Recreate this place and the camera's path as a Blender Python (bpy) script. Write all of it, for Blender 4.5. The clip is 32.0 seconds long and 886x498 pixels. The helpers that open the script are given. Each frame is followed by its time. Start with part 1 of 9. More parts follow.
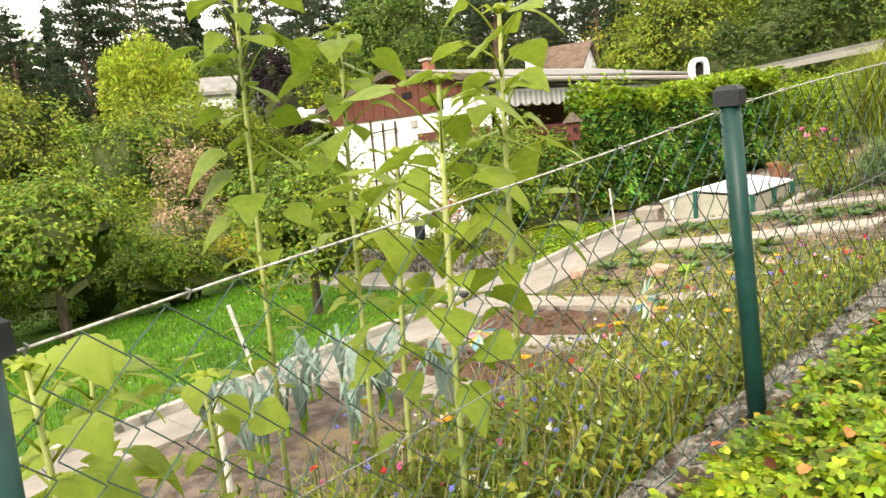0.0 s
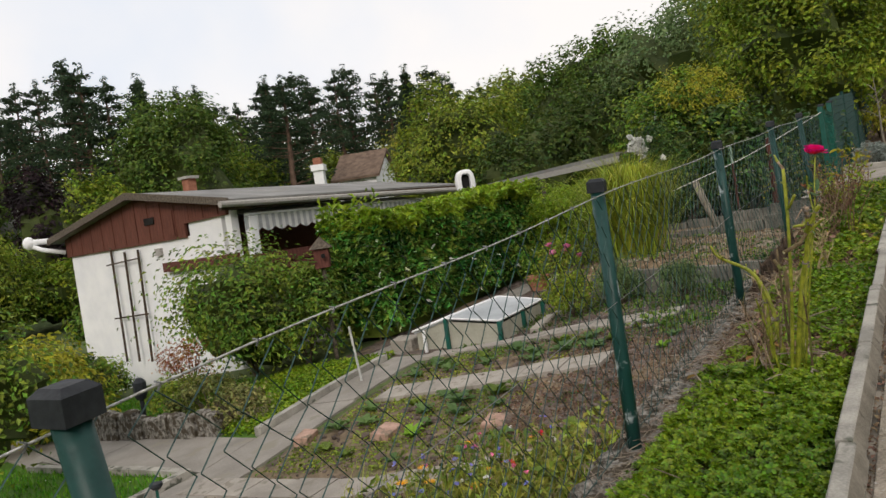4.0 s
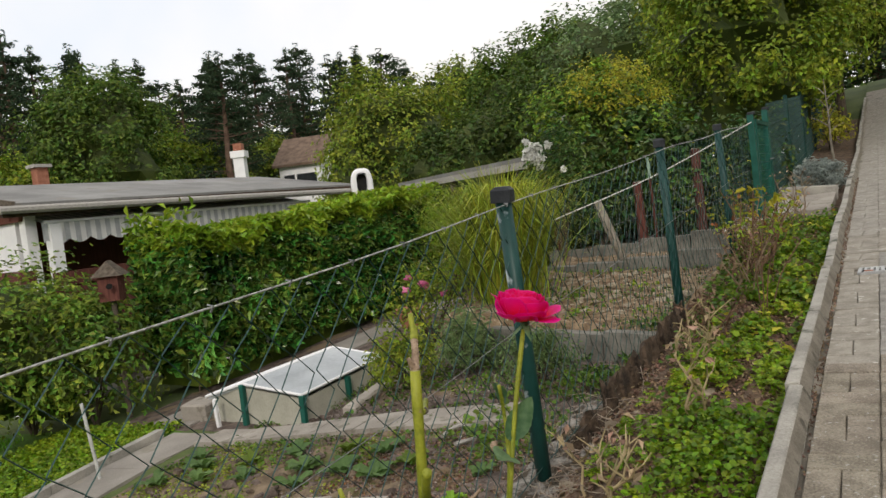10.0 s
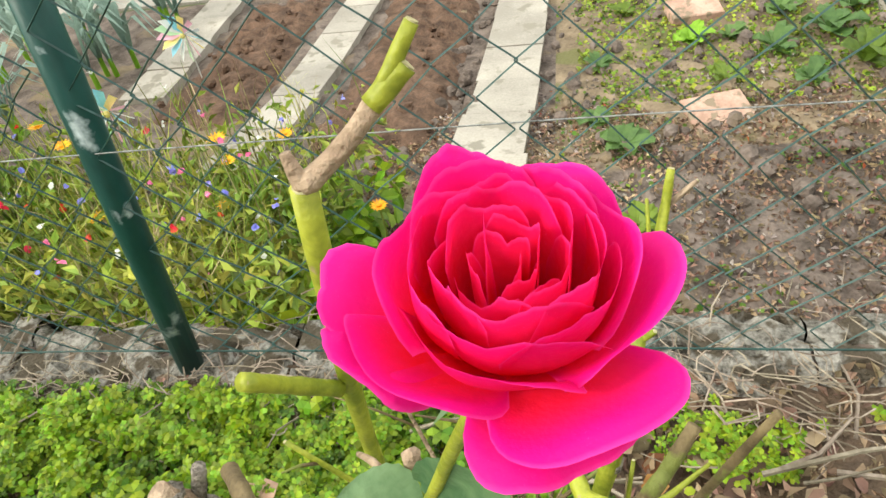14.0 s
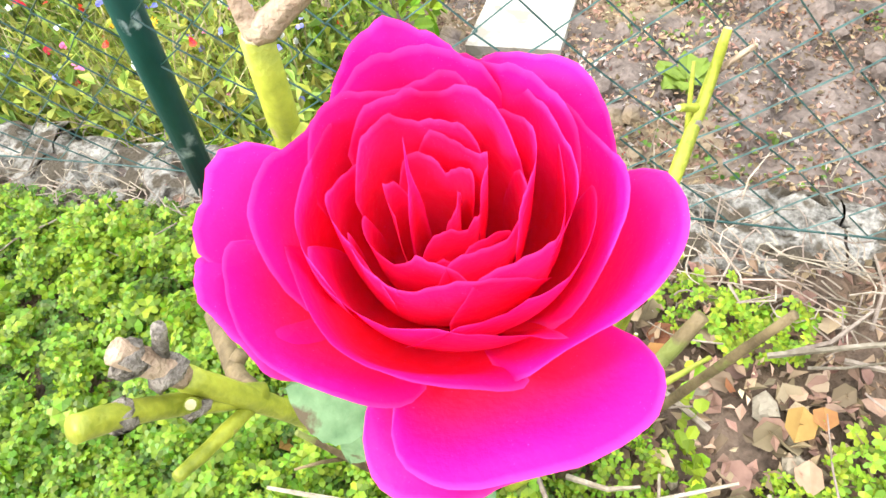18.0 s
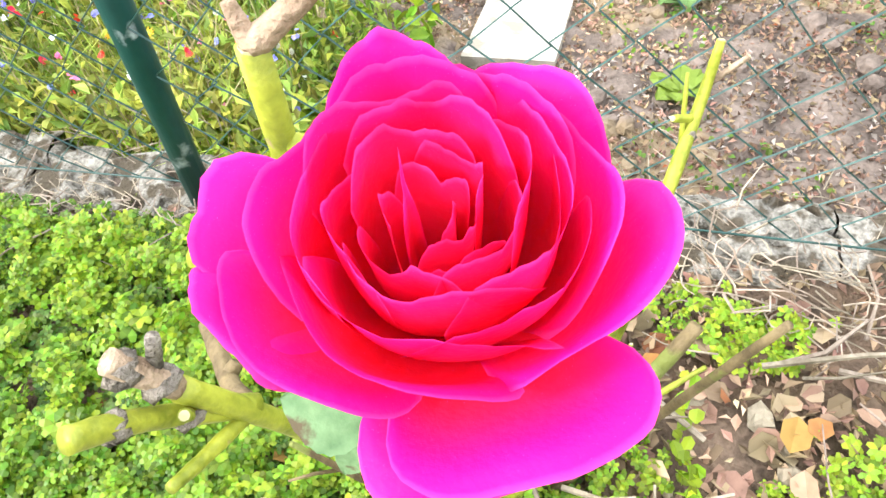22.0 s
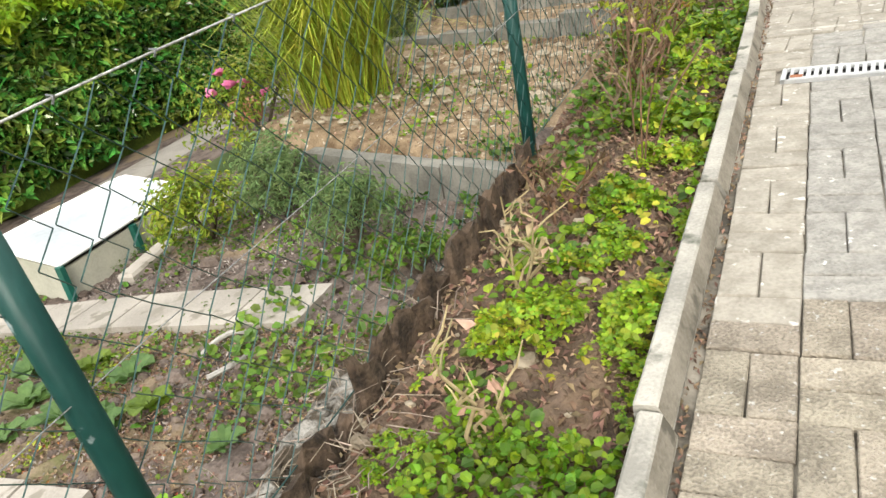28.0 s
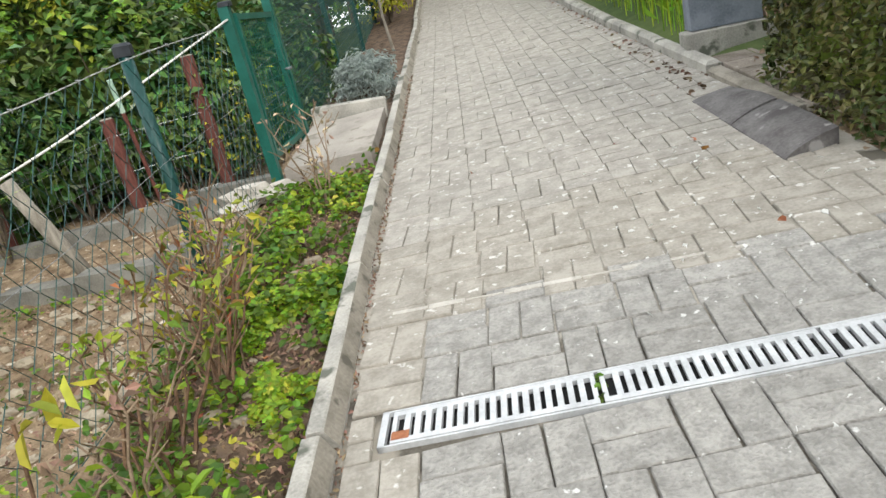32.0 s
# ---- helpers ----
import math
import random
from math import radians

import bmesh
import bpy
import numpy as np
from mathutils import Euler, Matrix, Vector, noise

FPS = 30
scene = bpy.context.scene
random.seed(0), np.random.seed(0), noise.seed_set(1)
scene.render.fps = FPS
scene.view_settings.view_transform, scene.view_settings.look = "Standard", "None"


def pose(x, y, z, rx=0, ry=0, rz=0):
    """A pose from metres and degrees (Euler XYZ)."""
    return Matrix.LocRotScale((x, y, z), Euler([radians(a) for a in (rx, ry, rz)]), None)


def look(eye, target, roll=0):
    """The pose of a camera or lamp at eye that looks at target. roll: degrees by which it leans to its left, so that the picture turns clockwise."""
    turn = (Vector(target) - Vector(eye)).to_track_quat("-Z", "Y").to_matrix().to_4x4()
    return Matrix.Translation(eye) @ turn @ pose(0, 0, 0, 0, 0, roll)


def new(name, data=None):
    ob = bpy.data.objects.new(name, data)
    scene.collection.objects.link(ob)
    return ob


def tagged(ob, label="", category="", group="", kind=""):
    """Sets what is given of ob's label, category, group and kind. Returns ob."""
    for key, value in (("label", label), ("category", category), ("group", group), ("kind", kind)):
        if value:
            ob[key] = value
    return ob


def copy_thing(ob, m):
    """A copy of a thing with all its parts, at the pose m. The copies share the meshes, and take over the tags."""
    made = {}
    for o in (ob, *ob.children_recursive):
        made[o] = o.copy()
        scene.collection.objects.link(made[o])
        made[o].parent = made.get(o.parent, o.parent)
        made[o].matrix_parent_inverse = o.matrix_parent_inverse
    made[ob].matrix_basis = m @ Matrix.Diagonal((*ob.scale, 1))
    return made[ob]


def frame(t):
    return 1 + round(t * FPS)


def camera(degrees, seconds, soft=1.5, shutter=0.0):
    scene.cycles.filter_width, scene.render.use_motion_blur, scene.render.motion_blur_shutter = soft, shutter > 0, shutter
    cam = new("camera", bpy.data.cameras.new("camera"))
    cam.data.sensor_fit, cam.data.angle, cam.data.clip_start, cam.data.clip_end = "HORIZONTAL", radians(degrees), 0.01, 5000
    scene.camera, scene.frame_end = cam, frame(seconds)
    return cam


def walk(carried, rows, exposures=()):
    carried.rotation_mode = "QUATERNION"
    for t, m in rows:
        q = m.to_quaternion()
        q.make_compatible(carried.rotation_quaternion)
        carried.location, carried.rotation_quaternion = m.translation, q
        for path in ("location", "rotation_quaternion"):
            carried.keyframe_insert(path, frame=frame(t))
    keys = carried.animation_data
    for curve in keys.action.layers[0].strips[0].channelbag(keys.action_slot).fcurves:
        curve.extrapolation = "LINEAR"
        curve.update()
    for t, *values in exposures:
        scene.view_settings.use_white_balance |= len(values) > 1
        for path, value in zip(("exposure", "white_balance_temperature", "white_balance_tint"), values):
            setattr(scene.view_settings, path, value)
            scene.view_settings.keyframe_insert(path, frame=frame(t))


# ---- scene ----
# ---- camera ----
cam = camera(64.5, 32.0, soft=1.5)
PATH = [
    (0.0, (1.038, 2.230, 2.588), (81.37, 5.34, 49.67)),
    (0.5, (1.054, 2.404, 2.639), (87.08, 7.00, 49.76)),
    (1.0, (0.985, 2.568, 2.628), (89.26, 9.50, 48.71)),
    (1.5, (1.007, 2.682, 2.662), (89.77, 7.80, 40.79)),
    (2.0, (1.066, 2.773, 2.653), (85.85, 6.81, 40.73)),
    (2.5, (1.118, 2.953, 2.710), (88.26, 6.37, 45.52)),
    (3.0, (1.125, 3.128, 2.717), (87.74, 8.20, 42.92)),
    (3.5, (1.057, 3.401, 2.767), (87.62, 8.20, 34.64)),
    (5.5, (1.209, 4.227, 2.919), (89.46, 6.77, 39.74)),
    (6.0, (1.196, 4.462, 2.921), (90.07, 6.89, 46.35)),
    (6.5, (1.321, 4.723, 2.953), (89.59, 5.57, 50.22)),
    (7.0, (1.222, 4.902, 2.964), (89.43, 6.67, 49.81)),
    (7.5, (1.215, 5.181, 2.981), (90.37, 5.87, 36.77)),
    (8.0, (1.194, 5.395, 2.983), (86.08, 7.40, 26.34)),
    (8.5, (1.224, 5.637, 3.015), (88.34, 6.44, 29.49)),
    (9.0, (1.242, 5.807, 3.034), (87.33, 7.42, 30.40)),
    (9.5, (1.170, 6.012, 3.046), (89.42, 5.85, 33.10)),
    (10.0, (1.120, 6.208, 3.060), (86.29, 6.38, 32.03)),
    (10.5, (1.150, 6.433, 3.085), (86.33, 4.65, 39.99)),
    (11.0, (1.102, 6.622, 3.079), (81.88, 4.02, 47.23)),
    (11.5, (0.925, 6.780, 3.120), (79.12, 2.41, 53.09)),
    (12.0, (0.9635, 6.8655, 3.100), (73.46, 1.93, 62.23)),
    (12.5, (0.933, 6.999, 3.086), (65.96, 0.94, 84.68)),
    (13.0, (0.899, 7.046, 3.070), (57.66, 3.67, 91.94)),
    (13.5, (0.837, 7.054, 3.062), (51.91, 3.76, 92.05)),
    (14.0, (0.821, 7.080, 3.060), (43.96, 5.08, 96.88)),
    (14.5, (0.835, 7.083, 3.050), (41.61, 5.33, 99.89)),
    (15.0, (0.814, 7.103, 3.035), (40.05, 4.10, 99.03)),
    (15.5, (0.804, 7.105, 3.053), (37.36, 4.21, 100.30)),
    (17.5, (0.766, 7.095, 3.032), (31.03, 4.00, 102.42)),
    (18.0, (0.766, 7.095, 3.032), (30.86, 3.99, 102.70)),
    (18.5, (0.766, 7.095, 3.032), (31.20, 3.98, 103.08)),
    (19.0, (0.766, 7.095, 3.032), (31.27, 3.67, 103.06)),
    (19.5, (0.766, 7.095, 3.032), (31.21, 3.73, 103.04)),
    (20.0, (0.766, 7.095, 3.032), (31.32, 3.99, 102.81)),
    (20.5, (0.766, 7.095, 3.032), (31.58, 3.75, 102.29)),
    (21.0, (0.766, 7.095, 3.032), (31.58, 3.61, 102.57)),
    (21.5, (0.766, 7.095, 3.032), (31.64, 3.68, 102.64)),
    (22.0, (0.766, 7.095, 3.032), (31.67, 3.64, 102.52)),
    (22.5, (0.766, 7.095, 3.032), (32.11, 3.90, 102.50)),
    (23.0, (0.784, 7.097, 3.055), (34.90, 4.56, 102.67)),
    (23.5, (0.823, 7.098, 3.100), (41.69, 5.84, 102.73)),
    (24.0, (0.851, 7.094, 3.121), (48.27, 6.27, 99.09)),
    (24.5, (0.867, 7.094, 3.129), (52.08, 5.72, 87.18)),
    (25.0, (0.868, 7.116, 3.126), (53.17, 7.30, 73.67)),
    (25.5, (0.895, 7.187, 3.137), (55.90, 7.76, 68.38)),
    (26.0, (0.938, 7.299, 3.193), (59.39, 5.56, 62.57)),
    (26.5, (1.008, 7.461, 3.196), (62.80, 6.57, 53.23)),
    (28.5, (1.053, 8.123, 3.249), (64.54, 8.91, 22.09)),
    (29.0, (1.151, 8.370, 3.290), (66.96, 9.74, 24.62)),
    (29.5, (1.193, 8.550, 3.287), (66.97, 11.05, 18.59)),
    (30.0, (1.163, 8.808, 3.324), (71.39, 12.16, 10.53)),
    (30.5, (1.131, 8.961, 3.337), (70.56, 11.57, 6.67)),
    (31.0, (1.227, 9.172, 3.353), (70.03, 12.02, 6.11)),
    (31.5, (1.312, 9.355, 3.362), (70.83, 12.70, 2.71)),
    (32.0, (1.345, 9.563, 3.345), (70.74, 12.06, 0.82)),
]
EXPOSURES = [(0.0, 0.97, 7700, 13), (1.0, 0.22, 7250, 13), (2.0, -0.3, 6950, 14), (3.5, -0.5, 6850, 14), (5.5, -0.65, 6850, 13), (7.0, -0.68, 6850, 13), (8.0, -0.78, 6850, 13), (9.0, -0.58, 6850, 13), (10.0, -0.45, 6850, 13), (11.0, -0.1, 6900, 12), (12.0, 0.74, 7500, 8), (13.0, 0.76, 7800, 4), (15.0, 1.12, 6150, 6), (17.5, 1.75, 6400, 10), (22.7, 1.82, 6400, 9), (23.5, 1.58, 6200, 6), (24.4, 1.24, 6000, 5), (25.0, 0.95, 6000, 5), (26.5, 0.65, 6050, 4), (28.5, 0.82, 6950, 11), (30.0, 0.65, 6600, 11), (32.0, 0.5, 6400, 10)]
walk(cam, [(t, pose(*eye, *turn)) for t, eye, turn in PATH], EXPOSURES)
# ---- light ----
world = bpy.data.worlds.new("overcast_sky")
scene.world = world
world.use_nodes = True
wn, wl = world.node_tree.nodes, world.node_tree.links
wn.clear()
w_out = wn.new("ShaderNodeOutputWorld")
w_sky = wn.new("ShaderNodeTexSky")
w_sky.sky_type = "NISHITA"
w_sky.sun_disc = False
w_sky.sun_elevation = radians(30.5)
w_sky.sun_rotation = radians(153.4)
w_blue = wn.new("ShaderNodeBackground")
w_blue.inputs["Strength"].default_value = 0.12
w_cloud = wn.new("ShaderNodeBackground")
w_cloud.inputs["Strength"].default_value = 1.6
w_tc = wn.new("ShaderNodeTexCoord")
w_noise = wn.new("ShaderNodeTexNoise")
w_noise.inputs["Scale"].default_value = 2.6
w_noise.inputs["Detail"].default_value = 6.0
w_ramp = wn.new("ShaderNodeValToRGB")
w_ramp.color_ramp.elements[0].position, w_ramp.color_ramp.elements[0].color = 0.30, (0.80, 0.88, 0.97, 1)
w_ramp.color_ramp.elements[1].position, w_ramp.color_ramp.elements[1].color = 0.55, (0.985, 0.985, 0.97, 1)
w_mix = wn.new("ShaderNodeMixShader")
w_mix.inputs[0].default_value = 0.86
wl.new(w_tc.outputs["Generated"], w_noise.inputs["Vector"])
wl.new(w_noise.outputs["Fac"], w_ramp.inputs["Fac"])
wl.new(w_ramp.outputs["Color"], w_cloud.inputs["Color"])
wl.new(w_sky.outputs["Color"], w_blue.inputs["Color"])
wl.new(w_blue.outputs["Background"], w_mix.inputs[1])
wl.new(w_cloud.outputs["Background"], w_mix.inputs[2])
wl.new(w_mix.outputs["Shader"], w_out.inputs["Surface"])

sun = new("sun", bpy.data.lights.new("sun", "SUN"))
sun.data.energy = 1.75
sun.data.angle = radians(14)
sun.data.color = (1.0, 0.95, 0.87)
sun.matrix_world = look((11, -22, 14.5), (0, 0, 0))

# ---- materials ----


def surface(name, c1, c2, scale=6.0, rough=0.85, bump=0.0, fine=60.0, metal=0.0, spots=None, spot_scale=3.0,
            spot_at=0.6, rand="", amount=0.15, through_light=0.0, stretch=(1, 1, 1), spec=0.35, grain=0.45):
    """A procedural surface: two tones mixed at a coarse and a fine scale, optional stains and per-piece variation."""
    m = bpy.data.materials.new(name)
    m.use_nodes = True
    n, l = m.node_tree.nodes, m.node_tree.links
    n.clear()
    out = n.new("ShaderNodeOutputMaterial")
    b = n.new("ShaderNodeBsdfPrincipled")
    geo = n.new("ShaderNodeNewGeometry")
    mp = n.new("ShaderNodeMapping")
    mp.inputs["Scale"].default_value = stretch
    l.new(geo.outputs["Position"], mp.inputs["Vector"])
    n1 = n.new("ShaderNodeTexNoise")
    n1.inputs["Scale"].default_value, n1.inputs["Detail"].default_value = scale, 5.0
    n2 = n.new("ShaderNodeTexNoise")
    n2.inputs["Scale"].default_value, n2.inputs["Detail"].default_value = fine, 4.0
    l.new(mp.outputs["Vector"], n1.inputs["Vector"])
    l.new(mp.outputs["Vector"], n2.inputs["Vector"])
    add = n.new("ShaderNodeMath")
    add.operation = "MULTIPLY_ADD"
    add.inputs[1].default_value, add.inputs[2].default_value = grain, -grain / 2
    l.new(n2.outputs["Fac"], add.inputs[0])
    summed = n.new("ShaderNodeMath")
    l.new(n1.outputs["Fac"], summed.inputs[0])
    l.new(add.outputs[0], summed.inputs[1])
    ramp = n.new("ShaderNodeValToRGB")
    ramp.color_ramp.elements[0].position, ramp.color_ramp.elements[0].color = 0.33, (*c1, 1)
    ramp.color_ramp.elements[1].position, ramp.color_ramp.elements[1].color = 0.67, (*c2, 1)
    l.new(summed.outputs[0], ramp.inputs["Fac"])
    colour = ramp.outputs["Color"]
    if spots:
        n3 = n.new("ShaderNodeTexNoise")
        n3.inputs["Scale"].default_value, n3.inputs["Detail"].default_value = spot_scale, 6.0
        l.new(geo.outputs["Position"], n3.inputs["Vector"])
        r3 = n.new("ShaderNodeValToRGB")
        r3.color_ramp.elements[0].position, r3.color_ramp.elements[1].position = spot_at, spot_at + 0.06
        l.new(n3.outputs["Fac"], r3.inputs["Fac"])
        mx = n.new("ShaderNodeMix")
        mx.data_type = "RGBA"
        mx.inputs["B"].default_value = (*spots, 1)
        l.new(r3.outputs["Color"], mx.inputs["Factor"])
        l.new(colour, mx.inputs["A"])
        colour = mx.outputs["Result"]
    if rand:
        hsv = n.new("ShaderNodeHueSaturation")
        if rand == "object":
            src = n.new("ShaderNodeObjectInfo").outputs["Random"]
        else:
            src = geo.outputs["Random Per Island"]
        val = n.new("ShaderNodeMapRange")
        val.inputs["To Min"].default_value, val.inputs["To Max"].default_value = 1 - amount * 1.6, 1 + amount * 1.6
        l.new(src, val.inputs["Value"])
        l.new(val.outputs["Result"], hsv.inputs["Value"])
        if rand == "island":
            wn3 = n.new("ShaderNodeTexWhiteNoise")
            wn3.noise_dimensions = "1D"
            l.new(src, wn3.inputs["W"])
            hue = n.new("ShaderNodeMapRange")
            hue.inputs["To Min"].default_value, hue.inputs["To Max"].default_value = 0.5 - amount * 0.11, 0.5 + amount * 0.09
            l.new(wn3.outputs["Value"], hue.inputs["Value"])
            l.new(hue.outputs["Result"], hsv.inputs["Hue"])
        l.new(colour, hsv.inputs["Color"])
        colour = hsv.outputs["Color"]
    l.new(colour, b.inputs["Base Color"])
    b.inputs["Roughness"].default_value, b.inputs["Metallic"].default_value = rough, metal
    b.inputs["Specular IOR Level"].default_value = spec
    if bump:
        bp = n.new("ShaderNodeBump")
        bp.inputs["Strength"].default_value, bp.inputs["Distance"].default_value = bump, 0.02
        l.new(summed.outputs[0], bp.inputs["Height"])
        l.new(bp.outputs["Normal"], b.inputs["Normal"])
    shader = b.outputs["BSDF"]
    if through_light:
        tr = n.new("ShaderNodeBsdfTranslucent")
        l.new(colour, tr.inputs["Color"])
        ms = n.new("ShaderNodeMixShader")
        ms.inputs[0].default_value = through_light
        l.new(shader, ms.inputs[1])
        l.new(tr.outputs["BSDF"], ms.inputs[2])
        shader = ms.outputs["Shader"]
    l.new(shader, out.inputs["Surface"])
    return m


def leafy(name, c1, c2, amount=0.25, rough=0.55, glow=0.3):
    return surface(name, c1, c2, 1.2, rough, 0.0, 40.0, rand="island", amount=amount, through_light=glow)


M_JOINT = surface("joint_grit", (0.06, 0.053, 0.042), (0.17, 0.152, 0.122), 6, 0.95, 0.5, 90, spots=(0.27, 0.245, 0.20), spot_scale=4.5, spot_at=0.50)
M_JOINT_UP = surface("joint_sand", (0.26, 0.238, 0.20), (0.38, 0.352, 0.30), 5, 0.95, 0.4, 90, spots=(0.10, 0.09, 0.07), spot_scale=5.0, spot_at=0.575)
PAVER_TONES = ((0.235, 0.226, 0.206), (0.355, 0.341, 0.312))
M_PAVER = surface("concrete_paver", *PAVER_TONES, 22, 0.92, 0.65, 95, rand="object", amount=0.05, grain=0.75, spots=(0.66, 0.65, 0.62), spot_scale=34, spot_at=0.665)
M_PAVER_SAND = surface("sandy_concrete_paver", (0.255, 0.234, 0.196), (0.37, 0.342, 0.294), 14, 0.93, 0.5, 85, rand="object", amount=0.035, grain=0.6, spots=(0.57, 0.55, 0.51), spot_scale=26, spot_at=0.63)
M_PAVER_FAR = surface("concrete_paver_lower", (0.228, 0.200, 0.158), (0.408, 0.360, 0.288), 11, 0.92, 0.9, 130, rand="island", amount=0.085, grain=0.85, spots=(0.50, 0.485, 0.45), spot_scale=60, spot_at=0.63)
M_PAVER_UP = surface("concrete_paver_upper", (0.262, 0.244, 0.212), (0.375, 0.351, 0.309), 14, 0.93, 0.5, 85, rand="island", amount=0.035, grain=0.6, spots=(0.55, 0.535, 0.50), spot_scale=26, spot_at=0.63)
M_MORTAR = surface("pale_mortar", (0.38, 0.355, 0.31), (0.52, 0.49, 0.44), 14, 0.95, 0.5, 90)
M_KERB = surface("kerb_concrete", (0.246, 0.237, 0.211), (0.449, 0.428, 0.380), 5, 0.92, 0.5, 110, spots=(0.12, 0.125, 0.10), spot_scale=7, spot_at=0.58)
# Darker brown-grey kerb tone with dark blotches.
M_KERB_DARK = surface("dark_kerb_concrete", (0.17, 0.152, 0.122), (0.30, 0.272, 0.226), 7, 0.95, 0.5, 90, spots=(0.11, 0.10, 0.08), spot_scale=11, spot_at=0.60)
M_SLAB = surface("pale_slab", (0.255, 0.232, 0.202), (0.385, 0.352, 0.308), 3, 0.9, 0.3, 90, rand="object", amount=0.06, spots=(0.22, 0.20, 0.165), spot_scale=9, spot_at=0.57)
M_SLAB_BROWN = surface("brown_worn_paver", (0.15, 0.125, 0.10), (0.27, 0.235, 0.195), 7, 0.93, 0.4, 80, rand="object", amount=0.06, spots=(0.36, 0.33, 0.29), spot_scale=30, spot_at=0.66)
M_CONC = surface("garden_concrete", (0.220, 0.203, 0.180), (0.326, 0.302, 0.268), 2.5, 0.92, 0.35, 80, spots=(0.25, 0.23, 0.19), spot_scale=4, spot_at=0.6)
M_ROUGH = surface("rough_lime_concrete", (0.05, 0.044, 0.035), (0.36, 0.34, 0.305), 24, 0.97, 1.0, 130, spots=(0.075, 0.06, 0.042), spot_scale=13, spot_at=0.50)
M_SOIL = surface("brown_soil", (0.058, 0.043, 0.035), (0.180, 0.141, 0.120), 9, 0.98, 1.0, 70, spots=(0.194, 0.145, 0.092), spot_scale=2.2, spot_at=0.55)
M_BED = surface("bed_soil", (0.059, 0.041, 0.028), (0.184, 0.128, 0.091), 12, 0.98, 1.0, 90, spots=(0.171, 0.117, 0.077), spot_scale=5, spot_at=0.58)
M_DRYSOIL = surface("dry_tan_soil", (0.108, 0.079, 0.050), (0.243, 0.184, 0.122), 8, 0.98, 0.9, 60, spots=(0.117, 0.113, 0.045), spot_scale=3.2, spot_at=0.56)
M_DARKSOIL = surface("dug_soil", (0.055, 0.031, 0.020), (0.150, 0.088, 0.058), 14, 0.98, 1.0, 80)
M_GRAVEL = surface("sandy_gravel", (0.115, 0.073, 0.040), (0.320, 0.235, 0.148), 10, 0.97, 0.9, 110, spots=(0.55, 0.48, 0.38), spot_scale=22, spot_at=0.62)
M_LAWN = surface("lawn_ground", (0.036, 0.095, 0.008), (0.080, 0.180, 0.014), 3, 0.95, 0.5, 120)
M_MEADOW = surface("meadow_ground", (0.04, 0.07, 0.018), (0.10, 0.13, 0.04), 0.4, 0.97, 0.4, 12)
M_GREEN = surface("green_paint", (0.004, 0.040, 0.036), (0.010, 0.062, 0.055), 9, 0.45, 0.12, 60, spots=(0.42, 0.46, 0.47), spot_scale=11, spot_at=0.71)
M_GREEN_WORN = surface("peeling_green_paint", (0.004, 0.040, 0.036), (0.010, 0.062, 0.055), 9, 0.45, 0.12, 60, spots=(0.50, 0.57, 0.60), spot_scale=8, spot_at=0.585, stretch=(1, 1, 0.4))
M_GREEN2 = surface("green_gate_paint", (0.006, 0.075, 0.055), (0.012, 0.11, 0.085), 9, 0.4, 0.1, 60)
M_CAP = surface("dark_cap", (0.014, 0.017, 0.022), (0.035, 0.04, 0.046), 12, 0.6, 0.2, 60)
M_WIRE = surface("green_wire", (0.010, 0.040, 0.037), (0.026, 0.075, 0.068), 30, 0.4)
M_GALV = surface("galvanised_wire", (0.12, 0.13, 0.13), (0.30, 0.31, 0.32), 30, 0.38, 0.1, 200, metal=0.6)
M_STRAND_OLD = surface("dull_zinc_strand", (0.10, 0.105, 0.105), (0.32, 0.325, 0.32), 60, 0.5, 0.1, 200, metal=0.2)
M_STRAND = surface("weathered_zinc_strand", (0.20, 0.20, 0.19), (0.62, 0.62, 0.60), 60, 0.5, 0.1, 200, metal=0.15)
# Concrete grey taken darker: the shade on the step walls is painted in.
M_BLOCK = surface("shaded_concrete_block", (0.12, 0.115, 0.10), (0.24, 0.23, 0.20), 6, 0.93, 0.6, 90)
M_ROPE = surface("pale_rope", (0.55, 0.54, 0.50), (0.74, 0.73, 0.70), 40, 0.8)
M_GRATE = surface("galvanised_grate", (0.44, 0.45, 0.455), (0.60, 0.61, 0.615), 12, 0.5, 0.15, 120, metal=0.3, spots=(0.34, 0.25, 0.18), spot_scale=16, spot_at=0.74)
# Near-black for openings and gaps: their inner shade is put into the colour.
M_DARK = surface("gap_shade", (0.006, 0.006, 0.006), (0.014, 0.013, 0.012), 8, 0.9)
M_RUST = surface("rusty_brown", (0.20, 0.07, 0.03), (0.34, 0.14, 0.07), 30, 0.85)
M_WHITE = surface("white_render", (0.80, 0.81, 0.83), (0.90, 0.905, 0.91), 3, 0.9, 0.25, 60)
M_BROWN = surface("brown_boards", (0.105, 0.034, 0.022), (0.16, 0.058, 0.04), 4, 0.75, 0.25, 30, stretch=(9, 9, 1))
M_ROOF = surface("grey_bitumen_roof", (0.17, 0.17, 0.165), (0.29, 0.29, 0.28), 1.4, 0.9, 0.4, 60, spots=(0.22, 0.21, 0.19), spot_scale=2.5, spot_at=0.58)
M_TRIM = surface("weathered_trim", (0.30, 0.285, 0.265), (0.46, 0.44, 0.41), 8, 0.85, 0.3, 50, stretch=(3, 3, 10))
M_AWN_W = surface("awning_white", (0.726, 0.726, 0.715), (0.836, 0.836, 0.825), 8, 0.9, through_light=0.2)
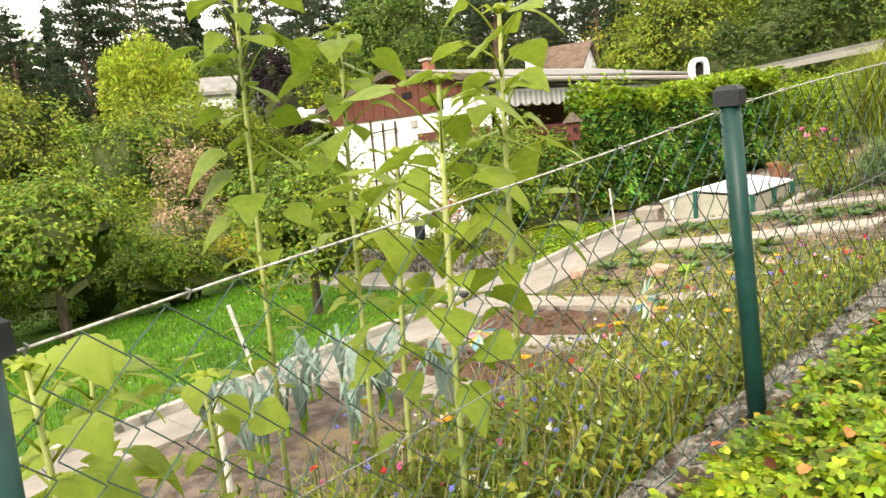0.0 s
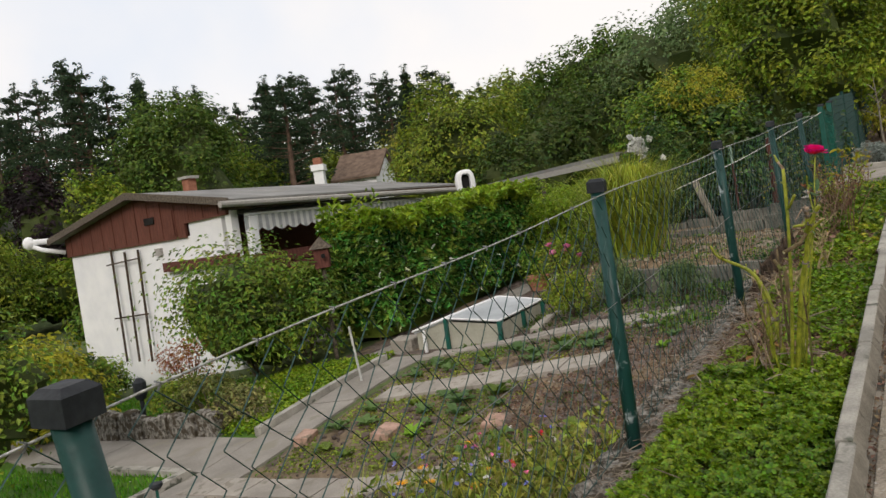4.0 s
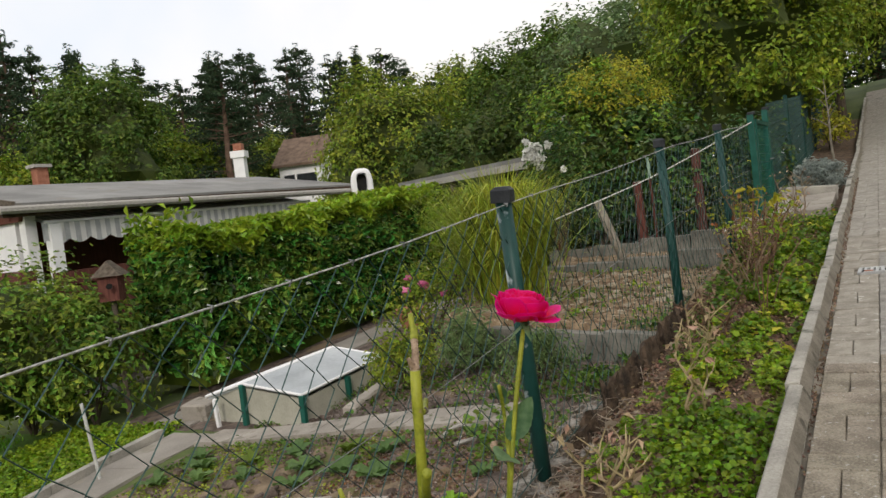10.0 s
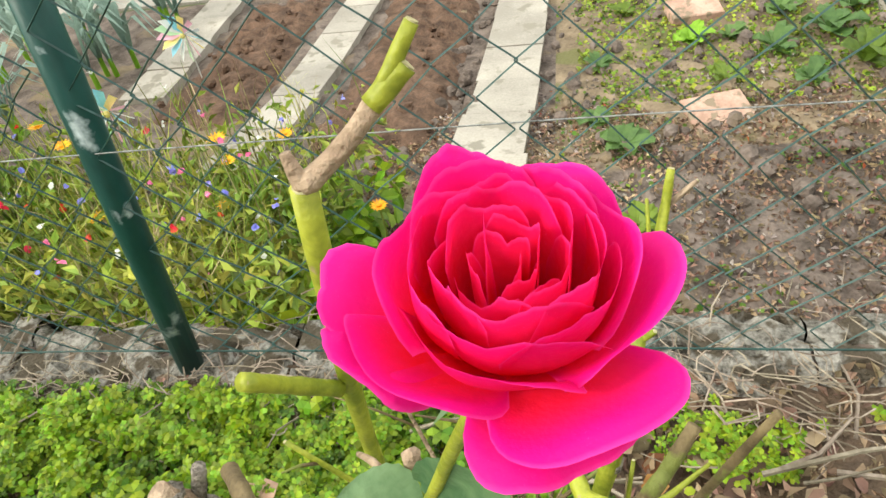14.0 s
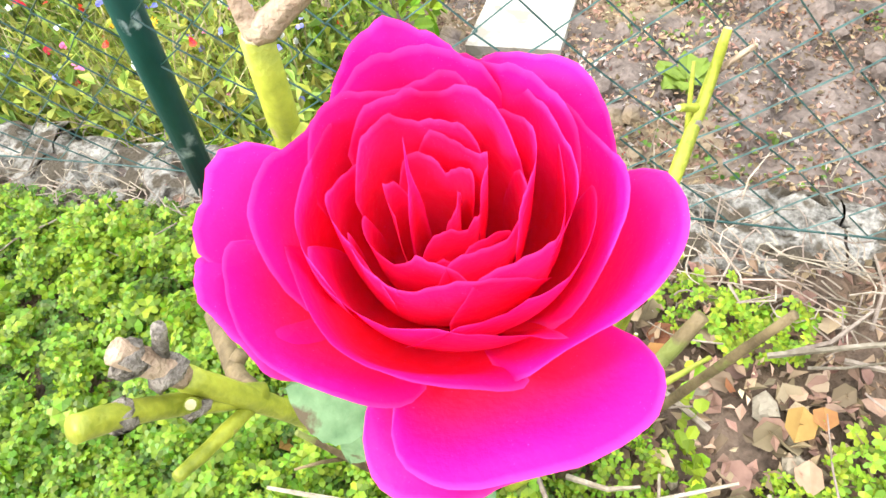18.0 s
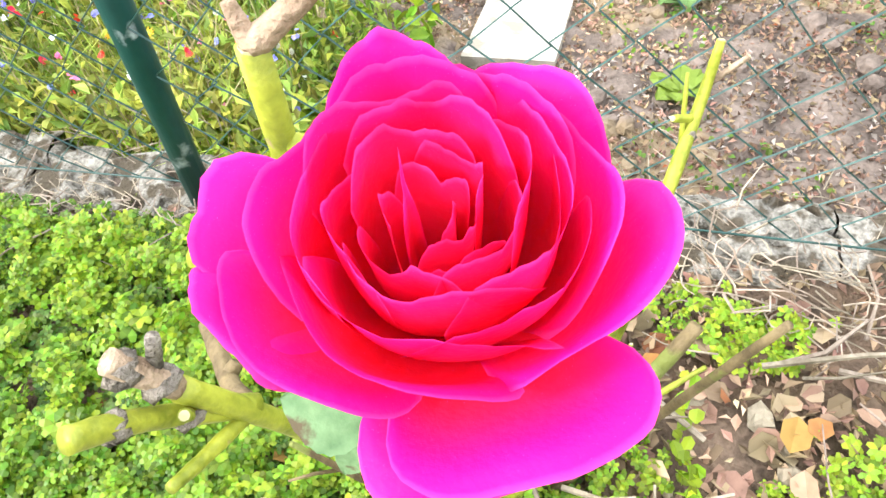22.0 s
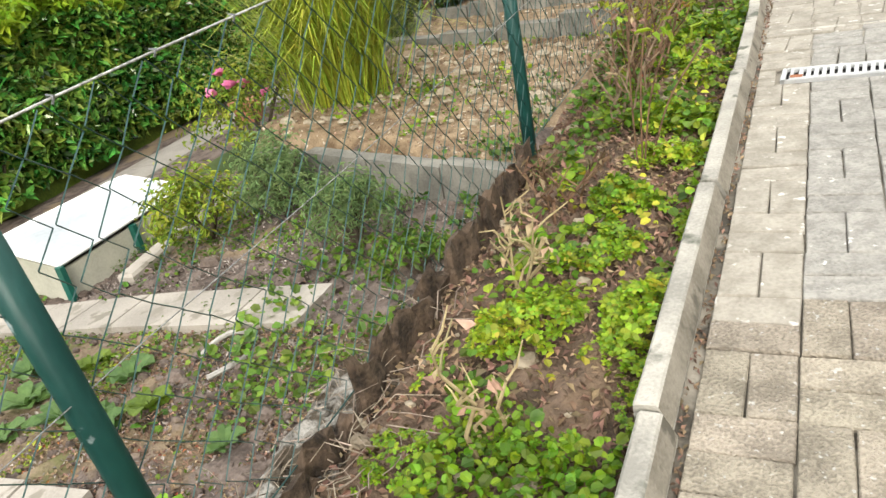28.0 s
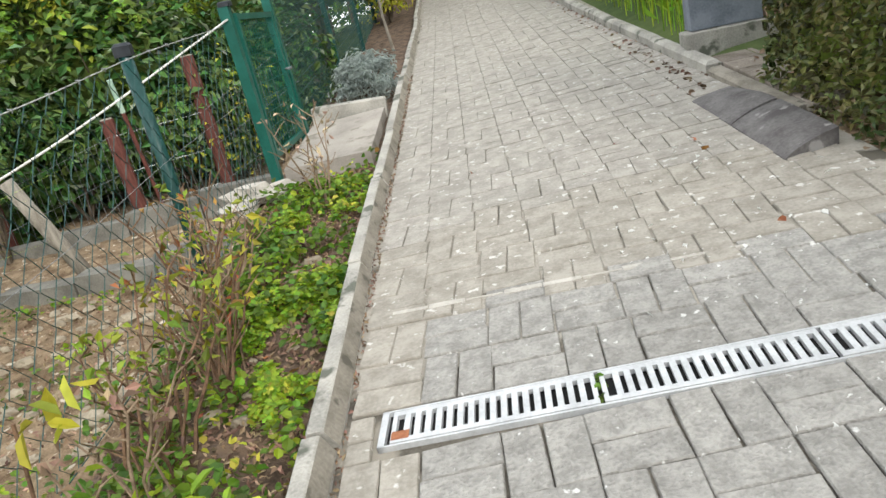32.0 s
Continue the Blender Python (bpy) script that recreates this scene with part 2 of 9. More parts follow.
M_AWN_G = surface("awning_grey", (0.390, 0.405, 0.420), (0.540, 0.555, 0.570), 8, 0.9, through_light=0.15)
M_WOOD = surface("weathered_wood", (0.07, 0.055, 0.042), (0.17, 0.14, 0.11), 5, 0.9, 0.6, 60, stretch=(6, 1, 6))
M_REDWOOD = surface("red_brown_wood", (0.085, 0.027, 0.021), (0.15, 0.055, 0.042), 8, 0.85, 0.3, 60, stretch=(5, 5, 1))
M_ROT = surface("dark_rotten_wood", (0.024, 0.017, 0.012), (0.112, 0.078, 0.054), 14, 0.95, 1.0, 80)
M_BRICK = surface("red_brick", (0.26, 0.10, 0.06), (0.38, 0.17, 0.11), 9, 0.9, 0.3, 70)
M_PINKTILE = surface("pink_tile", (0.32, 0.20, 0.15), (0.52, 0.34, 0.27), 9, 0.92, 0.4, 70, spots=(0.22, 0.17, 0.12), spot_scale=14, spot_at=0.55)
M_TILE_ROOF = surface("brown_roof_tiles", (0.11, 0.075, 0.055), (0.19, 0.135, 0.10), 3, 0.9, 0.3, 20)
M_GREYWALL = surface("far_grey_wall", (0.30, 0.31, 0.33), (0.42, 0.43, 0.45), 2, 0.9)
M_GLASSY = surface("window_glass", (0.02, 0.024, 0.03), (0.04, 0.045, 0.05), 2, 0.08, spec=0.6)
M_FRAMEPANEL = surface("fibre_cement_panel", (0.34, 0.335, 0.275), (0.46, 0.45, 0.375), 4, 0.85, 0.2, 60)
M_LID = surface("translucent_lid", (0.370, 0.403, 0.430), (0.504, 0.538, 0.568), 3, 0.3, 0.1, 30)
M_STONE = surface("sandstone", (0.26, 0.215, 0.155), (0.46, 0.40, 0.30), 6, 0.95, 0.8, 60, rand="object", amount=0.1)
M_BLUESTONE = surface("blue_grey_block", (0.13, 0.15, 0.18), (0.22, 0.245, 0.28), 9, 0.9, 0.4, 80)
M_PALEGREEN = surface("pale_green_paint", (0.28, 0.42, 0.33), (0.42, 0.55, 0.45), 9, 0.6, 0.2, 60)
M_RUBBER = surface("dark_rubber", (0.085, 0.078, 0.076), (0.175, 0.165, 0.16), 7, 0.9, 0.5, 70, spots=(0.26, 0.25, 0.24), spot_scale=13, spot_at=0.62)
M_CLAY = surface("terracotta", (0.30, 0.12, 0.07), (0.42, 0.2, 0.13), 8, 0.9)
M_STAKE = surface("pale_stake", (0.42, 0.43, 0.41), (0.58, 0.59, 0.57), 20, 0.7)
M_STAKE_OLD = surface("weathered_grey_wood", (0.17, 0.15, 0.12), (0.33, 0.30, 0.25), 6, 0.9, 0.5, 60, stretch=(6, 6, 1))
M_BARK = surface("bark", (0.055, 0.042, 0.03), (0.14, 0.11, 0.08), 7, 0.95, 0.9, 40, stretch=(3, 3, 0.6))
M_PINEBARK = surface("pine_bark", (0.08, 0.05, 0.035), (0.17, 0.11, 0.08), 3, 0.95)
M_CANE = surface("green_cane", (0.135, 0.165, 0.012), (0.32, 0.34, 0.035), 25, 0.5, 0.2, 160, spots=(0.30, 0.22, 0.13), spot_scale=45, spot_at=0.66)
M_CANE_OLD = surface("old_cane_bark", (0.22, 0.15, 0.10), (0.42, 0.31, 0.22), 40, 0.85, 0.6, 200)
M_CUT = surface("cut_pith", (0.34, 0.31, 0.16), (0.52, 0.48, 0.30), 60, 0.8)
M_CANE_DRY = surface("dry_brown_cane", (0.075, 0.045, 0.025), (0.20, 0.13, 0.07), 22, 0.85, 0.3, 140, rand="island", amount=0.2)
M_ROOT = surface("bleached_root", (0.17, 0.135, 0.10), (0.36, 0.30, 0.24), 20, 0.9, 0.3, 120, rand="island", amount=0.2)
M_TWIG = surface("dry_twig", (0.150, 0.108, 0.068), (0.300, 0.230, 0.150), 20, 0.9, 0.3, 120, rand="island", amount=0.15)
M_STRAW = surface("straw_stem", (0.25, 0.20, 0.10), (0.42, 0.36, 0.20), 20, 0.9, rand="island", amount=0.18)

L_LAUREL = leafy("laurel_leaf", (0.040, 0.118, 0.022), (0.190, 0.370, 0.062), 0.55, 0.2)
L_LAUREL_TOP = leafy("young_laurel_leaf", (0.150, 0.26, 0.016), (0.30, 0.43, 0.035), 0.25, 0.4)
L_SHRUB = leafy("shrub_leaf", (0.075, 0.150, 0.020), (0.245, 0.365, 0.046), 0.42)
L_YELLOW = leafy("golden_leaf", (0.299, 0.310, 0.023), (0.483, 0.483, 0.057), 0.3)
L_OLIVE = leafy("olive_tree_leaf", (0.107, 0.168, 0.017), (0.287, 0.367, 0.040), 0.35)
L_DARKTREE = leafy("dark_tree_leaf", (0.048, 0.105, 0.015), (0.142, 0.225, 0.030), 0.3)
# Dark green for crown interiors: shade between the leaves put into the colour.
L_CROWN_SHADE = leafy("crown_shade_leaf", (0.030, 0.058, 0.012), (0.075, 0.115, 0.022), 0.3)
L_DEEP = leafy("deep_green_leaf", (0.036, 0.075, 0.014), (0.105, 0.165, 0.030), 0.35)
L_PINE = leafy("pine_needle", (0.020, 0.045, 0.021), (0.052, 0.094, 0.040), 0.3, 0.7, 0.15)
L_MIDTREE = leafy("tree_leaf", (0.091, 0.157, 0.014), (0.271, 0.362, 0.030), 0.35)
L_WILLOW = leafy("willow_leaf", (0.25, 0.34, 0.030), (0.46, 0.575, 0.066), 0.3)
L_PURPLE = leafy("purple_leaf", (0.012, 0.008, 0.010), (0.035, 0.018, 0.022), 0.3)
L_COVER = leafy("groundcover_leaf", (0.095, 0.195, 0.008), (0.250, 0.370, 0.022), 0.3, 0.5)
L_COVER_DK = leafy("darker_groundcover_leaf", (0.052, 0.114, 0.012), (0.130, 0.228, 0.025), 0.3, 0.5)
L_AUTUMN = leafy("autumn_leaf", (0.225, 0.080, 0.024), (0.375, 0.208, 0.064), 0.4, 0.8, 0.15)
L_DRY = leafy("dry_fallen_leaf", (0.22, 0.14, 0.085), (0.50, 0.38, 0.26), 0.35, 0.9, 0.1)
L_CABBAGE = leafy("cabbage_leaf", (0.046, 0.120, 0.033), (0.111, 0.220, 0.060), 0.25, 0.5)
L_LETTUCE = leafy("lettuce_leaf", (0.13, 0.32, 0.02), (0.22, 0.46, 0.04), 0.2)
L_LEEK = leafy("leek_leaf", (0.14, 0.22, 0.19), (0.30, 0.40, 0.36), 0.25, 0.5)
L_GRASS = leafy("grass_blade", (0.055, 0.190, 0.008), (0.130, 0.360, 0.014), 0.3)
L_MEADOW = leafy("meadow_blade", (0.115, 0.175, 0.022), (0.32, 0.37, 0.065), 0.42)
L_PAMPAS = leafy("pampas_blade", (0.15, 0.21, 0.018), (0.42, 0.49, 0.065), 0.35, 0.5)
L_SUN = leafy("sunflower_leaf", (0.14, 0.250, 0.022), (0.30, 0.43, 0.055), 0.28, 0.5, 0.45)
L_SUNSTEM = leafy("sunflower_stem", (0.24, 0.31, 0.09), (0.40, 0.46, 0.18), 0.1, 0.6, 0.05)
L_SILVER = leafy("silver_leaf", (0.24, 0.29, 0.27), (0.44, 0.49, 0.46), 0.2, 0.8)
L_GREYGREEN = leafy("grey_green_leaf", (0.1, 0.17, 0.06), (0.23, 0.33, 0.14), 0.25, 0.7)
L_RUSSET = leafy("russet_leaf", (0.28, 0.09, 0.03), (0.46, 0.19, 0.06), 0.3)
L_BAMBOO = leafy("bamboo_leaf", (0.133, 0.242, 0.013), (0.290, 0.436, 0.033), 0.35)
L_IVY = leafy("ivy_leaf", (0.026, 0.070, 0.018), (0.105, 0.190, 0.046), 0.45, 0.28)
L_LIGHT = leafy("light_shrub_leaf", (0.125, 0.185, 0.022), (0.33, 0.405, 0.062), 0.42)
L_LITTER = leafy("brown_leaf_bit", (0.115, 0.074, 0.047), (0.30, 0.205, 0.135), 0.35, 0.9, 0.05)
L_PALE = leafy("pale_dry_leaf", (0.26, 0.17, 0.105), (0.46, 0.34, 0.23), 0.3, 0.85, 0.1)
L_GREYBIT = leafy("grey_leaf_bit", (0.15, 0.125, 0.11), (0.34, 0.30, 0.27), 0.35, 0.9, 0.05)
L_BOXLEAF = leafy("box_leaf", (0.036, 0.070, 0.018), (0.17, 0.175, 0.060), 0.5, 0.35)
L_VARIEG = leafy("variegated_leaf", (0.110, 0.143, 0.028), (0.308, 0.308, 0.112), 0.45)
P_WHITE = leafy("white_petal", (0.70, 0.71, 0.68), (0.82, 0.82, 0.78), 0.06)
P_ORANGE = leafy("orange_petal", (0.8, 0.34, 0.01), (0.86, 0.54, 0.02), 0.15)
P_BLUE = leafy("blue_petal", (0.16, 0.17, 0.62), (0.30, 0.30, 0.78), 0.2)
P_PINK = leafy("pink_petal", (0.70, 0.10, 0.28), (0.82, 0.26, 0.42), 0.2)
P_RED = leafy("scarlet_petal", (0.62, 0.02, 0.015), (0.75, 0.06, 0.04), 0.15)
P_ROSE = surface("crimson_rose_petal", (0.78, 0.007, 0.026), (0.86, 0.014, 0.068), 18, 0.5, 0.1, 300, through_light=0.34, spec=0.12)


def blend_to_rim(base, rim):
    """The red heart of a petal passes into its magenta rim along the mesh's own rim value."""
    n, l = base.node_tree.nodes, base.node_tree.links
    at = n.new("ShaderNodeAttribute")
    at.attribute_name = "rim"
    ease = n.new("ShaderNodeMapRange")
    ease.interpolation_type = "SMOOTHSTEP"
    ease.inputs["From Min"].default_value, ease.inputs["From Max"].default_value = 0.45, 1.05
    l.new(at.outputs["Fac"], ease.inputs["Value"])
    mx = n.new("ShaderNodeMix")
    mx.data_type = "RGBA"
    mx.inputs["B"].default_value = rim
    for nd in n:
        if nd.type in ("BSDF_PRINCIPLED", "BSDF_TRANSLUCENT"):
            sock = nd.inputs[0]
            if sock.links and sock.links[0].from_node != mx:
                l.new(sock.links[0].from_socket, mx.inputs["A"])
            l.new(mx.outputs["Result"], sock)
    l.new(ease.outputs["Result"], mx.inputs["Factor"])
    pale = n.new("ShaderNodeMapRange")
    pale.inputs["From Min"].default_value, pale.inputs["From Max"].default_value = 0.965, 1.0
    pale.inputs["To Max"].default_value = 0.4
    rim_at = n.new("ShaderNodeAttribute")
    rim_at.attribute_name = "edge"
    l.new(rim_at.outputs["Fac"], pale.inputs["Value"])
    fleck = n.new("ShaderNodeTexNoise")
    fleck.inputs["Scale"].default_value, fleck.inputs["Detail"].default_value = 130.0, 2.0
    dots = n.new("ShaderNodeMapRange")
    dots.inputs["From Min"].default_value, dots.inputs["From Max"].default_value = 0.71, 0.76
    l.new(fleck.outputs["Fac"], dots.inputs["Value"])
    both = n.new("ShaderNodeMath")
    both.operation = "MAXIMUM"
    l.new(pale.outputs["Result"], both.inputs[0])
    l.new(dots.outputs["Result"], both.inputs[1])
    edge = n.new("ShaderNodeMix")
    edge.data_type = "RGBA"
    edge.inputs["B"].default_value = (0.88, 0.10, 0.50, 1)
    l.new(both.outputs[0], edge.inputs["Factor"])
    l.new(mx.outputs["Result"], edge.inputs["A"])
    for nd in n:
        if nd.type in ("BSDF_PRINCIPLED", "BSDF_TRANSLUCENT"):
            l.new(edge.outputs["Result"], nd.inputs[0])


blend_to_rim(P_ROSE, (0.80, 0.006, 0.25, 1))


# ---- building helpers ----
BASE = {}
rng = np.random.default_rng(7)


class Geo:
    """Collects vertices and faces of one mesh, in world metres."""

    def __init__(self):
        self.v, self.f, self.m = [], [], []

    def add(self, verts, faces, mat=0):
        k = len(self.v)
        self.v.extend(tuple(map(float, p)) for p in verts)
        self.f.extend(tuple(k + i for i in f) for f in faces)
        self.m.extend([mat] * len(faces))
        return self

    def box(self, c, s, rz=0.0, tilt=(0, 0), chamfer=0.0, mat=0):
        """A box with its centre c and size s; chamfer softens its upper edges."""
        hx, hy, hz = s[0] / 2, s[1] / 2, s[2] / 2
        q = chamfer
        ring = [(-1, -1), (1, -1), (1, 1), (-1, 1)]
        v = [(a * hx, b * hy, -hz) for a, b in ring] + [(a * hx, b * hy, hz - q) for a, b in ring]
        f = [(3, 2, 1, 0)] + [(i, (i + 1) % 4, 4 + (i + 1) % 4, 4 + i) for i in range(4)]
        if q:
            v += [(a * (hx - q), b * (hy - q), hz) for a, b in ring]
            f += [(4 + i, 4 + (i + 1) % 4, 8 + (i + 1) % 4, 8 + i) for i in range(4)] + [(8, 9, 10, 11)]
        else:
            f += [(4, 5, 6, 7)]
        m = pose(*c, tilt[0], tilt[1], rz)
        return self.add([m @ Vector(p) for p in v], f, mat)

    def prism(self, foot, z0, z1, mat=0):
        """A straight prism over a footprint; z0 and z1 are numbers or functions of x and y."""
        lo = [(x, y, z0(x, y) if callable(z0) else z0) for x, y in foot]
        hi = [(x, y, z1(x, y) if callable(z1) else z1) for x, y in foot]
        n = len(foot)
        return self.add(lo + hi, [tuple(range(n))[::-1], tuple(range(n, 2 * n))] + [(i, (i + 1) % n, n + (i + 1) % n, n + i) for i in range(n)], mat)

    def tube(self, pts, radii, n=6, mat=0, caps=True):
        """A round bar along pts."""
        pts = [Vector(p) for p in pts]
        radii = [radii] * len(pts) if isinstance(radii, (int, float)) else radii
        v, f = [], []
        side = None
        for i, p in enumerate(pts):
            d = (pts[min(i + 1, len(pts) - 1)] - pts[max(i - 1, 0)]).normalized()
            if side is None:
                side = d.cross(Vector((0.31, 0.22, 0.92)) if abs(d.z) < 0.9 else Vector((1, 0.2, 0))).normalized()
            side = (side - d * side.dot(d)).normalized()
            other = d.cross(side)
            v += [p + radii[i] * (math.cos(2 * math.pi * k / n) * side + math.sin(2 * math.pi * k / n) * other) for k in range(n)]
        for i in range(len(pts) - 1):
            f += [(i * n + k, i * n + (k + 1) % n, (i + 1) * n + (k + 1) % n, (i + 1) * n + k) for k in range(n)]
        if caps:
            f += [tuple(range(n))[::-1], tuple(range((len(pts) - 1) * n, len(pts) * n))]
        return self.add(v, f, mat)

    def blob(self, c, r, rough=0.2, seed=0, n=10, mat=0):
        """A lumpy rounded body with radii r."""
        v, f = [], []
        rows = max(4, n // 2 + 1)
        for i in range(rows + 1):
            th = math.pi * i / rows
            for k in range(n):
                ph = 2 * math.pi * k / n
                d = Vector((math.sin(th) * math.cos(ph), math.sin(th) * math.sin(ph), math.cos(th)))
                w = 1 + rough * noise.noise(d * 1.7 + Vector((seed * 3.1, seed * 1.7, 0)))
                v.append((c[0] + d.x * r[0] * w, c[1] + d.y * r[1] * w, c[2] + d.z * r[2] * w))
        for i in range(rows):
            f += [(i * n + k, i * n + (k + 1) % n, (i + 1) * n + (k + 1) % n, (i + 1) * n + k) for k in range(n)]
        return self.add(v, f, mat)


def leaves(P, size, aspect=0.55, up=0.4, fold=0.16, gen=None, droop=0.0, face=None):
    """Verts and faces of folded four-cornered leaves at the points P."""
    g = gen or rng
    P = np.asarray(P, float)
    n = len(P)
    L = np.broadcast_to(size, (n,)) * g.uniform(0.7, 1.3, n)
    nrm = g.normal(size=(n, 3)) * (1.0 if face is None else 0.55) + (0, 0, up * 2)
    if face is not None:
        nrm = nrm + face
    nrm /= np.linalg.norm(nrm, axis=1, keepdims=True)
    d = g.normal(size=(n, 3))
    d[:, 2] -= droop
    d -= nrm * (d * nrm).sum(1, keepdims=True)
    d /= np.linalg.norm(d, axis=1, keepdims=True)
    s = np.cross(nrm, d)
    W = (L * aspect / 2)[:, None]
    Lc = L[:, None]
    v = np.stack([P - d * Lc / 2, P - d * Lc * 0.06 + s * W + nrm * Lc * fold, P + d * Lc / 2 - nrm * Lc * 0.1, P - d * Lc * 0.06 - s * W + nrm * Lc * fold], 1).reshape(-1, 3)
    k = np.arange(n)[:, None] * 4
    f = np.concatenate([k + [0, 1, 2], k + [0, 2, 3]], 1).reshape(-1, 3)
    return v, f


def round_leaves(P, size, aspect=0.8, up=1.0, gen=None, fold=0.12):
    """Broader, six-cornered leaves, for plants near the path."""
    g = gen or rng
    P = np.asarray(P, float)
    n = len(P)
    L = (np.broadcast_to(size, (n,)) * g.uniform(0.65, 1.3, n))[:, None]
    nrm = g.normal(size=(n, 3)) * 0.55 + (0, 0, up)
    nrm /= np.linalg.norm(nrm, axis=1, keepdims=True)
    d = g.normal(size=(n, 3))
    d -= nrm * (d * nrm).sum(1, keepdims=True)
    d /= np.linalg.norm(d, axis=1, keepdims=True)
    s = np.cross(nrm, d) * aspect
    v = np.stack([P - d * L * 0.5, P - d * L * 0.22 + s * L * 0.44 + nrm * L * fold, P + d * L * 0.25 + s * L * 0.42 + nrm * L * fold * 0.8, P + d * L * 0.5 - nrm * L * 0.08,
                  P + d * L * 0.25 - s * L * 0.42 + nrm * L * fold * 0.8, P - d * L * 0.22 - s * L * 0.44 + nrm * L * fold], 1).reshape(-1, 3)
    k = np.arange(n)[:, None] * 6
    f = np.concatenate([k + [0, 1, 2, 3], k + [0, 3, 4, 5]], 1).reshape(-1, 4)
    return v, f


def blades(P, height, width=0.006, lean=0.35, gen=None):
    """Thin bent grass blades rooted at the points P."""
    g = gen or rng
    P = np.asarray(P, float)
    n = len(P)
    H = (np.broadcast_to(height, (n,)) * g.uniform(0.6, 1.25, n))[:, None]
    a = g.uniform(0, 2 * np.pi, n)
    d = np.stack([np.cos(a), np.sin(a), np.zeros(n)], 1)
    s = np.stack([-np.sin(a), np.cos(a), np.zeros(n)], 1) * width / 2
    ln = np.abs(g.normal(0, lean, n))[:, None]
    up = np.array([0, 0, 1.0])
    mid = P + up * H * 0.6 + d * H * ln * 0.35
    v = np.stack([P - s, P + s, mid + s * 0.8, P + up * H * (1 - 0.25 * np.minimum(ln, 1.5)) + d * H * ln, mid - s * 0.8], 1).reshape(-1, 3)
    k = np.arange(n)[:, None] * 5
    f = [tuple(r) for r in (k + [0, 1, 2, 4]).tolist()] + [tuple(r) for r in (k + [4, 2, 3]).tolist()]
    return v, f


def mesh_from(name, shape, mats, origin=(0, 0, 0), smooth=False):
    if isinstance(shape, Geo):
        v, f, mi = np.array(shape.v, float).reshape(-1, 3), shape.f, shape.m
    else:
        v, f, mi = np.asarray(shape[0], float), shape[1], None
        f = f.tolist() if isinstance(f, np.ndarray) else f
    me = bpy.data.meshes.new(name)
    me.from_pydata((v - np.array(origin)).tolist(), [], f)
    for m in mats if isinstance(mats, (list, tuple)) else [mats]:
        me.materials.append(m)
    if mi and max(mi):
        me.polygons.foreach_set("material_index", mi)
    if smooth:
        me.polygons.foreach_set("use_smooth", [True] * len(me.polygons))
    me.update()
    return me


def thing(name, label, category, at=(0, 0, 0), group="", kind=""):
    """An Empty at a thing's base, for its parts."""
    ob = new(name)
    ob.location = at
    ob.empty_display_size = 0.05
    BASE[ob.name] = Vector(at)
    return tagged(ob, label, category, group, kind)


def part(name, shape, material, parent, label="", smooth=False):
    """One mesh object under a thing or under a part."""
    base = BASE[parent.name]
    ob = new(name, mesh_from(name, shape, material, base, smooth))
    ob.parent = parent
    BASE[ob.name] = base
    return tagged(ob, label)


def solo(name, shape, material, label, category, at=(0, 0, 0), group="", kind="", smooth=False):
    """A thing of one mesh."""
    ob = new(name, mesh_from(name, shape, material, at, smooth))
    ob.location = at
    BASE[ob.name] = Vector(at)
    return tagged(ob, label, category, group, kind)


def join(*shapes):
    """Verts and faces of several leaf arrays as one."""
    vs, fs, k = [], [], 0
    for v, f in shapes:
        vs.append(np.asarray(v, float))
        fs += [tuple(i + k for i in t) for t in (f.tolist() if isinstance(f, np.ndarray) else f)]
        k += len(v)
    return np.concatenate(vs), fs

def smooth_line(pts, n=5):
    """Points of a soft curve through pts."""
    pts = [Vector(p) for p in pts]
    if len(pts) < 3:
        return [pts[0].lerp(pts[-1], i / n) for i in range(n + 1)]
    ext = [pts[0] * 2 - pts[1]] + pts + [pts[-1] * 2 - pts[-2]]
    out = []
    for a, b, c, d in zip(ext, ext[1:], ext[2:], ext[3:]):
        for i in range(n):
            t = i / n
            out.append(0.5 * (2 * b + (c - a) * t + (2 * a - 5 * b + 4 * c - d) * t * t + (3 * b - a - 3 * c + d) * t ** 3))
    return out + [pts[-1]]


# ---- the lie of the land ----


def path_z(x, y):
    return 2.371 + 0.06 * (np.clip(x, 0.6, 2.8) - 0.8) + 0.0898 * (y - 11.13) + 0.05 * np.maximum(y - 19, 0)


def garden_z(x, y):
    xs = np.where(x < -13, -13 + (x + 13) * 0.03, x)
    yc = np.clip(y, -12, 22) + np.maximum(y - 22, 0) * 0.05
    g = 1.137 + 0.1116 * xs + 0.0652 * yc
    g = g - 0.19 * np.clip((-0.6 - x) / 1.6, 0, 1) * np.clip((9.6 - y) / 2.5, 0, 1) * np.interp(x, [-9, -5, -4.2], [0, 0.75, 1])
    step = np.clip((y - (10.9 - 0.28 * x)) / 0.12, 0, 1) * np.clip((x + 2.7) / 0.3, 0, 1)
    g = g - 0.07 * np.exp(-((x + 3.2) ** 2 / 0.9 + (y - 10.35) ** 2 / 0.6))
    return g + step * (np.maximum(1.99 + 0.055 * (y - 11), g) - g)


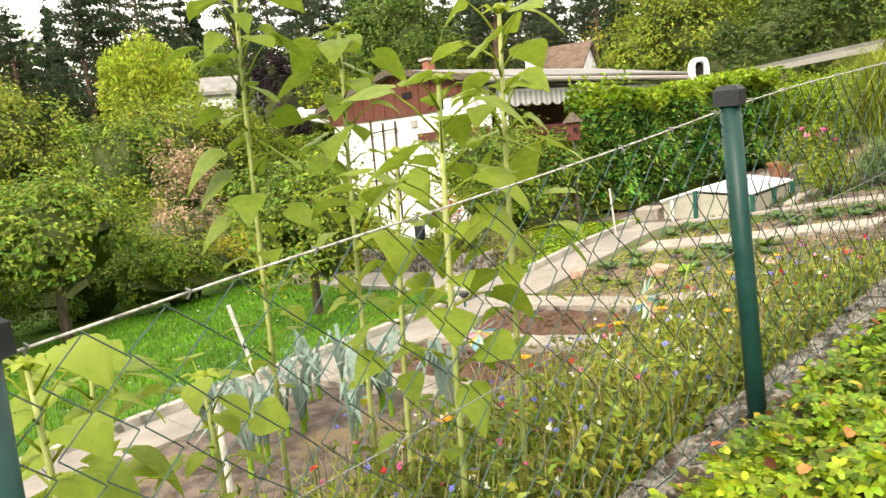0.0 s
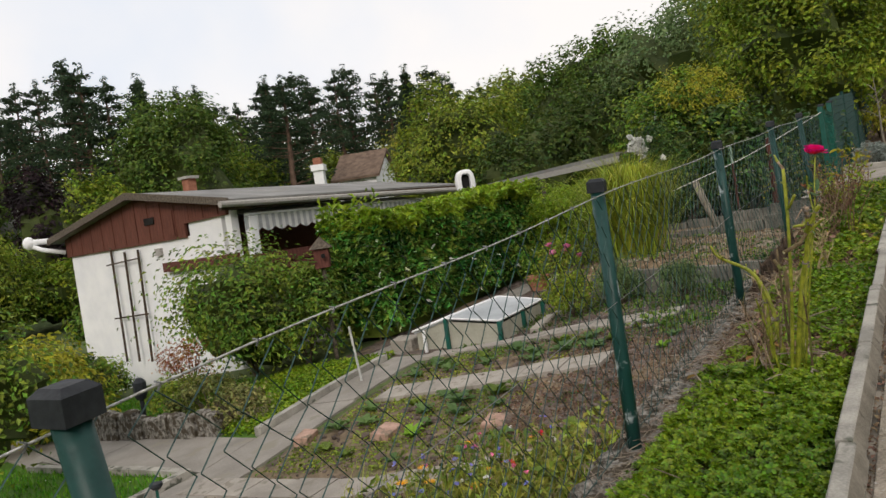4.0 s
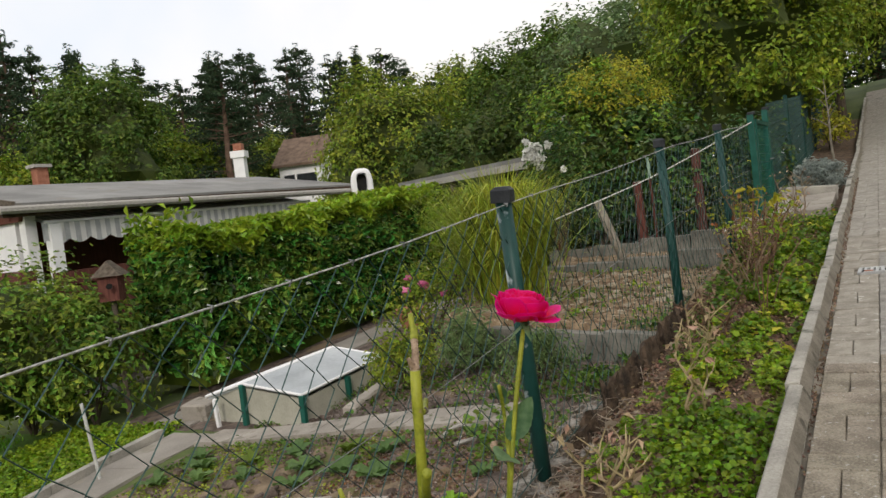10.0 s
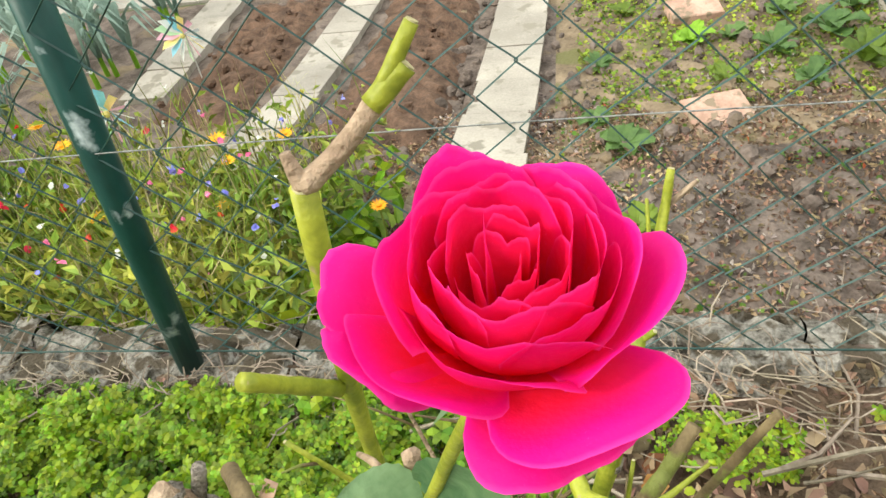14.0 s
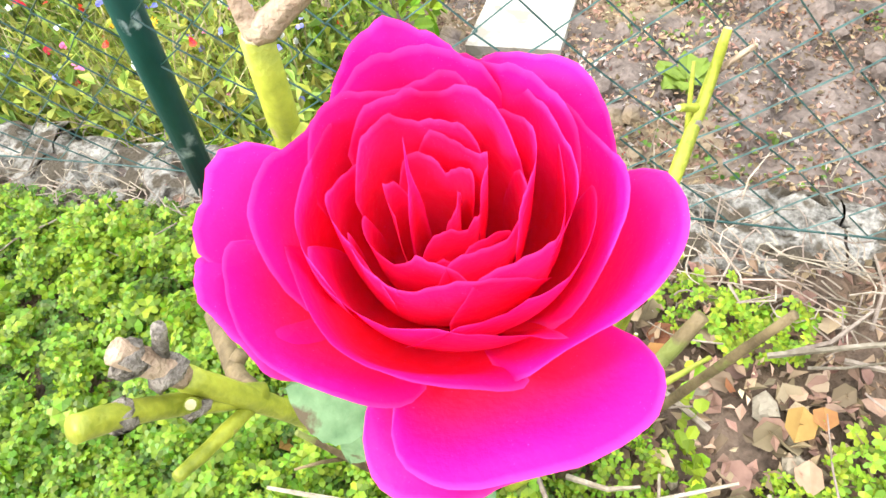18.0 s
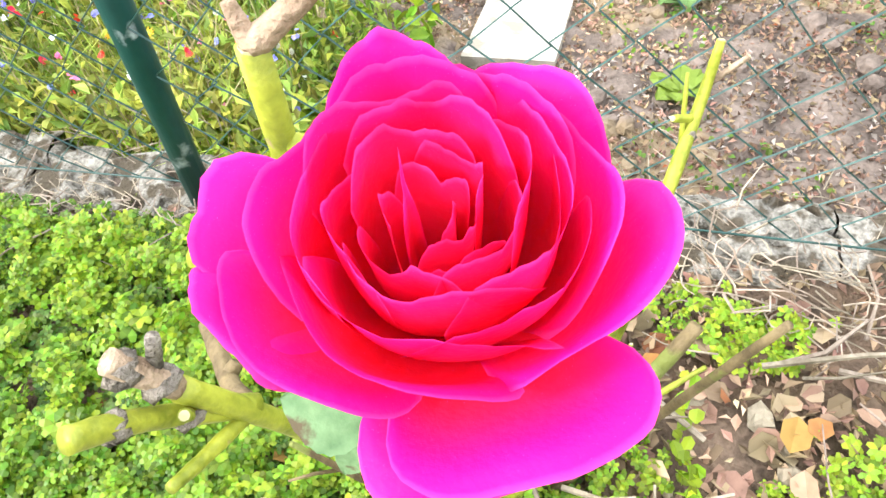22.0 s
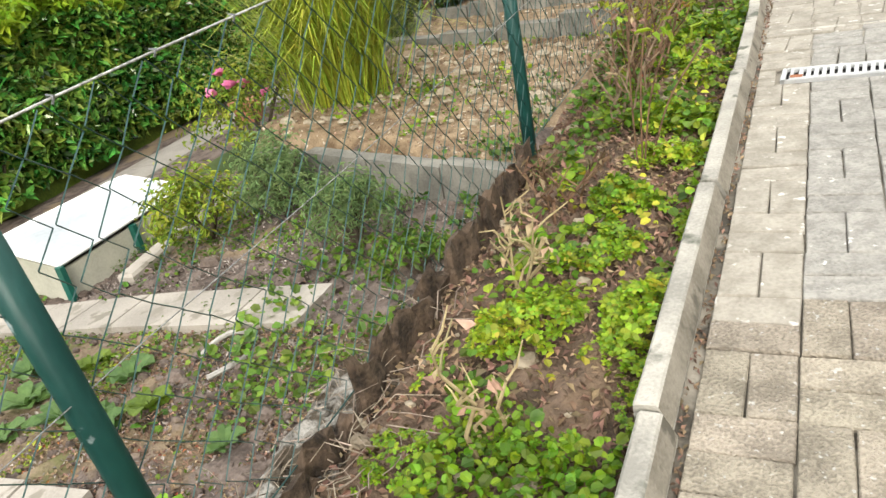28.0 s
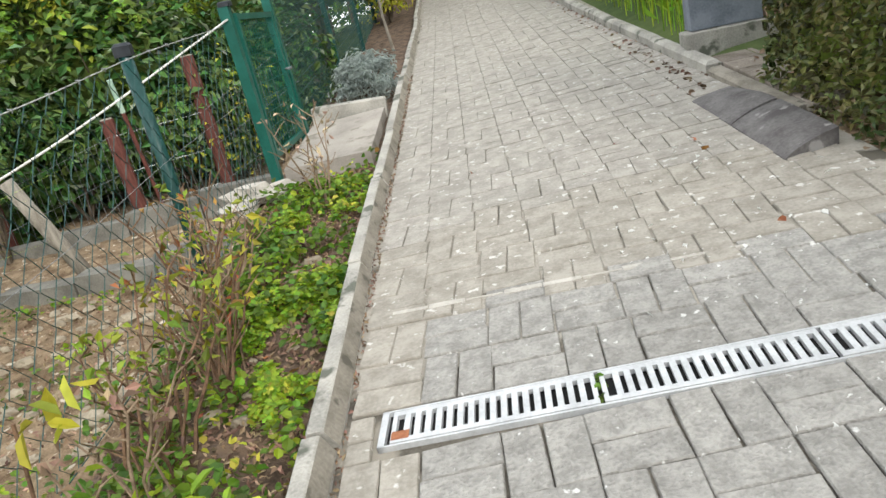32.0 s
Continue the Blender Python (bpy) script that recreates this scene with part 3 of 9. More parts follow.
def land(x, y):
    """Height of the ground at x, y."""
    x, y = np.asarray(x, float), np.asarray(y, float)
    near = np.clip(y, -30, 60)
    bed = path_z(np.full_like(x, 0.75), near) - 0.085 - 0.055 * np.clip((0.7 - x) / 0.7, 0, 1)
    drive = path_z(x, near) - np.where(near > 11.3, 0.006, 0.011)
    bank = path_z(np.full_like(x, 2.7), near) + 0.02 + 0.13 * np.clip(x - 2.75, 0, 9)
    g = garden_z(x, near)
    t = np.clip((x + 0.2) / 0.14, 0, 1)
    h = g * (1 - t) + bed * t
    h = np.where(x > 0.79, drive, h)
    h = np.where(x > 2.72, bank, h)
    far = np.clip((np.hypot(x, y - 8) - 34) / 50, 0, 1)
    return h * (1 - far) + (1.2 + 0.004 * np.hypot(x, y)) * far


def at_ground(x, y, dz=0.0):
    return (x, y, float(land(x, y)) + dz)


def stepped(*parts):
    out = []
    for a, b, s in parts:
        out += list(np.arange(a, b, s))
    return np.array(out + [parts[-1][1]])


gx = stepped((-600, -100, 50), (-100, -40, 6), (-40, -14, 1.5), (-14, -6, 0.4), (-6, -0.4, 0.1), (-0.4, 0.9, 0.05), (0.9, 3, 0.15), (3, 10, 0.5), (10, 40, 3), (40, 100, 10), (100, 600, 50))
gy = stepped((-600, -100, 50), (-100, -30, 7), (-30, -3, 1.5), (-3, 1, 0.4), (1, 16, 0.1), (16, 34, 0.5), (34, 100, 6), (100, 600, 50))
X, Y = np.meshgrid(gx, gy, indexing="ij")
Z = land(X, Y)
lumps = rng.normal(0, 1, X.shape)
soft = (X < 0.68) & (X > -14) & (Y > 0) & (Y < 20)
Z = Z + np.where(soft, lumps * np.where(X > -3.6, 0.012, 0.005), 0)
nx, ny = len(gx), len(gy)
idx = np.arange(nx * ny).reshape(nx, ny)
quads = np.stack([idx[:-1, :-1], idx[1:, :-1], idx[1:, 1:], idx[:-1, 1:]], -1).reshape(-1, 4)
cx = ((X[:-1, :-1] + X[1:, 1:]) / 2).ravel()
cy = ((Y[:-1, :-1] + Y[1:, 1:]) / 2).ravel()
kind_of = np.full(len(cx), 5)
kind_of[(cx > -14) & (cx < -4.3) & (cy > -4) & (cy < 10.2)] = 3
kind_of[(cx > -3.65) & (cx < -0.02) & (cy > -2) & (cy < 12)] = 2
kind_of[(cx > -3.55) & (cx < -1.35) & (cy > 7.1) & (cy < 9.95)] = 6
kind_of[(cx > -5.6) & (cx < -3.6) & (cy > 10.1) & (cy < 16)] = 2
kind_of[(cx > -2.6) & (cx < 0) & (cy > 10.95 - 0.28 * cx) & (cy < 16.5)] = 4
kind_of[(cx >= -0.02) & (cx < 0.79) & (cy > -3) & (cy < 26)] = 1
kind_of[(cx >= 0.79) & (cx < 2.75) & (cy < 34) & (cy > -12)] = 0
kind_of[(cx >= 0.79) & (cx < 2.75) & (cy < 34) & (cy > 11.3)] = 7
kind_of[(cx >= 2.75) & (cx < 3.4) & (cy < 13.2) & (cy > 9)] = 4
ground = solo("ground", (np.stack([X, Y, Z], -1).reshape(-1, 3), quads), [M_JOINT, M_BED, M_SOIL, M_LAWN, M_GRAVEL, M_MEADOW, M_DRYSOIL, M_JOINT_UP],
              "hillside ground of soil, lawn and meadow", "ground", kind="structure", smooth=True)
ground.data.polygons.foreach_set("material_index", kind_of.tolist())
ground.data.update()

# ---- the paved path: kerb, drain; its pavers come last ----
kerb = thing("kerb_left", "row of worn grey concrete kerb stones", "kerb", kind="structure")
y0 = -0.9
k = 0
while y0 < 30:
    ln = 0.985
    if 13.0 < y0 < 14.0:
        ln = 0.9
    ym = y0 + ln / 2
    slope = math.degrees(math.atan(0.0898 + (0.05 if ym > 19 else 0)))
    m = pose(0.800 + 0.006 * math.sin(k * 2.3), ym, float(path_z(0.8, ym)), slope, 1.5 * math.sin(k), 0.4 * math.sin(k * 1.7))
    prof_ = [(-0.034, -0.17), (-0.036, 0.052), (-0.030, 0.060), (0.010, 0.062), (0.016, 0.058), (0.044, 0.006), (0.046, -0.17)]
    cuts = [-ln / 2, -ln / 2 + 0.006] + [ln * (q / 8 - 0.5) for q in range(1, 8)] + [ln / 2 - 0.006, ln / 2]
    verts = []
    for q, yq in enumerate(cuts):
        end_ = 0.004 if q in (0, len(cuts) - 1) else 0.0
        for px_, pz_ in prof_:
            chip = 0.0022 * noise.noise(Vector((px_ * 40, yq * 9, k * 3.7)))
            verts.append(m @ Vector((px_ * (1 - end_ * 8) + chip, yq, pz_ - end_ + chip)))
    n_p = len(prof_)
    faces = [(q * n_p + i, q * n_p + i + 1, (q + 1) * n_p + i + 1, (q + 1) * n_p + i) for q in range(len(cuts) - 1) for i in range(n_p - 1)]
    g = Geo()
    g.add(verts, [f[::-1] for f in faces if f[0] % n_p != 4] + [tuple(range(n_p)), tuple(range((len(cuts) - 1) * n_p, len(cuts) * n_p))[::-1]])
    # The slanted path-side face takes the darker kerb tone.
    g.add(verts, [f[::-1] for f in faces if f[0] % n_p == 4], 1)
    part("kerb_stone", g, [M_KERB, M_KERB_DARK], kerb)
    y0 += ln + 0.012
    k += 1
kerb2 = thing("kerb_right", "row of grey concrete kerb stones with leaf litter", "kerb", kind="structure")
y0 = 12.50
k = 0
while y0 < 30:
    g = Geo()
    ym = y0 + 0.49
    slope = math.degrees(math.atan(0.0898 + (0.05 if ym > 19 else 0)))
    lift = -0.045 if ym < 13.4 else -0.022
    g.box((2.665 - 0.030 * min(max(0, ym - 13), 4.5), ym, float(path_z(2.66, ym)) + lift), (0.085, 0.98, 0.17), 0.6 * math.sin(k * 1.3) + 1.6, (slope, 0), 0.018)
    part("kerb_stone", g, M_KERB_DARK if ym < 13.4 else M_KERB, kerb2)
    y0 += 0.995
    k += 1

drain = thing("channel_drain", "galvanised slotted channel drain across the paving, rusty at one end", "drain", (0.96, 11.056, 2.37))
gdir = Vector((1.0, -0.052, 0.0553)).normalized()
gper = Vector((0.052, 1.0, 0.0929)).normalized()
gnor = gdir.cross(gper)
g0 = Vector((0.985, 11.082, float(path_z(0.985, 11.082)) + 0.002))


def drain_point(u, w, h):
    return g0 + gdir * u + gper * w + gnor * h


def drain_box(g, u0, u1, w0, w1, h0, h1):
    c = [drain_point(u, w, h) for h in (h0, h1) for u, w in ((u0, w0), (u1, w0), (u1, w1), (u0, w1))]
    g.add(c, [(3, 2, 1, 0), (4, 5, 6, 7), (0, 1, 5, 4), (1, 2, 6, 5), (2, 3, 7, 6), (3, 0, 4, 7)])


# Shallow black plate below the slots paints the shade of a deep channel.
g = Geo()
drain_box(g, -0.03, 1.72, -0.068, 0.068, -0.06, -0.011)
part("channel", g, M_DARK, drain, "black plate as the shade inside the channel")
g = Geo()
drain_box(g, -0.03, -0.012, -0.069, 0.069, -0.05, 0.004)
drain_box(g, -0.03, 1.72, -0.069, -0.063, -0.05, 0.004)
drain_box(g, -0.03, 1.72, 0.063, 0.069, -0.05, 0.004)
part("channel_rim", g, M_GRATE, drain)
for s in range(3):
    a, b = s * 0.53 + 0.002, s * 0.53 + 0.521
    g = Geo()
    drain_box(g, a, b, -0.06, -0.043, -0.009, 0.005)
    drain_box(g, a, b, 0.043, 0.06, -0.009, 0.005)
    n_slots = 18
    p = (b - a - 0.02) / n_slots
    drain_box(g, a, a + 0.012, -0.043, 0.043, -0.009, 0.005)
    drain_box(g, b - 0.012, b, -0.043, 0.043, -0.009, 0.005)
    for i in range(n_slots - 1):
        u = a + 0.012 + (i + 1) * p
        drain_box(g, u - p * 0.28, u + p * 0.28, -0.043, 0.043, -0.009, 0.005)
    part("grate", g, M_GRATE, drain)
g = Geo()
drain_box(g, 0.004, 0.05, -0.05, -0.02, 0.0045, 0.0062)
part("rust_patch", g, M_RUST, drain, "orange rust patch")

# ---- concrete paths and stepping slabs of the kitchen garden ----
lawn_path = thing("garden_path", "pale concrete garden path beside the lawn", "path", kind="structure")


def slab(name, foot, parent, material, lift=0.03, label=""):
    g = Geo()
    g.prism(foot, lambda x, y: float(garden_z(x, y)) - 0.05, lambda x, y: float(garden_z(x, y)) + lift)
    return part(name, g, material, parent, label)


ys = [2.0, 2.9, 3.75, 4.6, 5.5, 6.35, 7.2, 7.95, 8.6, 9.3, 10.0]
for a, b in zip(ys, ys[1:]):
    w = -3.62 - 0.05 * max(0, a - 7)
    slab("slab", [(w, a + 0.004), (w, b - 0.004), (-4.3, b - 0.004), (-4.3, a + 0.004)], lawn_path, M_CONC, 0.02 + rng.uniform(0, 0.008))
for a, b in zip((4.3, 5.35, 6.4, 7.5, 8.5), (5.35, 6.4, 7.5, 8.5, 9.9)):
    slab("slab", [(-a - 0.004, 7.22), (-a - 0.004, 7.86), (-b, 7.9 + 0.05 * (b - 5)), (-b, 7.27 + 0.04 * (b - 5))], lawn_path, M_CONC, 0.02 + rng.uniform(0, 0.006))
edging = thing("lawn_edging", "low concrete lawn edging", "edging", kind="structure")
for a, b in ((2.0, 3.0), (3.0, 4.0), (4.0, 5.0), (5.0, 6.0), (6.0, 7.15), (7.93, 8.9), (8.9, 9.9)):
    slab("edging_stone", [(-4.31, a + 0.004), (-4.31, b), (-4.40, b), (-4.40, a + 0.004)], edging, M_KERB, 0.09)
for a, b in ((4.42, 5.3), (5.3, 6.2), (6.2, 7.4)):
    slab("edging_stone", [(-a - 0.003, 7.14), (-a - 0.003, 7.21), (-b, 7.22), (-b, 7.15)], edging, M_KERB, 0.06)



def stepping(y_near, y_far, wide, x0, x1, n, label):
    row = thing("stepping_path", label, "path", at_ground((x0 + x1) / 2, y_near), group="slab paths between the beds")
    for i in range(n):
        a, b = x0 + (x1 - x0) * i / n, x0 + (x1 - x0) * (i + 1) / n - 0.006 * np.sign(x1 - x0)
        ya, yb = y_near + (y_far - y_near) * i / n, y_near + (y_far - y_near) * (i + 1) / n
        j = rng.uniform(-0.012, 0.012)
        slab("slab", [(a, ya - wide / 2 + j), (a, ya + wide / 2 + j), (b, yb + wide / 2 + j), (b, yb - wide / 2 + j)][::1 if x1 < x0 else -1], row, M_SLAB, 0.035 + rng.uniform(0, 0.012))


stepping(4.92, 4.85, 0.27, -2.1, -3.6, 4, "pale slab path beside the leeks")
stepping(5.80, 5.90, 0.24, -1.2, -3.6, 6, "pale slab path between dug beds")
stepping(6.83, 6.95, 0.29, -0.83, -4.05, 8, "pale slab path across the kitchen garden")
stepping(8.77, 8.66, 0.31, -1.1, -3.36, 6, "pale slab path between cabbage beds")
stepping(10.04, 9.90, 0.31, -0.87, -3.72, 7, "pale slab path leading to the cold frame")
hedge_path = thing("hedge_path", "worn concrete path along the laurel hedge", "path", kind="structure")
for a, b in ((10.2, 11.3), (11.3, 12.4), (12.4, 13.6), (13.6, 15.0)):
    slab("slab", [(-4.35 + (a - 10.2) * 0.05, a), (-4.35 + (b - 10.2) * 0.05, b - 0.01), (-5.0 + (b - 10.2) * 0.05, b - 0.01), (-5.0 + (a - 10.2) * 0.05, a)], hedge_path, M_CONC, 0.015)

# freshly dug beds: low mounds of dark soil
for ya, yb, xa, xb in ((6.02, 6.66, -3.6, -1.3), (5.05, 5.66, -3.55, -1.7)):
    bx, by = np.meshgrid(np.linspace(xb, xa, 44), np.linspace(ya, yb, 16), indexing="ij")
    edge = np.minimum(np.minimum((bx - xa) / 0.2, (xb - bx) / 0.2), np.minimum((by - ya) / 0.12, (yb - by) / 0.12)).clip(0, 1)
    bz = garden_z(bx, by) - 0.02 + 0.06 * edge + rng.normal(0, 0.013, bx.shape) * edge
    ii = np.arange(bx.size).reshape(bx.shape)
    q = np.stack([ii[:-1, :-1], ii[1:, :-1], ii[1:, 1:], ii[:-1, 1:]], -1).reshape(-1, 4)[:, ::-1]
    bed_ = thing("dug_bed", "freshly dug dark brown garden bed", "soil bed", at_ground((xa + xb) / 2, ya), group="dug beds")
    part("soil_mound", (np.stack([bx, by, bz], -1).reshape(-1, 3), q), M_DARKSOIL, bed_, smooth=True)
    for i in range(40):
        x, y = rng.uniform(xa + 0.1, xb - 0.05), rng.uniform(ya + 0.05, yb - 0.05)
        r = abs(rng.normal(0.008, 0.009)) + 0.006
        g = Geo()
        g.blob((x, y, float(garden_z(x, y)) + 0.038 + r * 0.3), (r * 1.3, r, r * 0.8), 0.8, i, 8)
        part("clod", g, M_DARKSOIL, bed_)

# ---- rough concrete edging and rotten boards along the fence ----
foot = thing("fence_edging", "crumbling pale concrete edging below the fence", "edging", kind="structure")
eg = np.random.default_rng(17)
yy = 0.4
while yy < 9.0:
    ln = eg.uniform(0.35, 0.7)
    nx_, ny_ = 14, max(8, int(ln / 0.03))
    top = float(land(0.05, yy + ln / 2)) + 0.018
    far_x, near_x = -0.115 + eg.normal(0, 0.012), 0.085 + eg.normal(0, 0.012)
    pts_, ids = [], np.arange((nx_ + 2) * (ny_ + 1)).reshape(ny_ + 1, nx_ + 2)
    for i in range(ny_ + 1):
        y = yy + ln * (0.005 + 0.99 * i / ny_)
        x0_ = far_x + 0.025 * noise.noise(Vector((y * 9, 3, 0)))
        x1_ = near_x + 0.022 * noise.noise(Vector((y * 8, 7, 0)))
        pts_.append((x0_ - 0.012, y, top - 0.28))
        for j in range(nx_):
            x = x0_ + (x1_ - x0_) * j / (nx_ - 1)
            rim_ = min(1, j / 2, (nx_ - 1 - j) / 2)
            pit = noise.noise(Vector((x * 26, y * 22, 1.0))) * 0.5 + noise.noise(Vector((x * 60, y * 55, 4.0))) * 0.35
            pts_.append((x, y, top + 0.0898 * (y - yy - ln / 2) - 0.014 * (1 - rim_) + 0.016 * pit - (0.024 if pit < -0.22 else 0)))
        pts_.append((x1_ + 0.006, y, top - 0.16))
    q = np.stack([ids[:-1, :-1], ids[:-1, 1:], ids[1:, 1:], ids[1:, :-1]], -1).reshape(-1, 4)
    part("edging_stone", (np.array(pts_), q), M_ROUGH, foot)
    yy += ln
boards = thing("rotten_board", "dark rotten wooden edging board beside the fence post", "board", at_ground(0.05, 9.7))
for i, (a, b) in enumerate(((8.75, 9.75), (9.7, 10.55))):
    g = Geo()
    for s in range(9):
        t0 = a + (b - a) * s / 9
        g.blob((0.03 + rng.uniform(-0.012, 0.012), t0 + 0.05, float(land(0.05, t0)) + 0.01 + rng.uniform(-0.04, 0.04)), (0.032, 0.08, 0.11 + 0.03 * math.sin(s * 2.3)), 0.8, s + 9 * i, 8)
    part("plank", g, M_ROT, boards)

# ---- wire fence ----
POSTS = [(0.0, 2.295, 2.415, 0.0, 2.315), (0.02, 4.30, 2.655, 0.03, 4.15), (0.02, 6.30, 2.895, -0.03, 6.38), (0.0, 8.50, 3.08, -0.015, 8.42), (0.0, 10.65, 3.30, -0.06, 10.72), (0.02, 12.5, 3.46, -0.06, 12.62)]
GATE_L, GATE_R = (0.045, 13.85, 3.60), (0.055, 14.83, 3.70)
fence = thing("wire_fence", "green chain-link garden fence on green steel posts", "fence", (0, 7, 1.9))
for bx, by, zt, tx, ty in POSTS:
    zb = float(land(bx, by)) - 0.12
    g = Geo()
    g.tube([(bx, by, zb), (bx + (tx - bx) * 0.5, by + (ty - by) * 0.5, (zb + zt) / 2), (tx, ty, zt - 0.03)], 0.0285, 14)
    p = part("post", g, M_GREEN_WORN if 6 < by < 9 else M_GREEN, fence, "post with peeling green paint" if 6 < by < 9 else "", smooth=True)
    g = Geo()
    g.box((tx, ty, zt - 0.012), (0.07, 0.07, 0.055), 12, (3, 2), 0.012)
    part("cap", g, M_CAP, p, "dark plastic cap")


def fence_bottom(y):
    return float(land(0.0, y)) + 0.05


def fence_top(y):
    ys_ = [p[4] for p in POSTS] + [GATE_L[1]]
    zs_ = [p[2] - 0.05 for p in POSTS] + [3.50]
    return float(np.interp(y, ys_, zs_)) if y > 2.355 else 2.345 + (y - 2.355) * 0.095


def chain_panel(ya, yb, wire):
    """Zigzag wires of a chain-link panel between two posts."""
    g_v, g_f = [], []
    n_w = int((yb - ya) / 0.056)
    step = (yb - ya) / n_w
    tri_ang = [0, 2.09, 4.19]
    for i in range(n_w):
        yl, yr = ya + i * step, ya + (i + 1) * step
        zb, zt = fence_bottom((yl + yr) / 2), fence_top((yl + yr) / 2) - 0.004
        n_s = int((zt - zb) / 0.053)
        k0 = len(g_v)
        wob = 0.006 * math.sin(i * 0.7) + 0.012 * math.sin((yl) * 2.1)
        for s in range(n_s + 1):
            even = (s + i) % 2 == 0
            y = yl if even else yr
            z = zb + (zt - zb) * s / n_s
            x = wob + (0.0028 if even else -0.0028) + 0.004 * math.sin(s * 0.9 + yl * 3)
            jy, jz = 0.003 * math.sin(s * 1.9 + i * 2.7), 0.003 * math.cos(s * 2.3 + i)
            for a in tri_ang:
                g_v.append((x + wire * math.cos(a), y + jy, z + jz + wire * math.sin(a)))
        for s in range(n_s):
            for q in range(3):
                a, b = k0 + s * 3 + q, k0 + s * 3 + (q + 1) % 3
                g_f.append((a, b, b + 3, a + 3))
    return g_v, g_f


edges_y = [-0.1] + [0.5 * (p[1] + p[4]) for p in POSTS] + [GATE_L[1]]
for ya, yb in zip(edges_y, edges_y[1:]):
    v, f = chain_panel(ya + 0.02, yb - 0.02, 0.0020)
    part("mesh_panel", (v, f), M_WIRE, fence, "dark green chain-link mesh")


def strand(h, r, mat, label, sag=0.012, y_from=0.0, y_to=13.85):
    pts, ya = [], y_from
    while ya < y_to + 0.01:
        zb, zt = fence_bottom(ya), fence_top(ya)
        pts.append((0.012 + 0.004 * math.sin(ya * 5), ya, zb + (zt - zb) * h + 0.006 * math.sin(ya * 3.1)))
        ya += 0.215
    g = Geo()
    g.tube(pts, r, 5)
    part("tension_wire", g, mat, fence, label, smooth=True)
    return pts


strand(1.0, 0.0024, M_STRAND, "twisted galvanised tension wire")
strand(0.56, 0.0013, M_STRAND_OLD, "galvanised tension wire")
strand(0.02, 0.0022, M_WIRE, "dark bottom wire")
clips = strand(1.0, 0.0015, M_GALV, "binding wire")
for i, (x, y, z) in enumerate(clips[2:-2]):
    g = Geo()
    g.tube([(x + 0.006, y, z - 0.008), (x + 0.008, y + 0.006, z + 0.004), (x - 0.006, y + 0.004, z + 0.006)], 0.0022, 4)
    part("wire_clip", g, M_GALV, fence)
rope = Geo()
rope.tube(smooth_line([(-1.40, 12.05, 2.80), (-0.70, 12.92, 3.10), (0.045, 13.82, 3.52)], 6), 0.006, 7)
solo("rope", rope, M_ROPE, "pale rope stretched from the grass clump to the gate", "rope", (0.04, 13.8, 3.0), smooth=True)

# ---- gate and what lies behind it ----
gate = thing("garden_gate", "green painted steel garden gate, closed", "gate", (0.05, 14.3, 2.58))
for gx_, gy_, zt in (GATE_L, GATE_R):
    g = Geo()
    g.box((gx_, gy_, (zt + 2.4) / 2), (0.06, 0.06, zt - 2.4), 0, (0, -1), 0.006)
    p = part("gate_post", g, M_GREEN2, gate)
    g = Geo()
    g.box((gx_, gy_, zt + 0.008), (0.068, 0.068, 0.03), 0, (0, 0), 0.008)
    part("cap", g, M_CAP, p, "dark cap")
for ya in (13.93, 14.75):
    g = Geo()
    g.box((0.06, ya, 3.1), (0.035, 0.035, 0.9))
    part("gate_stile", g, M_GREEN2, gate)
for z in (2.68, 3.53):
    g = Geo()
    g.box((0.06, 14.34, z), (0.032, 0.79, 0.035))
    part("gate_rail", g, M_GREEN2, gate)
for i in range(15):
    g = Geo()
    g.tube([(0.062, 13.97 + i * 0.053, 2.69), (0.062, 13.97 + i * 0.053, 3.53)], 0.0025, 4)
    part("gate_wire", g, M_GREEN2, gate)
for i in range(9):
    g = Geo()
    g.tube([(0.064, 13.94, 2.76 + i * 0.09), (0.064, 14.74, 2.76 + i * 0.09)], 0.0025, 4)
    part("gate_wire", g, M_GREEN2, gate)
g = Geo()
g.tube([(0.075, 14.72, 3.15), (0.12, 14.72, 3.15), (0.12, 14.62, 3.15)], 0.008, 6)
part("handle", g, M_GALV, gate, "metal latch handle")
landing = thing("gate_landing", "pale concrete slab in front of the garden gate", "slab", kind="structure")
g = Geo()
g.prism([(0.1, 13.87), (0.675, 13.80), (0.675, 14.95), (0.1, 14.95)], lambda x, y: float(path_z(0.75, y)) - 0.2, lambda x, y: float(path_z(0.75, y)) + 0.005 - 0.05 * (0.7 - x))
part("slab", g, M_SLAB, landing)
g = Geo()
g.box((0.4, 15.02, 2.72), (0.58, 0.08, 0.16), 2, (0, 3), 0.012)
part("edge_stone", g, M_KERB, landing, "grey edge stone")
fence2 = thing("upper_fence", "dense green wire fence beside the path", "fence", (0.05, 18, 2.8))
py = [14.9, 17.1, 19.3, 21.5, 23.7]
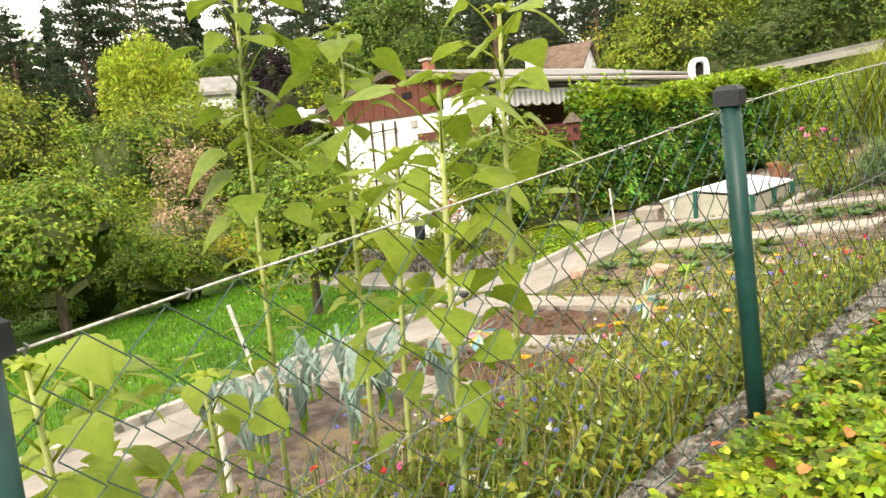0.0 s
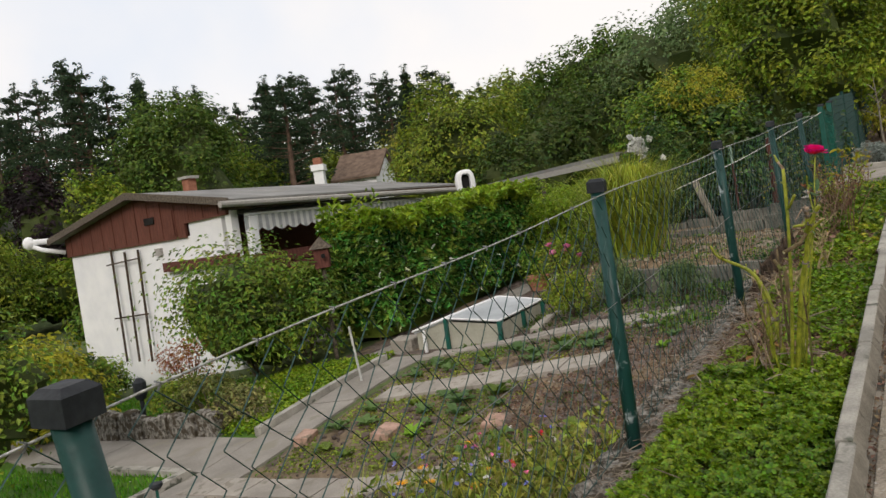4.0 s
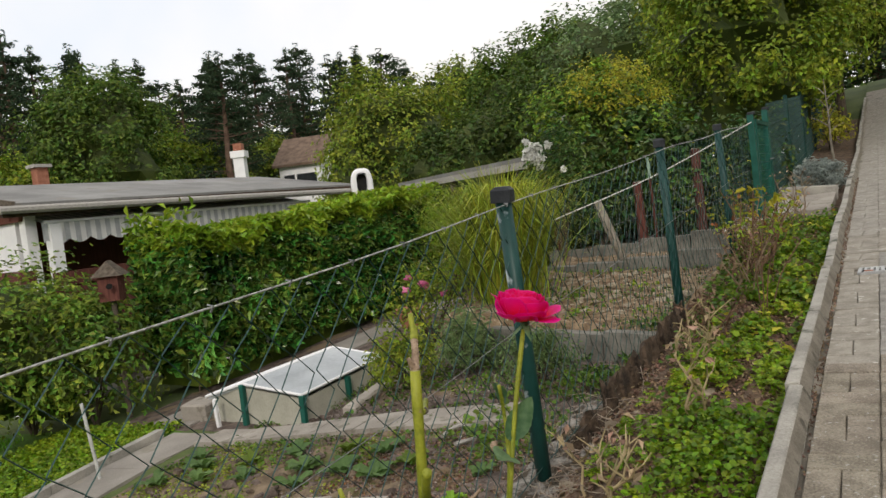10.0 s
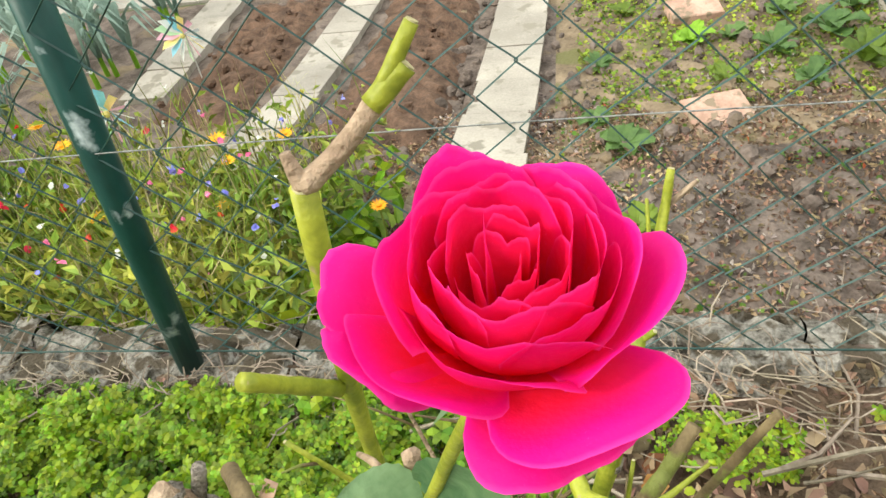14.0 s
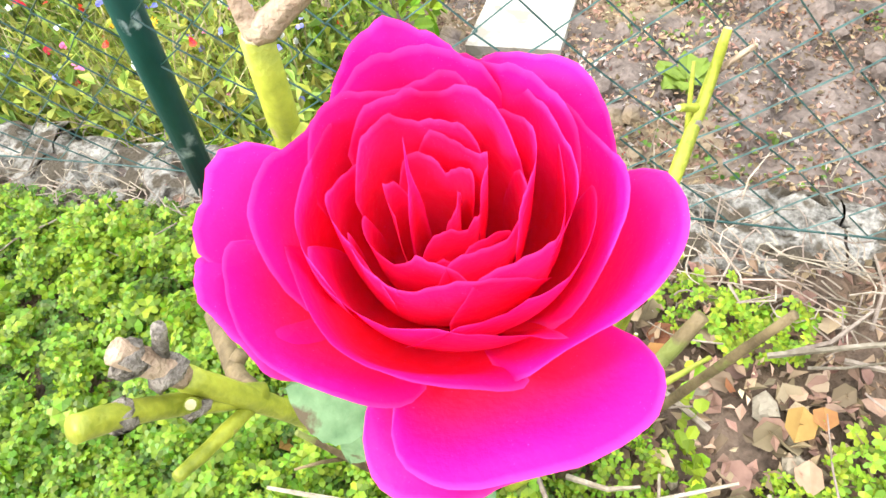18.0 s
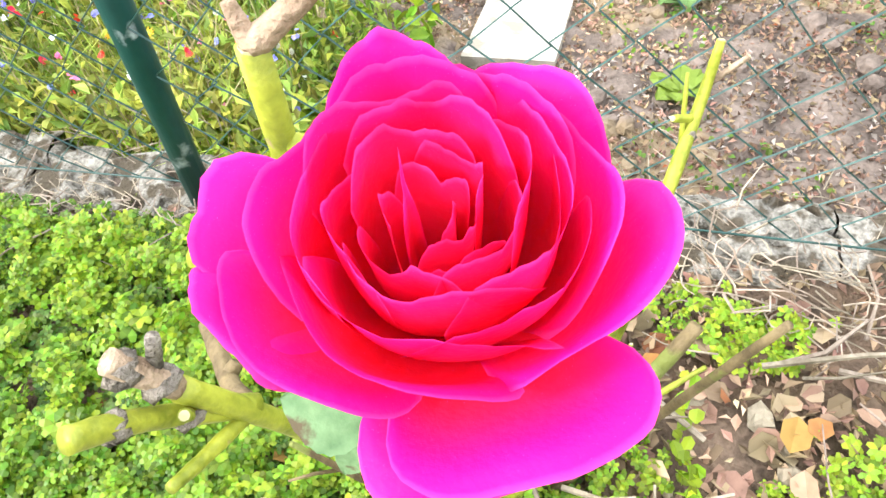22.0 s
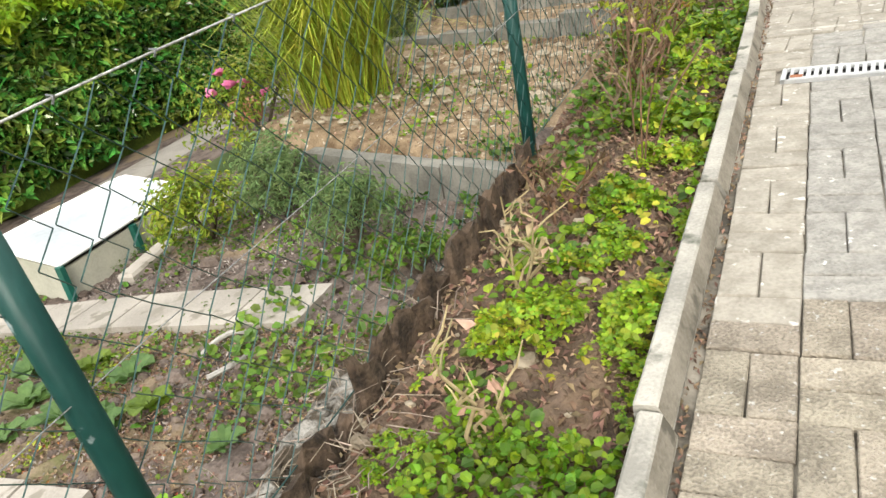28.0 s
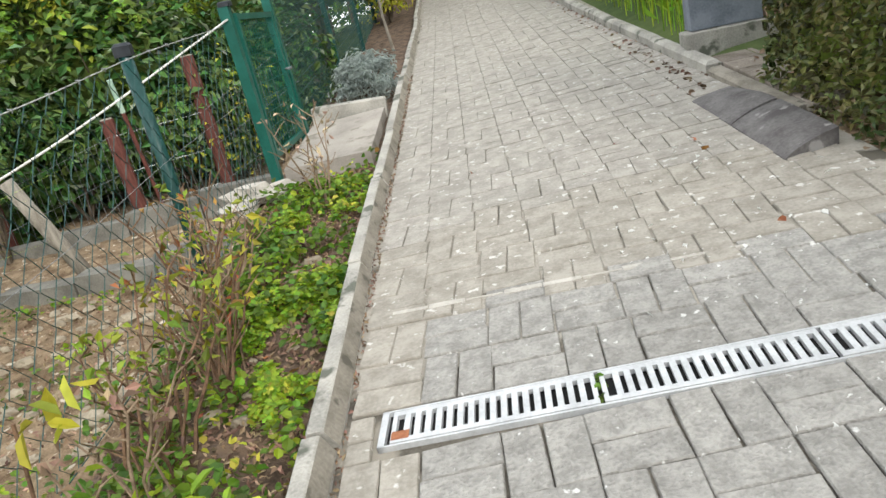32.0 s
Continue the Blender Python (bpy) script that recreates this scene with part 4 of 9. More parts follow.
for ya, yb in zip(py, py[1:]):
    zb, zt = float(land(0.05, ya)), float(land(0.05, ya)) + 1.25
    g = Geo()
    g.tube([(0.05, yb, zb), (0.03, yb, float(land(0.05, yb)) + 1.25)], 0.028, 8)
    part("post", g, M_GREEN, fence2)
    g = Geo()
    for i in range(44):
        y = ya + (yb - ya) * i / 44
        z = float(land(0.05, y))
        g.tube([(0.05, y, z + 0.03), (0.05, y, z + 1.2)], 0.0022, 3, caps=False)
    for h in np.arange(0.05, 1.25, 0.1):
        g.tube([(0.052, ya, float(land(0.05, ya)) + h), (0.052, yb, float(land(0.05, yb)) + h)], 0.0022, 3, caps=False)
    part("mesh_panel", g, M_WIRE, fence2)

# ---- low walls on the neighbouring terrace ----


def low_wall(name, a, b, top_a, top_b, thick, n, mat, label):
    w = thing(name, label, "wall", kind="structure")
    for i in range(n):
        t0, t1 = i / n, (i + 1) / n - 0.006
        x0, y0_, x1, y1 = a[0] + (b[0] - a[0]) * t0, a[1] + (b[1] - a[1]) * t0, a[0] + (b[0] - a[0]) * t1, a[1] + (b[1] - a[1]) * t1
        d = Vector((x1 - x0, y1 - y0_, 0)).normalized() * thick
        zt = top_a + (top_b - top_a) * t0 + rng.uniform(-0.012, 0.012)
        g = Geo()
        g.prism([(x0, y0_), (x1, y1), (x1 - d.y, y1 + d.x), (x0 - d.y, y0_ + d.x)], zt - 0.5, zt)
        part("block", g, mat, w)
    return w


low_wall("terrace_wall", (-2.3, 11.42), (-0.12, 10.9), 1.95, 2.04, 0.11, 4, M_BLOCK, "low weathered concrete terrace wall")
low_wall("block_wall", (-3.0, 13.75), (-0.15, 13.45), 2.14, 2.35, 0.16, 5, M_BLOCK, "low wall of grey concrete blocks")
low_wall("upper_block_wall", (-2.6, 14.6), (-0.25, 14.75), 2.28, 2.46, 0.14, 4, M_BLOCK, "second low row of concrete blocks below a wire fence")
lean = Geo()
lean.tube([(-1.315, 13.91, 1.95), (-1.60, 13.78, 2.89)], [0.05, 0.046], 12)
solo("leaning_post", lean, M_STAKE_OLD, "leaning pale concrete fence post", "post", (-1.3, 13.9, 2.0), smooth=True)
rails = thing("wooden_post_fence", "wire fence on red-brown wooden posts", "fence", (-1.2, 14.9, 2.3))
for x, y, zt in ((-0.86, 15.42, 3.385), (-1.53, 15.12, 3.05), (-2.6, 14.95, 2.75)):
    zb = float(land(x, y)) - 0.05
    g = Geo()
    g.tube([(x + 0.02, y, zb), (x + 0.012, y - 0.01, (zb + zt) / 2), (x, y, zt)], [0.064, 0.060, 0.055], 12)
    p = part("post", g, M_REDWOOD, rails)
    g = Geo()
    g.tube([(x, y, zt - 0.004), (x, y, zt + 0.012)], [0.054, 0.044], 12)
    part("cut_top", g, M_STAKE_OLD, p, "pale weathered cut top")
g = Geo()
g.tube([(-1.36, 15.2, 2.25), (-1.345, 15.05, 3.1)], 0.017, 8)
stake_ = solo("plant_stake", g, M_REDWOOD, "thin brown stake with a pale green painted top", "stake", (-1.36, 15.2, 2.25))
g = Geo()
g.tube([(-1.3455, 15.055, 3.08), (-1.341, 15.01, 3.34)], 0.02, 8)
part("painted_top", g, M_PALEGREEN, stake_, "pale green painted top")
g = Geo()
for i in range(60):
    x = -0.05 - 3.2 * i / 60
    y = float(np.interp(x, [-3.3, -2.6, -1.53, -0.86, 0.0], [14.9, 14.95, 15.12, 15.42, 15.45])) - 0.06
    zb = float(land(x, y))
    g.tube([(x, y, zb + 0.03), (x + rng.uniform(-0.015, 0.015), y, (zb + 3.05 + 0.1 * x) / 2 + 0.1), (x + rng.uniform(-0.01, 0.01), y, 3.2 + 0.18 * x)], 0.0018, 3, caps=False)
for h in (0.1, 0.4, 0.7):
    g.tube([(x, y - 0.06, float(land(x, y)) + h) for x, y in ((0.0, 15.45), (-0.86, 15.42), (-1.53, 15.12), (-2.6, 14.95), (-3.3, 14.9))], 0.0018, 3, caps=False)
part("wire_mesh", g, M_GALV, rails)
g = Geo()
g.blob((-0.06, 13.62, float(land(-0.06, 13.62)) + 0.05), (0.20, 0.10, 0.07), 1.3, 77, 12)
solo("pale_stone", g, M_MORTAR, "broken pale stone at the foot of the gate post", "stone", at_ground(-0.06, 13.62))

# ---- right side of the path ----
SLOPE_DEG = math.degrees(math.atan(0.0898))
ramp = thing("kerb_ramp", "dark worn rubber kerb ramp in two pieces on the paving", "ramp", at_ground(2.5, 12.6))
for ya, yb in ((12.11, 12.60), (12.606, 13.08)):
    g = Geo()
    n_u, n_y = 9, 7
    verts = []
    for q in range(n_y):
        y = ya + (yb - ya) * q / (n_y - 1)
        for u in range(n_u):
            f = u / (n_u - 1)
            x = 2.418 - 0.02 * (y - 12.1) + (0.212 - 0.05 * max(0, y - 12.6)) * f
            z = float(path_z(x, y)) + 0.005 + 0.058 * math.sin(f * 1.45) ** 0.8 * (1 - 0.6 * max(0, y - 12.75) / 0.33)
            verts.append((x, y + 0.03 * f * (1 if q == 0 else 0) + 0.006 * noise.noise(Vector((x * 30, y * 20, 1))), z + 0.002 * noise.noise(Vector((x * 40, y * 25, 2)))))
    under = [(x, y, float(path_z(x, y)) - 0.012) for x, y, z in verts]
    n_t = len(verts)
    faces = [(q * n_u + u, q * n_u + u + 1, (q + 1) * n_u + u + 1, (q + 1) * n_u + u) for q in range(n_y - 1) for u in range(n_u - 1)]
    edge = [u for u in range(n_u)] + [q * n_u + n_u - 1 for q in range(1, n_y)] + [(n_y - 1) * n_u + u for u in range(n_u - 2, -1, -1)] + [q * n_u for q in range(n_y - 2, 0, -1)]
    g.add(verts + under, faces + [(edge[i], n_t + edge[i], n_t + edge[(i + 1) % len(edge)], edge[(i + 1) % len(edge)]) for i in range(len(edge))])
    part("ramp_piece", g, M_RUBBER, ramp)
plateau = thing("side_paving", "brown worn pavers behind the right kerb", "pavement", (2.9, 13.1, 2.7), kind="structure")
for i in range(3):
    for k in range(6):
        g = Geo()
        x, y = 2.80 + i * 0.2, 12.58 + k * 0.2
        g.box((x, y, float(path_z(2.72, y)) + 0.012), (0.194, 0.194, 0.06), rng.uniform(-1, 1), (SLOPE_DEG, 0), 0.004)
        part("paver", g, M_SLAB_BROWN, plateau)
blocks = thing("planter_wall", "low wall of blue-grey and reddish concrete blocks", "wall", (3.2, 13.9, 2.75))
for c, s, m in (((2.86, 13.92, 2.80), (0.45, 0.2, 0.17), M_KERB), ((3.3, 13.85, 2.80), (0.42, 0.2, 0.17), M_KERB), ((2.88, 13.95, 3.0), (0.40, 0.18, 0.22), M_BLUESTONE), ((3.27, 13.9, 3.02), (0.36, 0.18, 0.26), M_PINKTILE), ((3.65, 13.85, 2.9), (0.34, 0.2, 0.36), M_KERB)):
    g = Geo()
    g.box(c, s, -6, (0, 0), 0.008)
    part("block", g, m, blocks)


def bearing(az, d):
    return 1.2 - d * math.sin(radians(az)), 4.5 + d * math.cos(radians(az))


# ---- garden hut ----
hut = thing("garden_hut", "white rendered garden hut with brown gable and low grey roof", "hut", (-10.3, 13.8, 0.9))


def hut_block(name, c, s, mat, label="", parent=None, chamfer=0.0, tilt=(0, 0)):
    g = Geo()
    g.box(c, s, 0, tilt, chamfer)
    return part(name, g, mat, parent or hut, label)


g = Geo()
g.prism([(-12.85, 10.85), (-9.0, 10.85), (-9.0, 11.05), (-12.85, 11.05)], 0.5, 3.19)
g.prism([(-9.0, 10.85), (-8.15, 10.85), (-8.15, 11.05), (-9.0, 11.05)], 0.6, 3.42)
part("front_wall", g, M_WHITE, hut, "white rendered front wall")
hut_block("side_wall", (-12.75, 13.9, 1.85), (0.2, 6.0, 2.7), M_WHITE)
hut_block("back_wall", (-10.3, 16.8, 1.9), (5.0, 0.2, 2.8), M_WHITE)
hut_block("inner_wall", (-9.3, 13.9, 2.0), (0.15, 5.8, 2.9), M_BROWN, "dark inner porch wall")
hut_block("porch_floor", (-8.5, 13.9, 1.0), (1.6, 5.9, 0.2), M_CONC)
g = Geo()
gv = [(-12.92, 10.80, 3.17), (-9.05, 10.80, 3.17), (-9.05, 10.80, 3.40), (-7.95, 10.80, 3.42), (-7.9, 10.80, 3.56), (-10.3, 10.80, 3.99), (-12.92, 10.80, 3.52)]
g.add(gv + [(x, y + 0.05, z) for x, y, z in gv], [(0, 1, 2, 3, 4, 5, 6), (13, 12, 11, 10, 9, 8, 7)] + [(i, i + 7, (i + 1) % 7 + 7, (i + 1) % 7) for i in range(7)])
gable = part("gable", g, M_BROWN, hut, "red-brown boarded gable")
for i in range(13):
    x = -12.7 + i * 0.38
    zt = 3.99 - abs(x + 10.3) * (0.155 if x > -10.3 else 0.16) - 0.03
    zb = 3.19 if x < -9.1 else 3.44
    g = Geo()
    g.box((x, 10.793, (zb + zt) / 2), (0.022, 0.016, zt - zb))
    part("cover_strip", g, M_BROWN, gable)
# The vent is a black block on the gable, its inner shade painted.
hut_block("vent_opening", (-10.0, 10.79, 3.55), (0.28, 0.03, 0.12), M_DARK, "dark vent opening")
hut_block("hatch_frame", (-9.35, 10.785, 3.45), (0.10, 0.04, 0.42), M_BROWN)
for nm, x0, z0, x1, z1, mat in (("roof_slope", -10.3, 4.08, -7.62, 3.63, M_ROOF), ("roof_slope", -13.2, 3.56, -10.3, 4.08, M_ROOF)):
    g = Geo()
    g.add([(x0, 10.62, z0), (x1, 10.62, z1), (x1, 17.1, z1), (x0, 17.1, z0), (x0, 10.62, z0 - 0.09), (x1, 10.62, z1 - 0.09), (x1, 17.1, z1 - 0.09), (x0, 17.1, z0 - 0.09)],
          [(0, 1, 2, 3), (7, 6, 5, 4), (0, 4, 5, 1), (1, 5, 6, 2), (2, 6, 7, 3), (3, 7, 4, 0)])
    part(nm, g, mat, hut, "flat grey bitumen roofing")
    g = Geo()
    g.add([(x0, 10.59, z0 + 0.02), (x1, 10.59, z1 + 0.02), (x1, 10.59, z1 - 0.1), (x0, 10.59, z0 - 0.1), (x0, 10.63, z0 + 0.02), (x1, 10.63, z1 + 0.02), (x1, 10.63, z1 - 0.1), (x0, 10.63, z0 - 0.1)],
          [(0, 3, 2, 1), (4, 5, 6, 7), (0, 1, 5, 4), (1, 2, 6, 5), (2, 3, 7, 6), (3, 0, 4, 7)])
    part("verge_board", g, M_WOOD, hut, "weathered verge board")
hut_block("eave_board", (-7.62, 13.8, 3.53), (0.05, 6.7, 0.13), M_ROT, "dark eave board")
g = Geo()
g.tube([(-7.55, 10.4, 3.55), (-7.55, 17.1, 3.50)], 0.05, 8)
part("gutter", g, M_TRIM, hut, "grey gutter")
g = Geo()
g.tube([(-13.25, 10.3, 3.55), (-13.25, 17.0, 3.5)], 0.06, 8)
g.tube([(-13.3, 10.3, 3.50), (-13.12, 10.45, 3.38), (-12.92, 10.78, 3.28)], 0.045, 8)
g.blob((-13.3, 10.3, 3.54), (0.11, 0.11, 0.13), 0.05, 3, 10)
part("downpipe", g, M_WHITE, hut, "white gutter end and downpipe", smooth=True)
ch2 = thing("white_chimney", "white and brick chimney behind the hut", "chimney", (*bearing(45.3, 30), 0.0))
for nm, zc, hh, ww, mm in (("shaft", 3.85, 3.8, 0.42, M_WHITE), ("crown", 5.85, 0.26, 0.56, M_WHITE), ("flue", 6.12, 0.3, 0.34, M_BRICK)):
    g = Geo()
    g.box((*bearing(45.3, 30), zc), (ww, ww, hh), 30)
    part(nm, g, mm, ch2)
hut_block("porch_post", (-7.98, 10.92, 2.95), (0.14, 0.14, 1.05), M_WHITE, "white porch post")
hut_block("porch_post", (-7.75, 11.1, 2.95), (0.14, 0.14, 0.8), M_WHITE, "white porch post")
hut_block("porch_beam", (-8.75, 10.78, 2.72), (1.9, 0.12, 0.16), M_REDWOOD, "brown beam")
for i, z in enumerate((2.62, 2.42, 2.2, 2.0)):
    hut_block("railing_board", (-7.7, 13.3, z + 0.03), (0.05, 4.6, 0.17), M_REDWOOD, "red-brown railing board")
hut_block("wall_lamp", (-9.9, 10.82, 3.0), (0.16, 0.06, 0.13), M_TRIM, "small grey wall lamp")
# trellis
trel = thing("wall_trellis", "thin dark wooden trellis leaning on the white wall", "trellis", (-10.9, 10.75, 1.1))
for i, x in enumerate((-11.35, -10.95, -10.55)):
    g = Geo()
    g.tube([(x + 0.1, 10.72, 1.1), (x + 0.03 * i, 10.80, 3.1 + 0.12 * (i == 0))], 0.022, 6)
    part("upright", g, M_ROT, trel)
for z in (1.9, 2.9):
    g = Geo()
    g.tube([(-11.5, 10.76, z), (-10.4, 10.76, z + 0.05)], 0.015, 5)
    part("crossbar", g, M_ROT, trel)
# awning
awn = thing("awning", "grey and white striped awning with a scalloped valance", "awning", (-7.5, 13.0, 3.3))
n_st = 68
for i in range(n_st):
    ya, yb = 10.95 + i * 0.07, 10.95 + (i + 1) * 0.07
    g = Geo()
    lo = []
    for t in range(5):
        y = ya + (yb - ya) * t / 4
        ph = ((y - 11.0) / 0.28) % 1
        lo.append((-7.715, y, 3.38 - 0.23 - 0.06 * math.sin(math.pi * ph)))
    v = [(-8.3, ya, 3.50), (-8.3, yb, 3.50), (-7.72, yb, 3.38), (-7.72, ya, 3.38)]
    g.add(v, [(0, 1, 2, 3)])
    g.add([(-7.718, ya + (yb - ya) * t / 4, 3.38) for t in range(5)] + lo, [(t, t + 1, t + 6, t + 5) for t in range(4)])
    part("stripe", g, M_AWN_W if i % 2 else M_AWN_G, awn)
g = Geo()
g.tube([(-7.72, 10.98, 3.38), (-7.72, 15.8, 3.38)], 0.02, 6)
part("front_bar", g, M_WHITE, awn)
# chimneys on and behind the hut
ch = thing("hut_chimney", "small red brick chimney with pale cap", "chimney", (-13.0, 13.9, 3.5))
g = Geo()
g.box((-13.0, 13.9, 4.05), (0.22, 0.22, 1.2))
part("shaft", g, M_BRICK, ch)
g = Geo()
g.box((-13.0, 13.9, 4.68), (0.34, 0.34, 0.06))
part("cap", g, M_TRIM, ch)
# white cowl beside the hut
cowl = thing("vent_cowl", "white plastic vent cowl with an oval opening", "vent", (-7.35, 16.9, 2.0))
g = Geo()
prof = []
for i in range(20):
    a = 2 * math.pi * i / 20
    sx, sz = math.cos(a), math.sin(a)
    prof.append((0.21 * np.sign(sx) * abs(sx) ** 0.6, 0.44 * np.sign(sz) * abs(sz) ** 0.6))
cd = Vector((0.66, -0.75, 0)).normalized()
cs = Vector((cd.y, -cd.x, 0)) * -1
cc = Vector((-7.35, 16.9, 3.46))
vs = [cc + cs * (p[0]) - cd * 0.16 + Vector((0, 0, p[1])) for p in prof]
fs = []
for dpt, sc in ((0.14, 1.0), (0.17, 0.9)):
    vs += [cc + cs * (p[0] * sc) + cd * dpt + Vector((0, 0, p[1] * sc)) for p in prof]
vs += [cc + cs * (p[0] * 0.5) + cd * 0.175 + Vector((0, 0, p[1] * 0.44 + 0.16)) for p in prof]
vs += [cc + cs * (p[0] * 0.45) + cd * 0.03 + Vector((0, 0, p[1] * 0.4 + 0.16)) for p in prof]
for r in range(4):
    fs += [(r * 20 + i, r * 20 + (i + 1) % 20, (r + 1) * 20 + (i + 1) % 20, (r + 1) * 20 + i) for i in range(20)]
g.add(vs, fs + [tuple(range(20))[::-1]])
part("shell", g, M_WHITE, cowl, smooth=False)
# Floor of the recess is painted black as shade.
g = Geo()
g.add(vs[80:], [tuple(range(20))])
part("opening", g, M_DARK, cowl, "dark oval opening")
g = Geo()
g.box((-7.37, 16.92, 2.4), (0.3, 0.28, 1.3), 40)
part("stand", g, M_WHITE, cowl)
# pergola roof farther up
perg = thing("pergola", "low grey pergola roof on timber posts", "pergola", (-6, 17.5, 1.5))
pa, pb = Vector((-8.7, 20.0, 3.66)), Vector((-3.5, 16.05, 3.63))
pd = (pb - pa).normalized()
ps = Vector((-pd.y, pd.x, 0)) * 1.0
g = Geo()
c0, c1, c2, c3 = pa, pb, pb + ps * 1.6 + Vector((0, 0, 0.04)), pa + ps * 1.6 + Vector((0, 0, 0.04))
dn = Vector((0, 0, 0.07))
g.add([c0, c1, c2, c3, c0 - dn, c1 - dn, c2 - dn, c3 - dn], [(0, 1, 2, 3), (7, 6, 5, 4), (0, 4, 5, 1), (1, 5, 6, 2), (2, 6, 7, 3), (3, 7, 4, 0)])
part("roof_sheet", g, M_ROOF, perg)
g = Geo()
g.add([c0 - dn, c1 - dn, c1 - dn * 2.6, c0 - dn * 2.6] + [p + ps * 0.05 for p in (c0 - dn, c1 - dn, c1 - dn * 2.6, c0 - dn * 2.6)], [(0, 1, 2, 3), (7, 6, 5, 4), (0, 4, 5, 1), (1, 5, 6, 2), (2, 6, 7, 3), (3, 7, 4, 0)])
part("fascia", g, M_TRIM, perg)
for t in (0.06, 0.5, 0.94):
    p = pa.lerp(pb, t) + ps * 0.1
    g = Geo()
    g.box((p.x, p.y, (p.z + float(land(p.x, p.y))) / 2 - 0.05), (0.1, 0.1, p.z - float(land(p.x, p.y)) + 0.1 - 0.16), 38)
    part("post", g, M_WOOD, perg)

# ---- cold frame ----
cold = thing("cold_frame", "low cold frame of grey panels with a translucent lid", "cold frame", (-3.3, 10.8, 1.4))
CF = [Vector(p) for p in ((-3.66, 10.30, 1.68), (-2.93, 10.24, 1.64), (-2.97, 11.33, 1.68), (-3.53, 11.32, 1.75))]
g = Geo()
for i in range(4):
    a, b = CF[i], CF[(i + 1) % 4]
    nrm = Vector((b.y - a.y, a.x - b.x, 0)).normalized() * -0.02
    lo_a, lo_b = Vector((a.x, a.y, 1.30)), Vector((b.x, b.y, 1.30))
    q = [a - Vector((0, 0, 0.02)), b - Vector((0, 0, 0.02)), lo_b, lo_a]
    gi = Geo()
    gi.add(q + [p + nrm for p in q], [(0, 3, 2, 1), (4, 5, 6, 7), (0, 1, 5, 4), (1, 2, 6, 5), (2, 3, 7, 6), (3, 0, 4, 7)])
    part("side_panel", gi, M_FRAMEPANEL, cold)
gi = Geo()
a, b = Vector((-4.16, 10.33, 1.54)), Vector((-3.67, 10.30, 1.67))
q = [a, b, Vector((b.x, b.y, 1.3)), Vector((a.x, a.y, 1.3))]
gi.add(q + [p + Vector((0, 0.025, 0)) for p in q], [(0, 3, 2, 1), (4, 5, 6, 7), (0, 1, 5, 4), (1, 2, 6, 5), (2, 3, 7, 6), (3, 0, 4, 7)])
part("wing_panel", gi, M_FRAMEPANEL, cold)
gi = Geo()
a, b = Vector((-4.18, 10.31, 1.545)), Vector((-3.53, 11.32, 1.77))
gi.add([a, b, Vector((-3.66, 10.29, 1.70)), a - Vector((0, 0, 0.02)), b - Vector((0, 0, 0.02)), Vector((-3.66, 10.29, 1.68))], [(0, 2, 1), (3, 4, 5), (0, 1, 4, 3), (1, 2, 5, 4), (2, 0, 3, 5)])
part("side_lid", gi, M_LID, cold)
gi = Geo()
gi.tube([Vector((-4.20, 10.30, 1.556)), Vector((-3.90, 10.76, 1.668)), Vector((-3.55, 11.32, 1.782))], 0.013, 6)
gi.tube([Vector((-4.20, 10.30, 1.556)), Vector((-3.68, 10.275, 1.70))], 0.013, 6)
part("side_rim", gi, M_WHITE, cold, "white rim")
gi = Geo()
cen = sum(CF, Vector()) / 4
q = [cen + (p - cen) * 1.05 + Vector((0, 0, 0.012)) for p in CF]
gi.add(q + [p + Vector((0, 0, 0.016)) for p in q], [(3, 2, 1, 0), (4, 5, 6, 7), (0, 1, 5, 4), (1, 2, 6, 5), (2, 3, 7, 6), (3, 0, 4, 7)])
lid = part("lid", gi, M_LID, cold, "pale translucent lid")
for a, b in ((0, 1), (1, 2), (2, 3), (3, 0)):
    gi = Geo()
    gi.tube([q[a] + Vector((0, 0, 0.016)), q[b] + Vector((0, 0, 0.016))], 0.011, 6)
    part("lid_rim", gi, M_WHITE, lid)
for x, y, zt in ((-3.67, 10.27, 1.70), (-2.91, 10.21, 1.66), (-2.93, 10.8, 1.66), (-2.95, 11.35, 1.68)):
    gi = Geo()
    gi.box((x, y, (zt + 1.3) / 2), (0.045, 0.035, zt - 1.3), 4, (0, 0), 0.004)
    part("stake", gi, M_GREEN2, cold, "dark green corner stake")
stones = thing("frame_kerb", "pale stones around the cold frame", "stones", (-3.9, 10.2, 1.32))
for c, s, m in (((-4.42, 10.42, 1.36), (0.30, 0.24, 0.22), M_SLAB), ((-3.95, 10.20, 1.42), (0.03, 0.03, 0.34), M_WHITE), ((-2.6, 10.65, 1.53), (0.12, 0.6, 0.08), M_SLAB), ((-2.6, 11.2, 1.58), (0.12, 0.5, 0.08), M_SLAB)):
    gi = Geo()
    gi.box(c, s, 8, (4, 0), 0.015)
    part("stone", gi, m, stones)

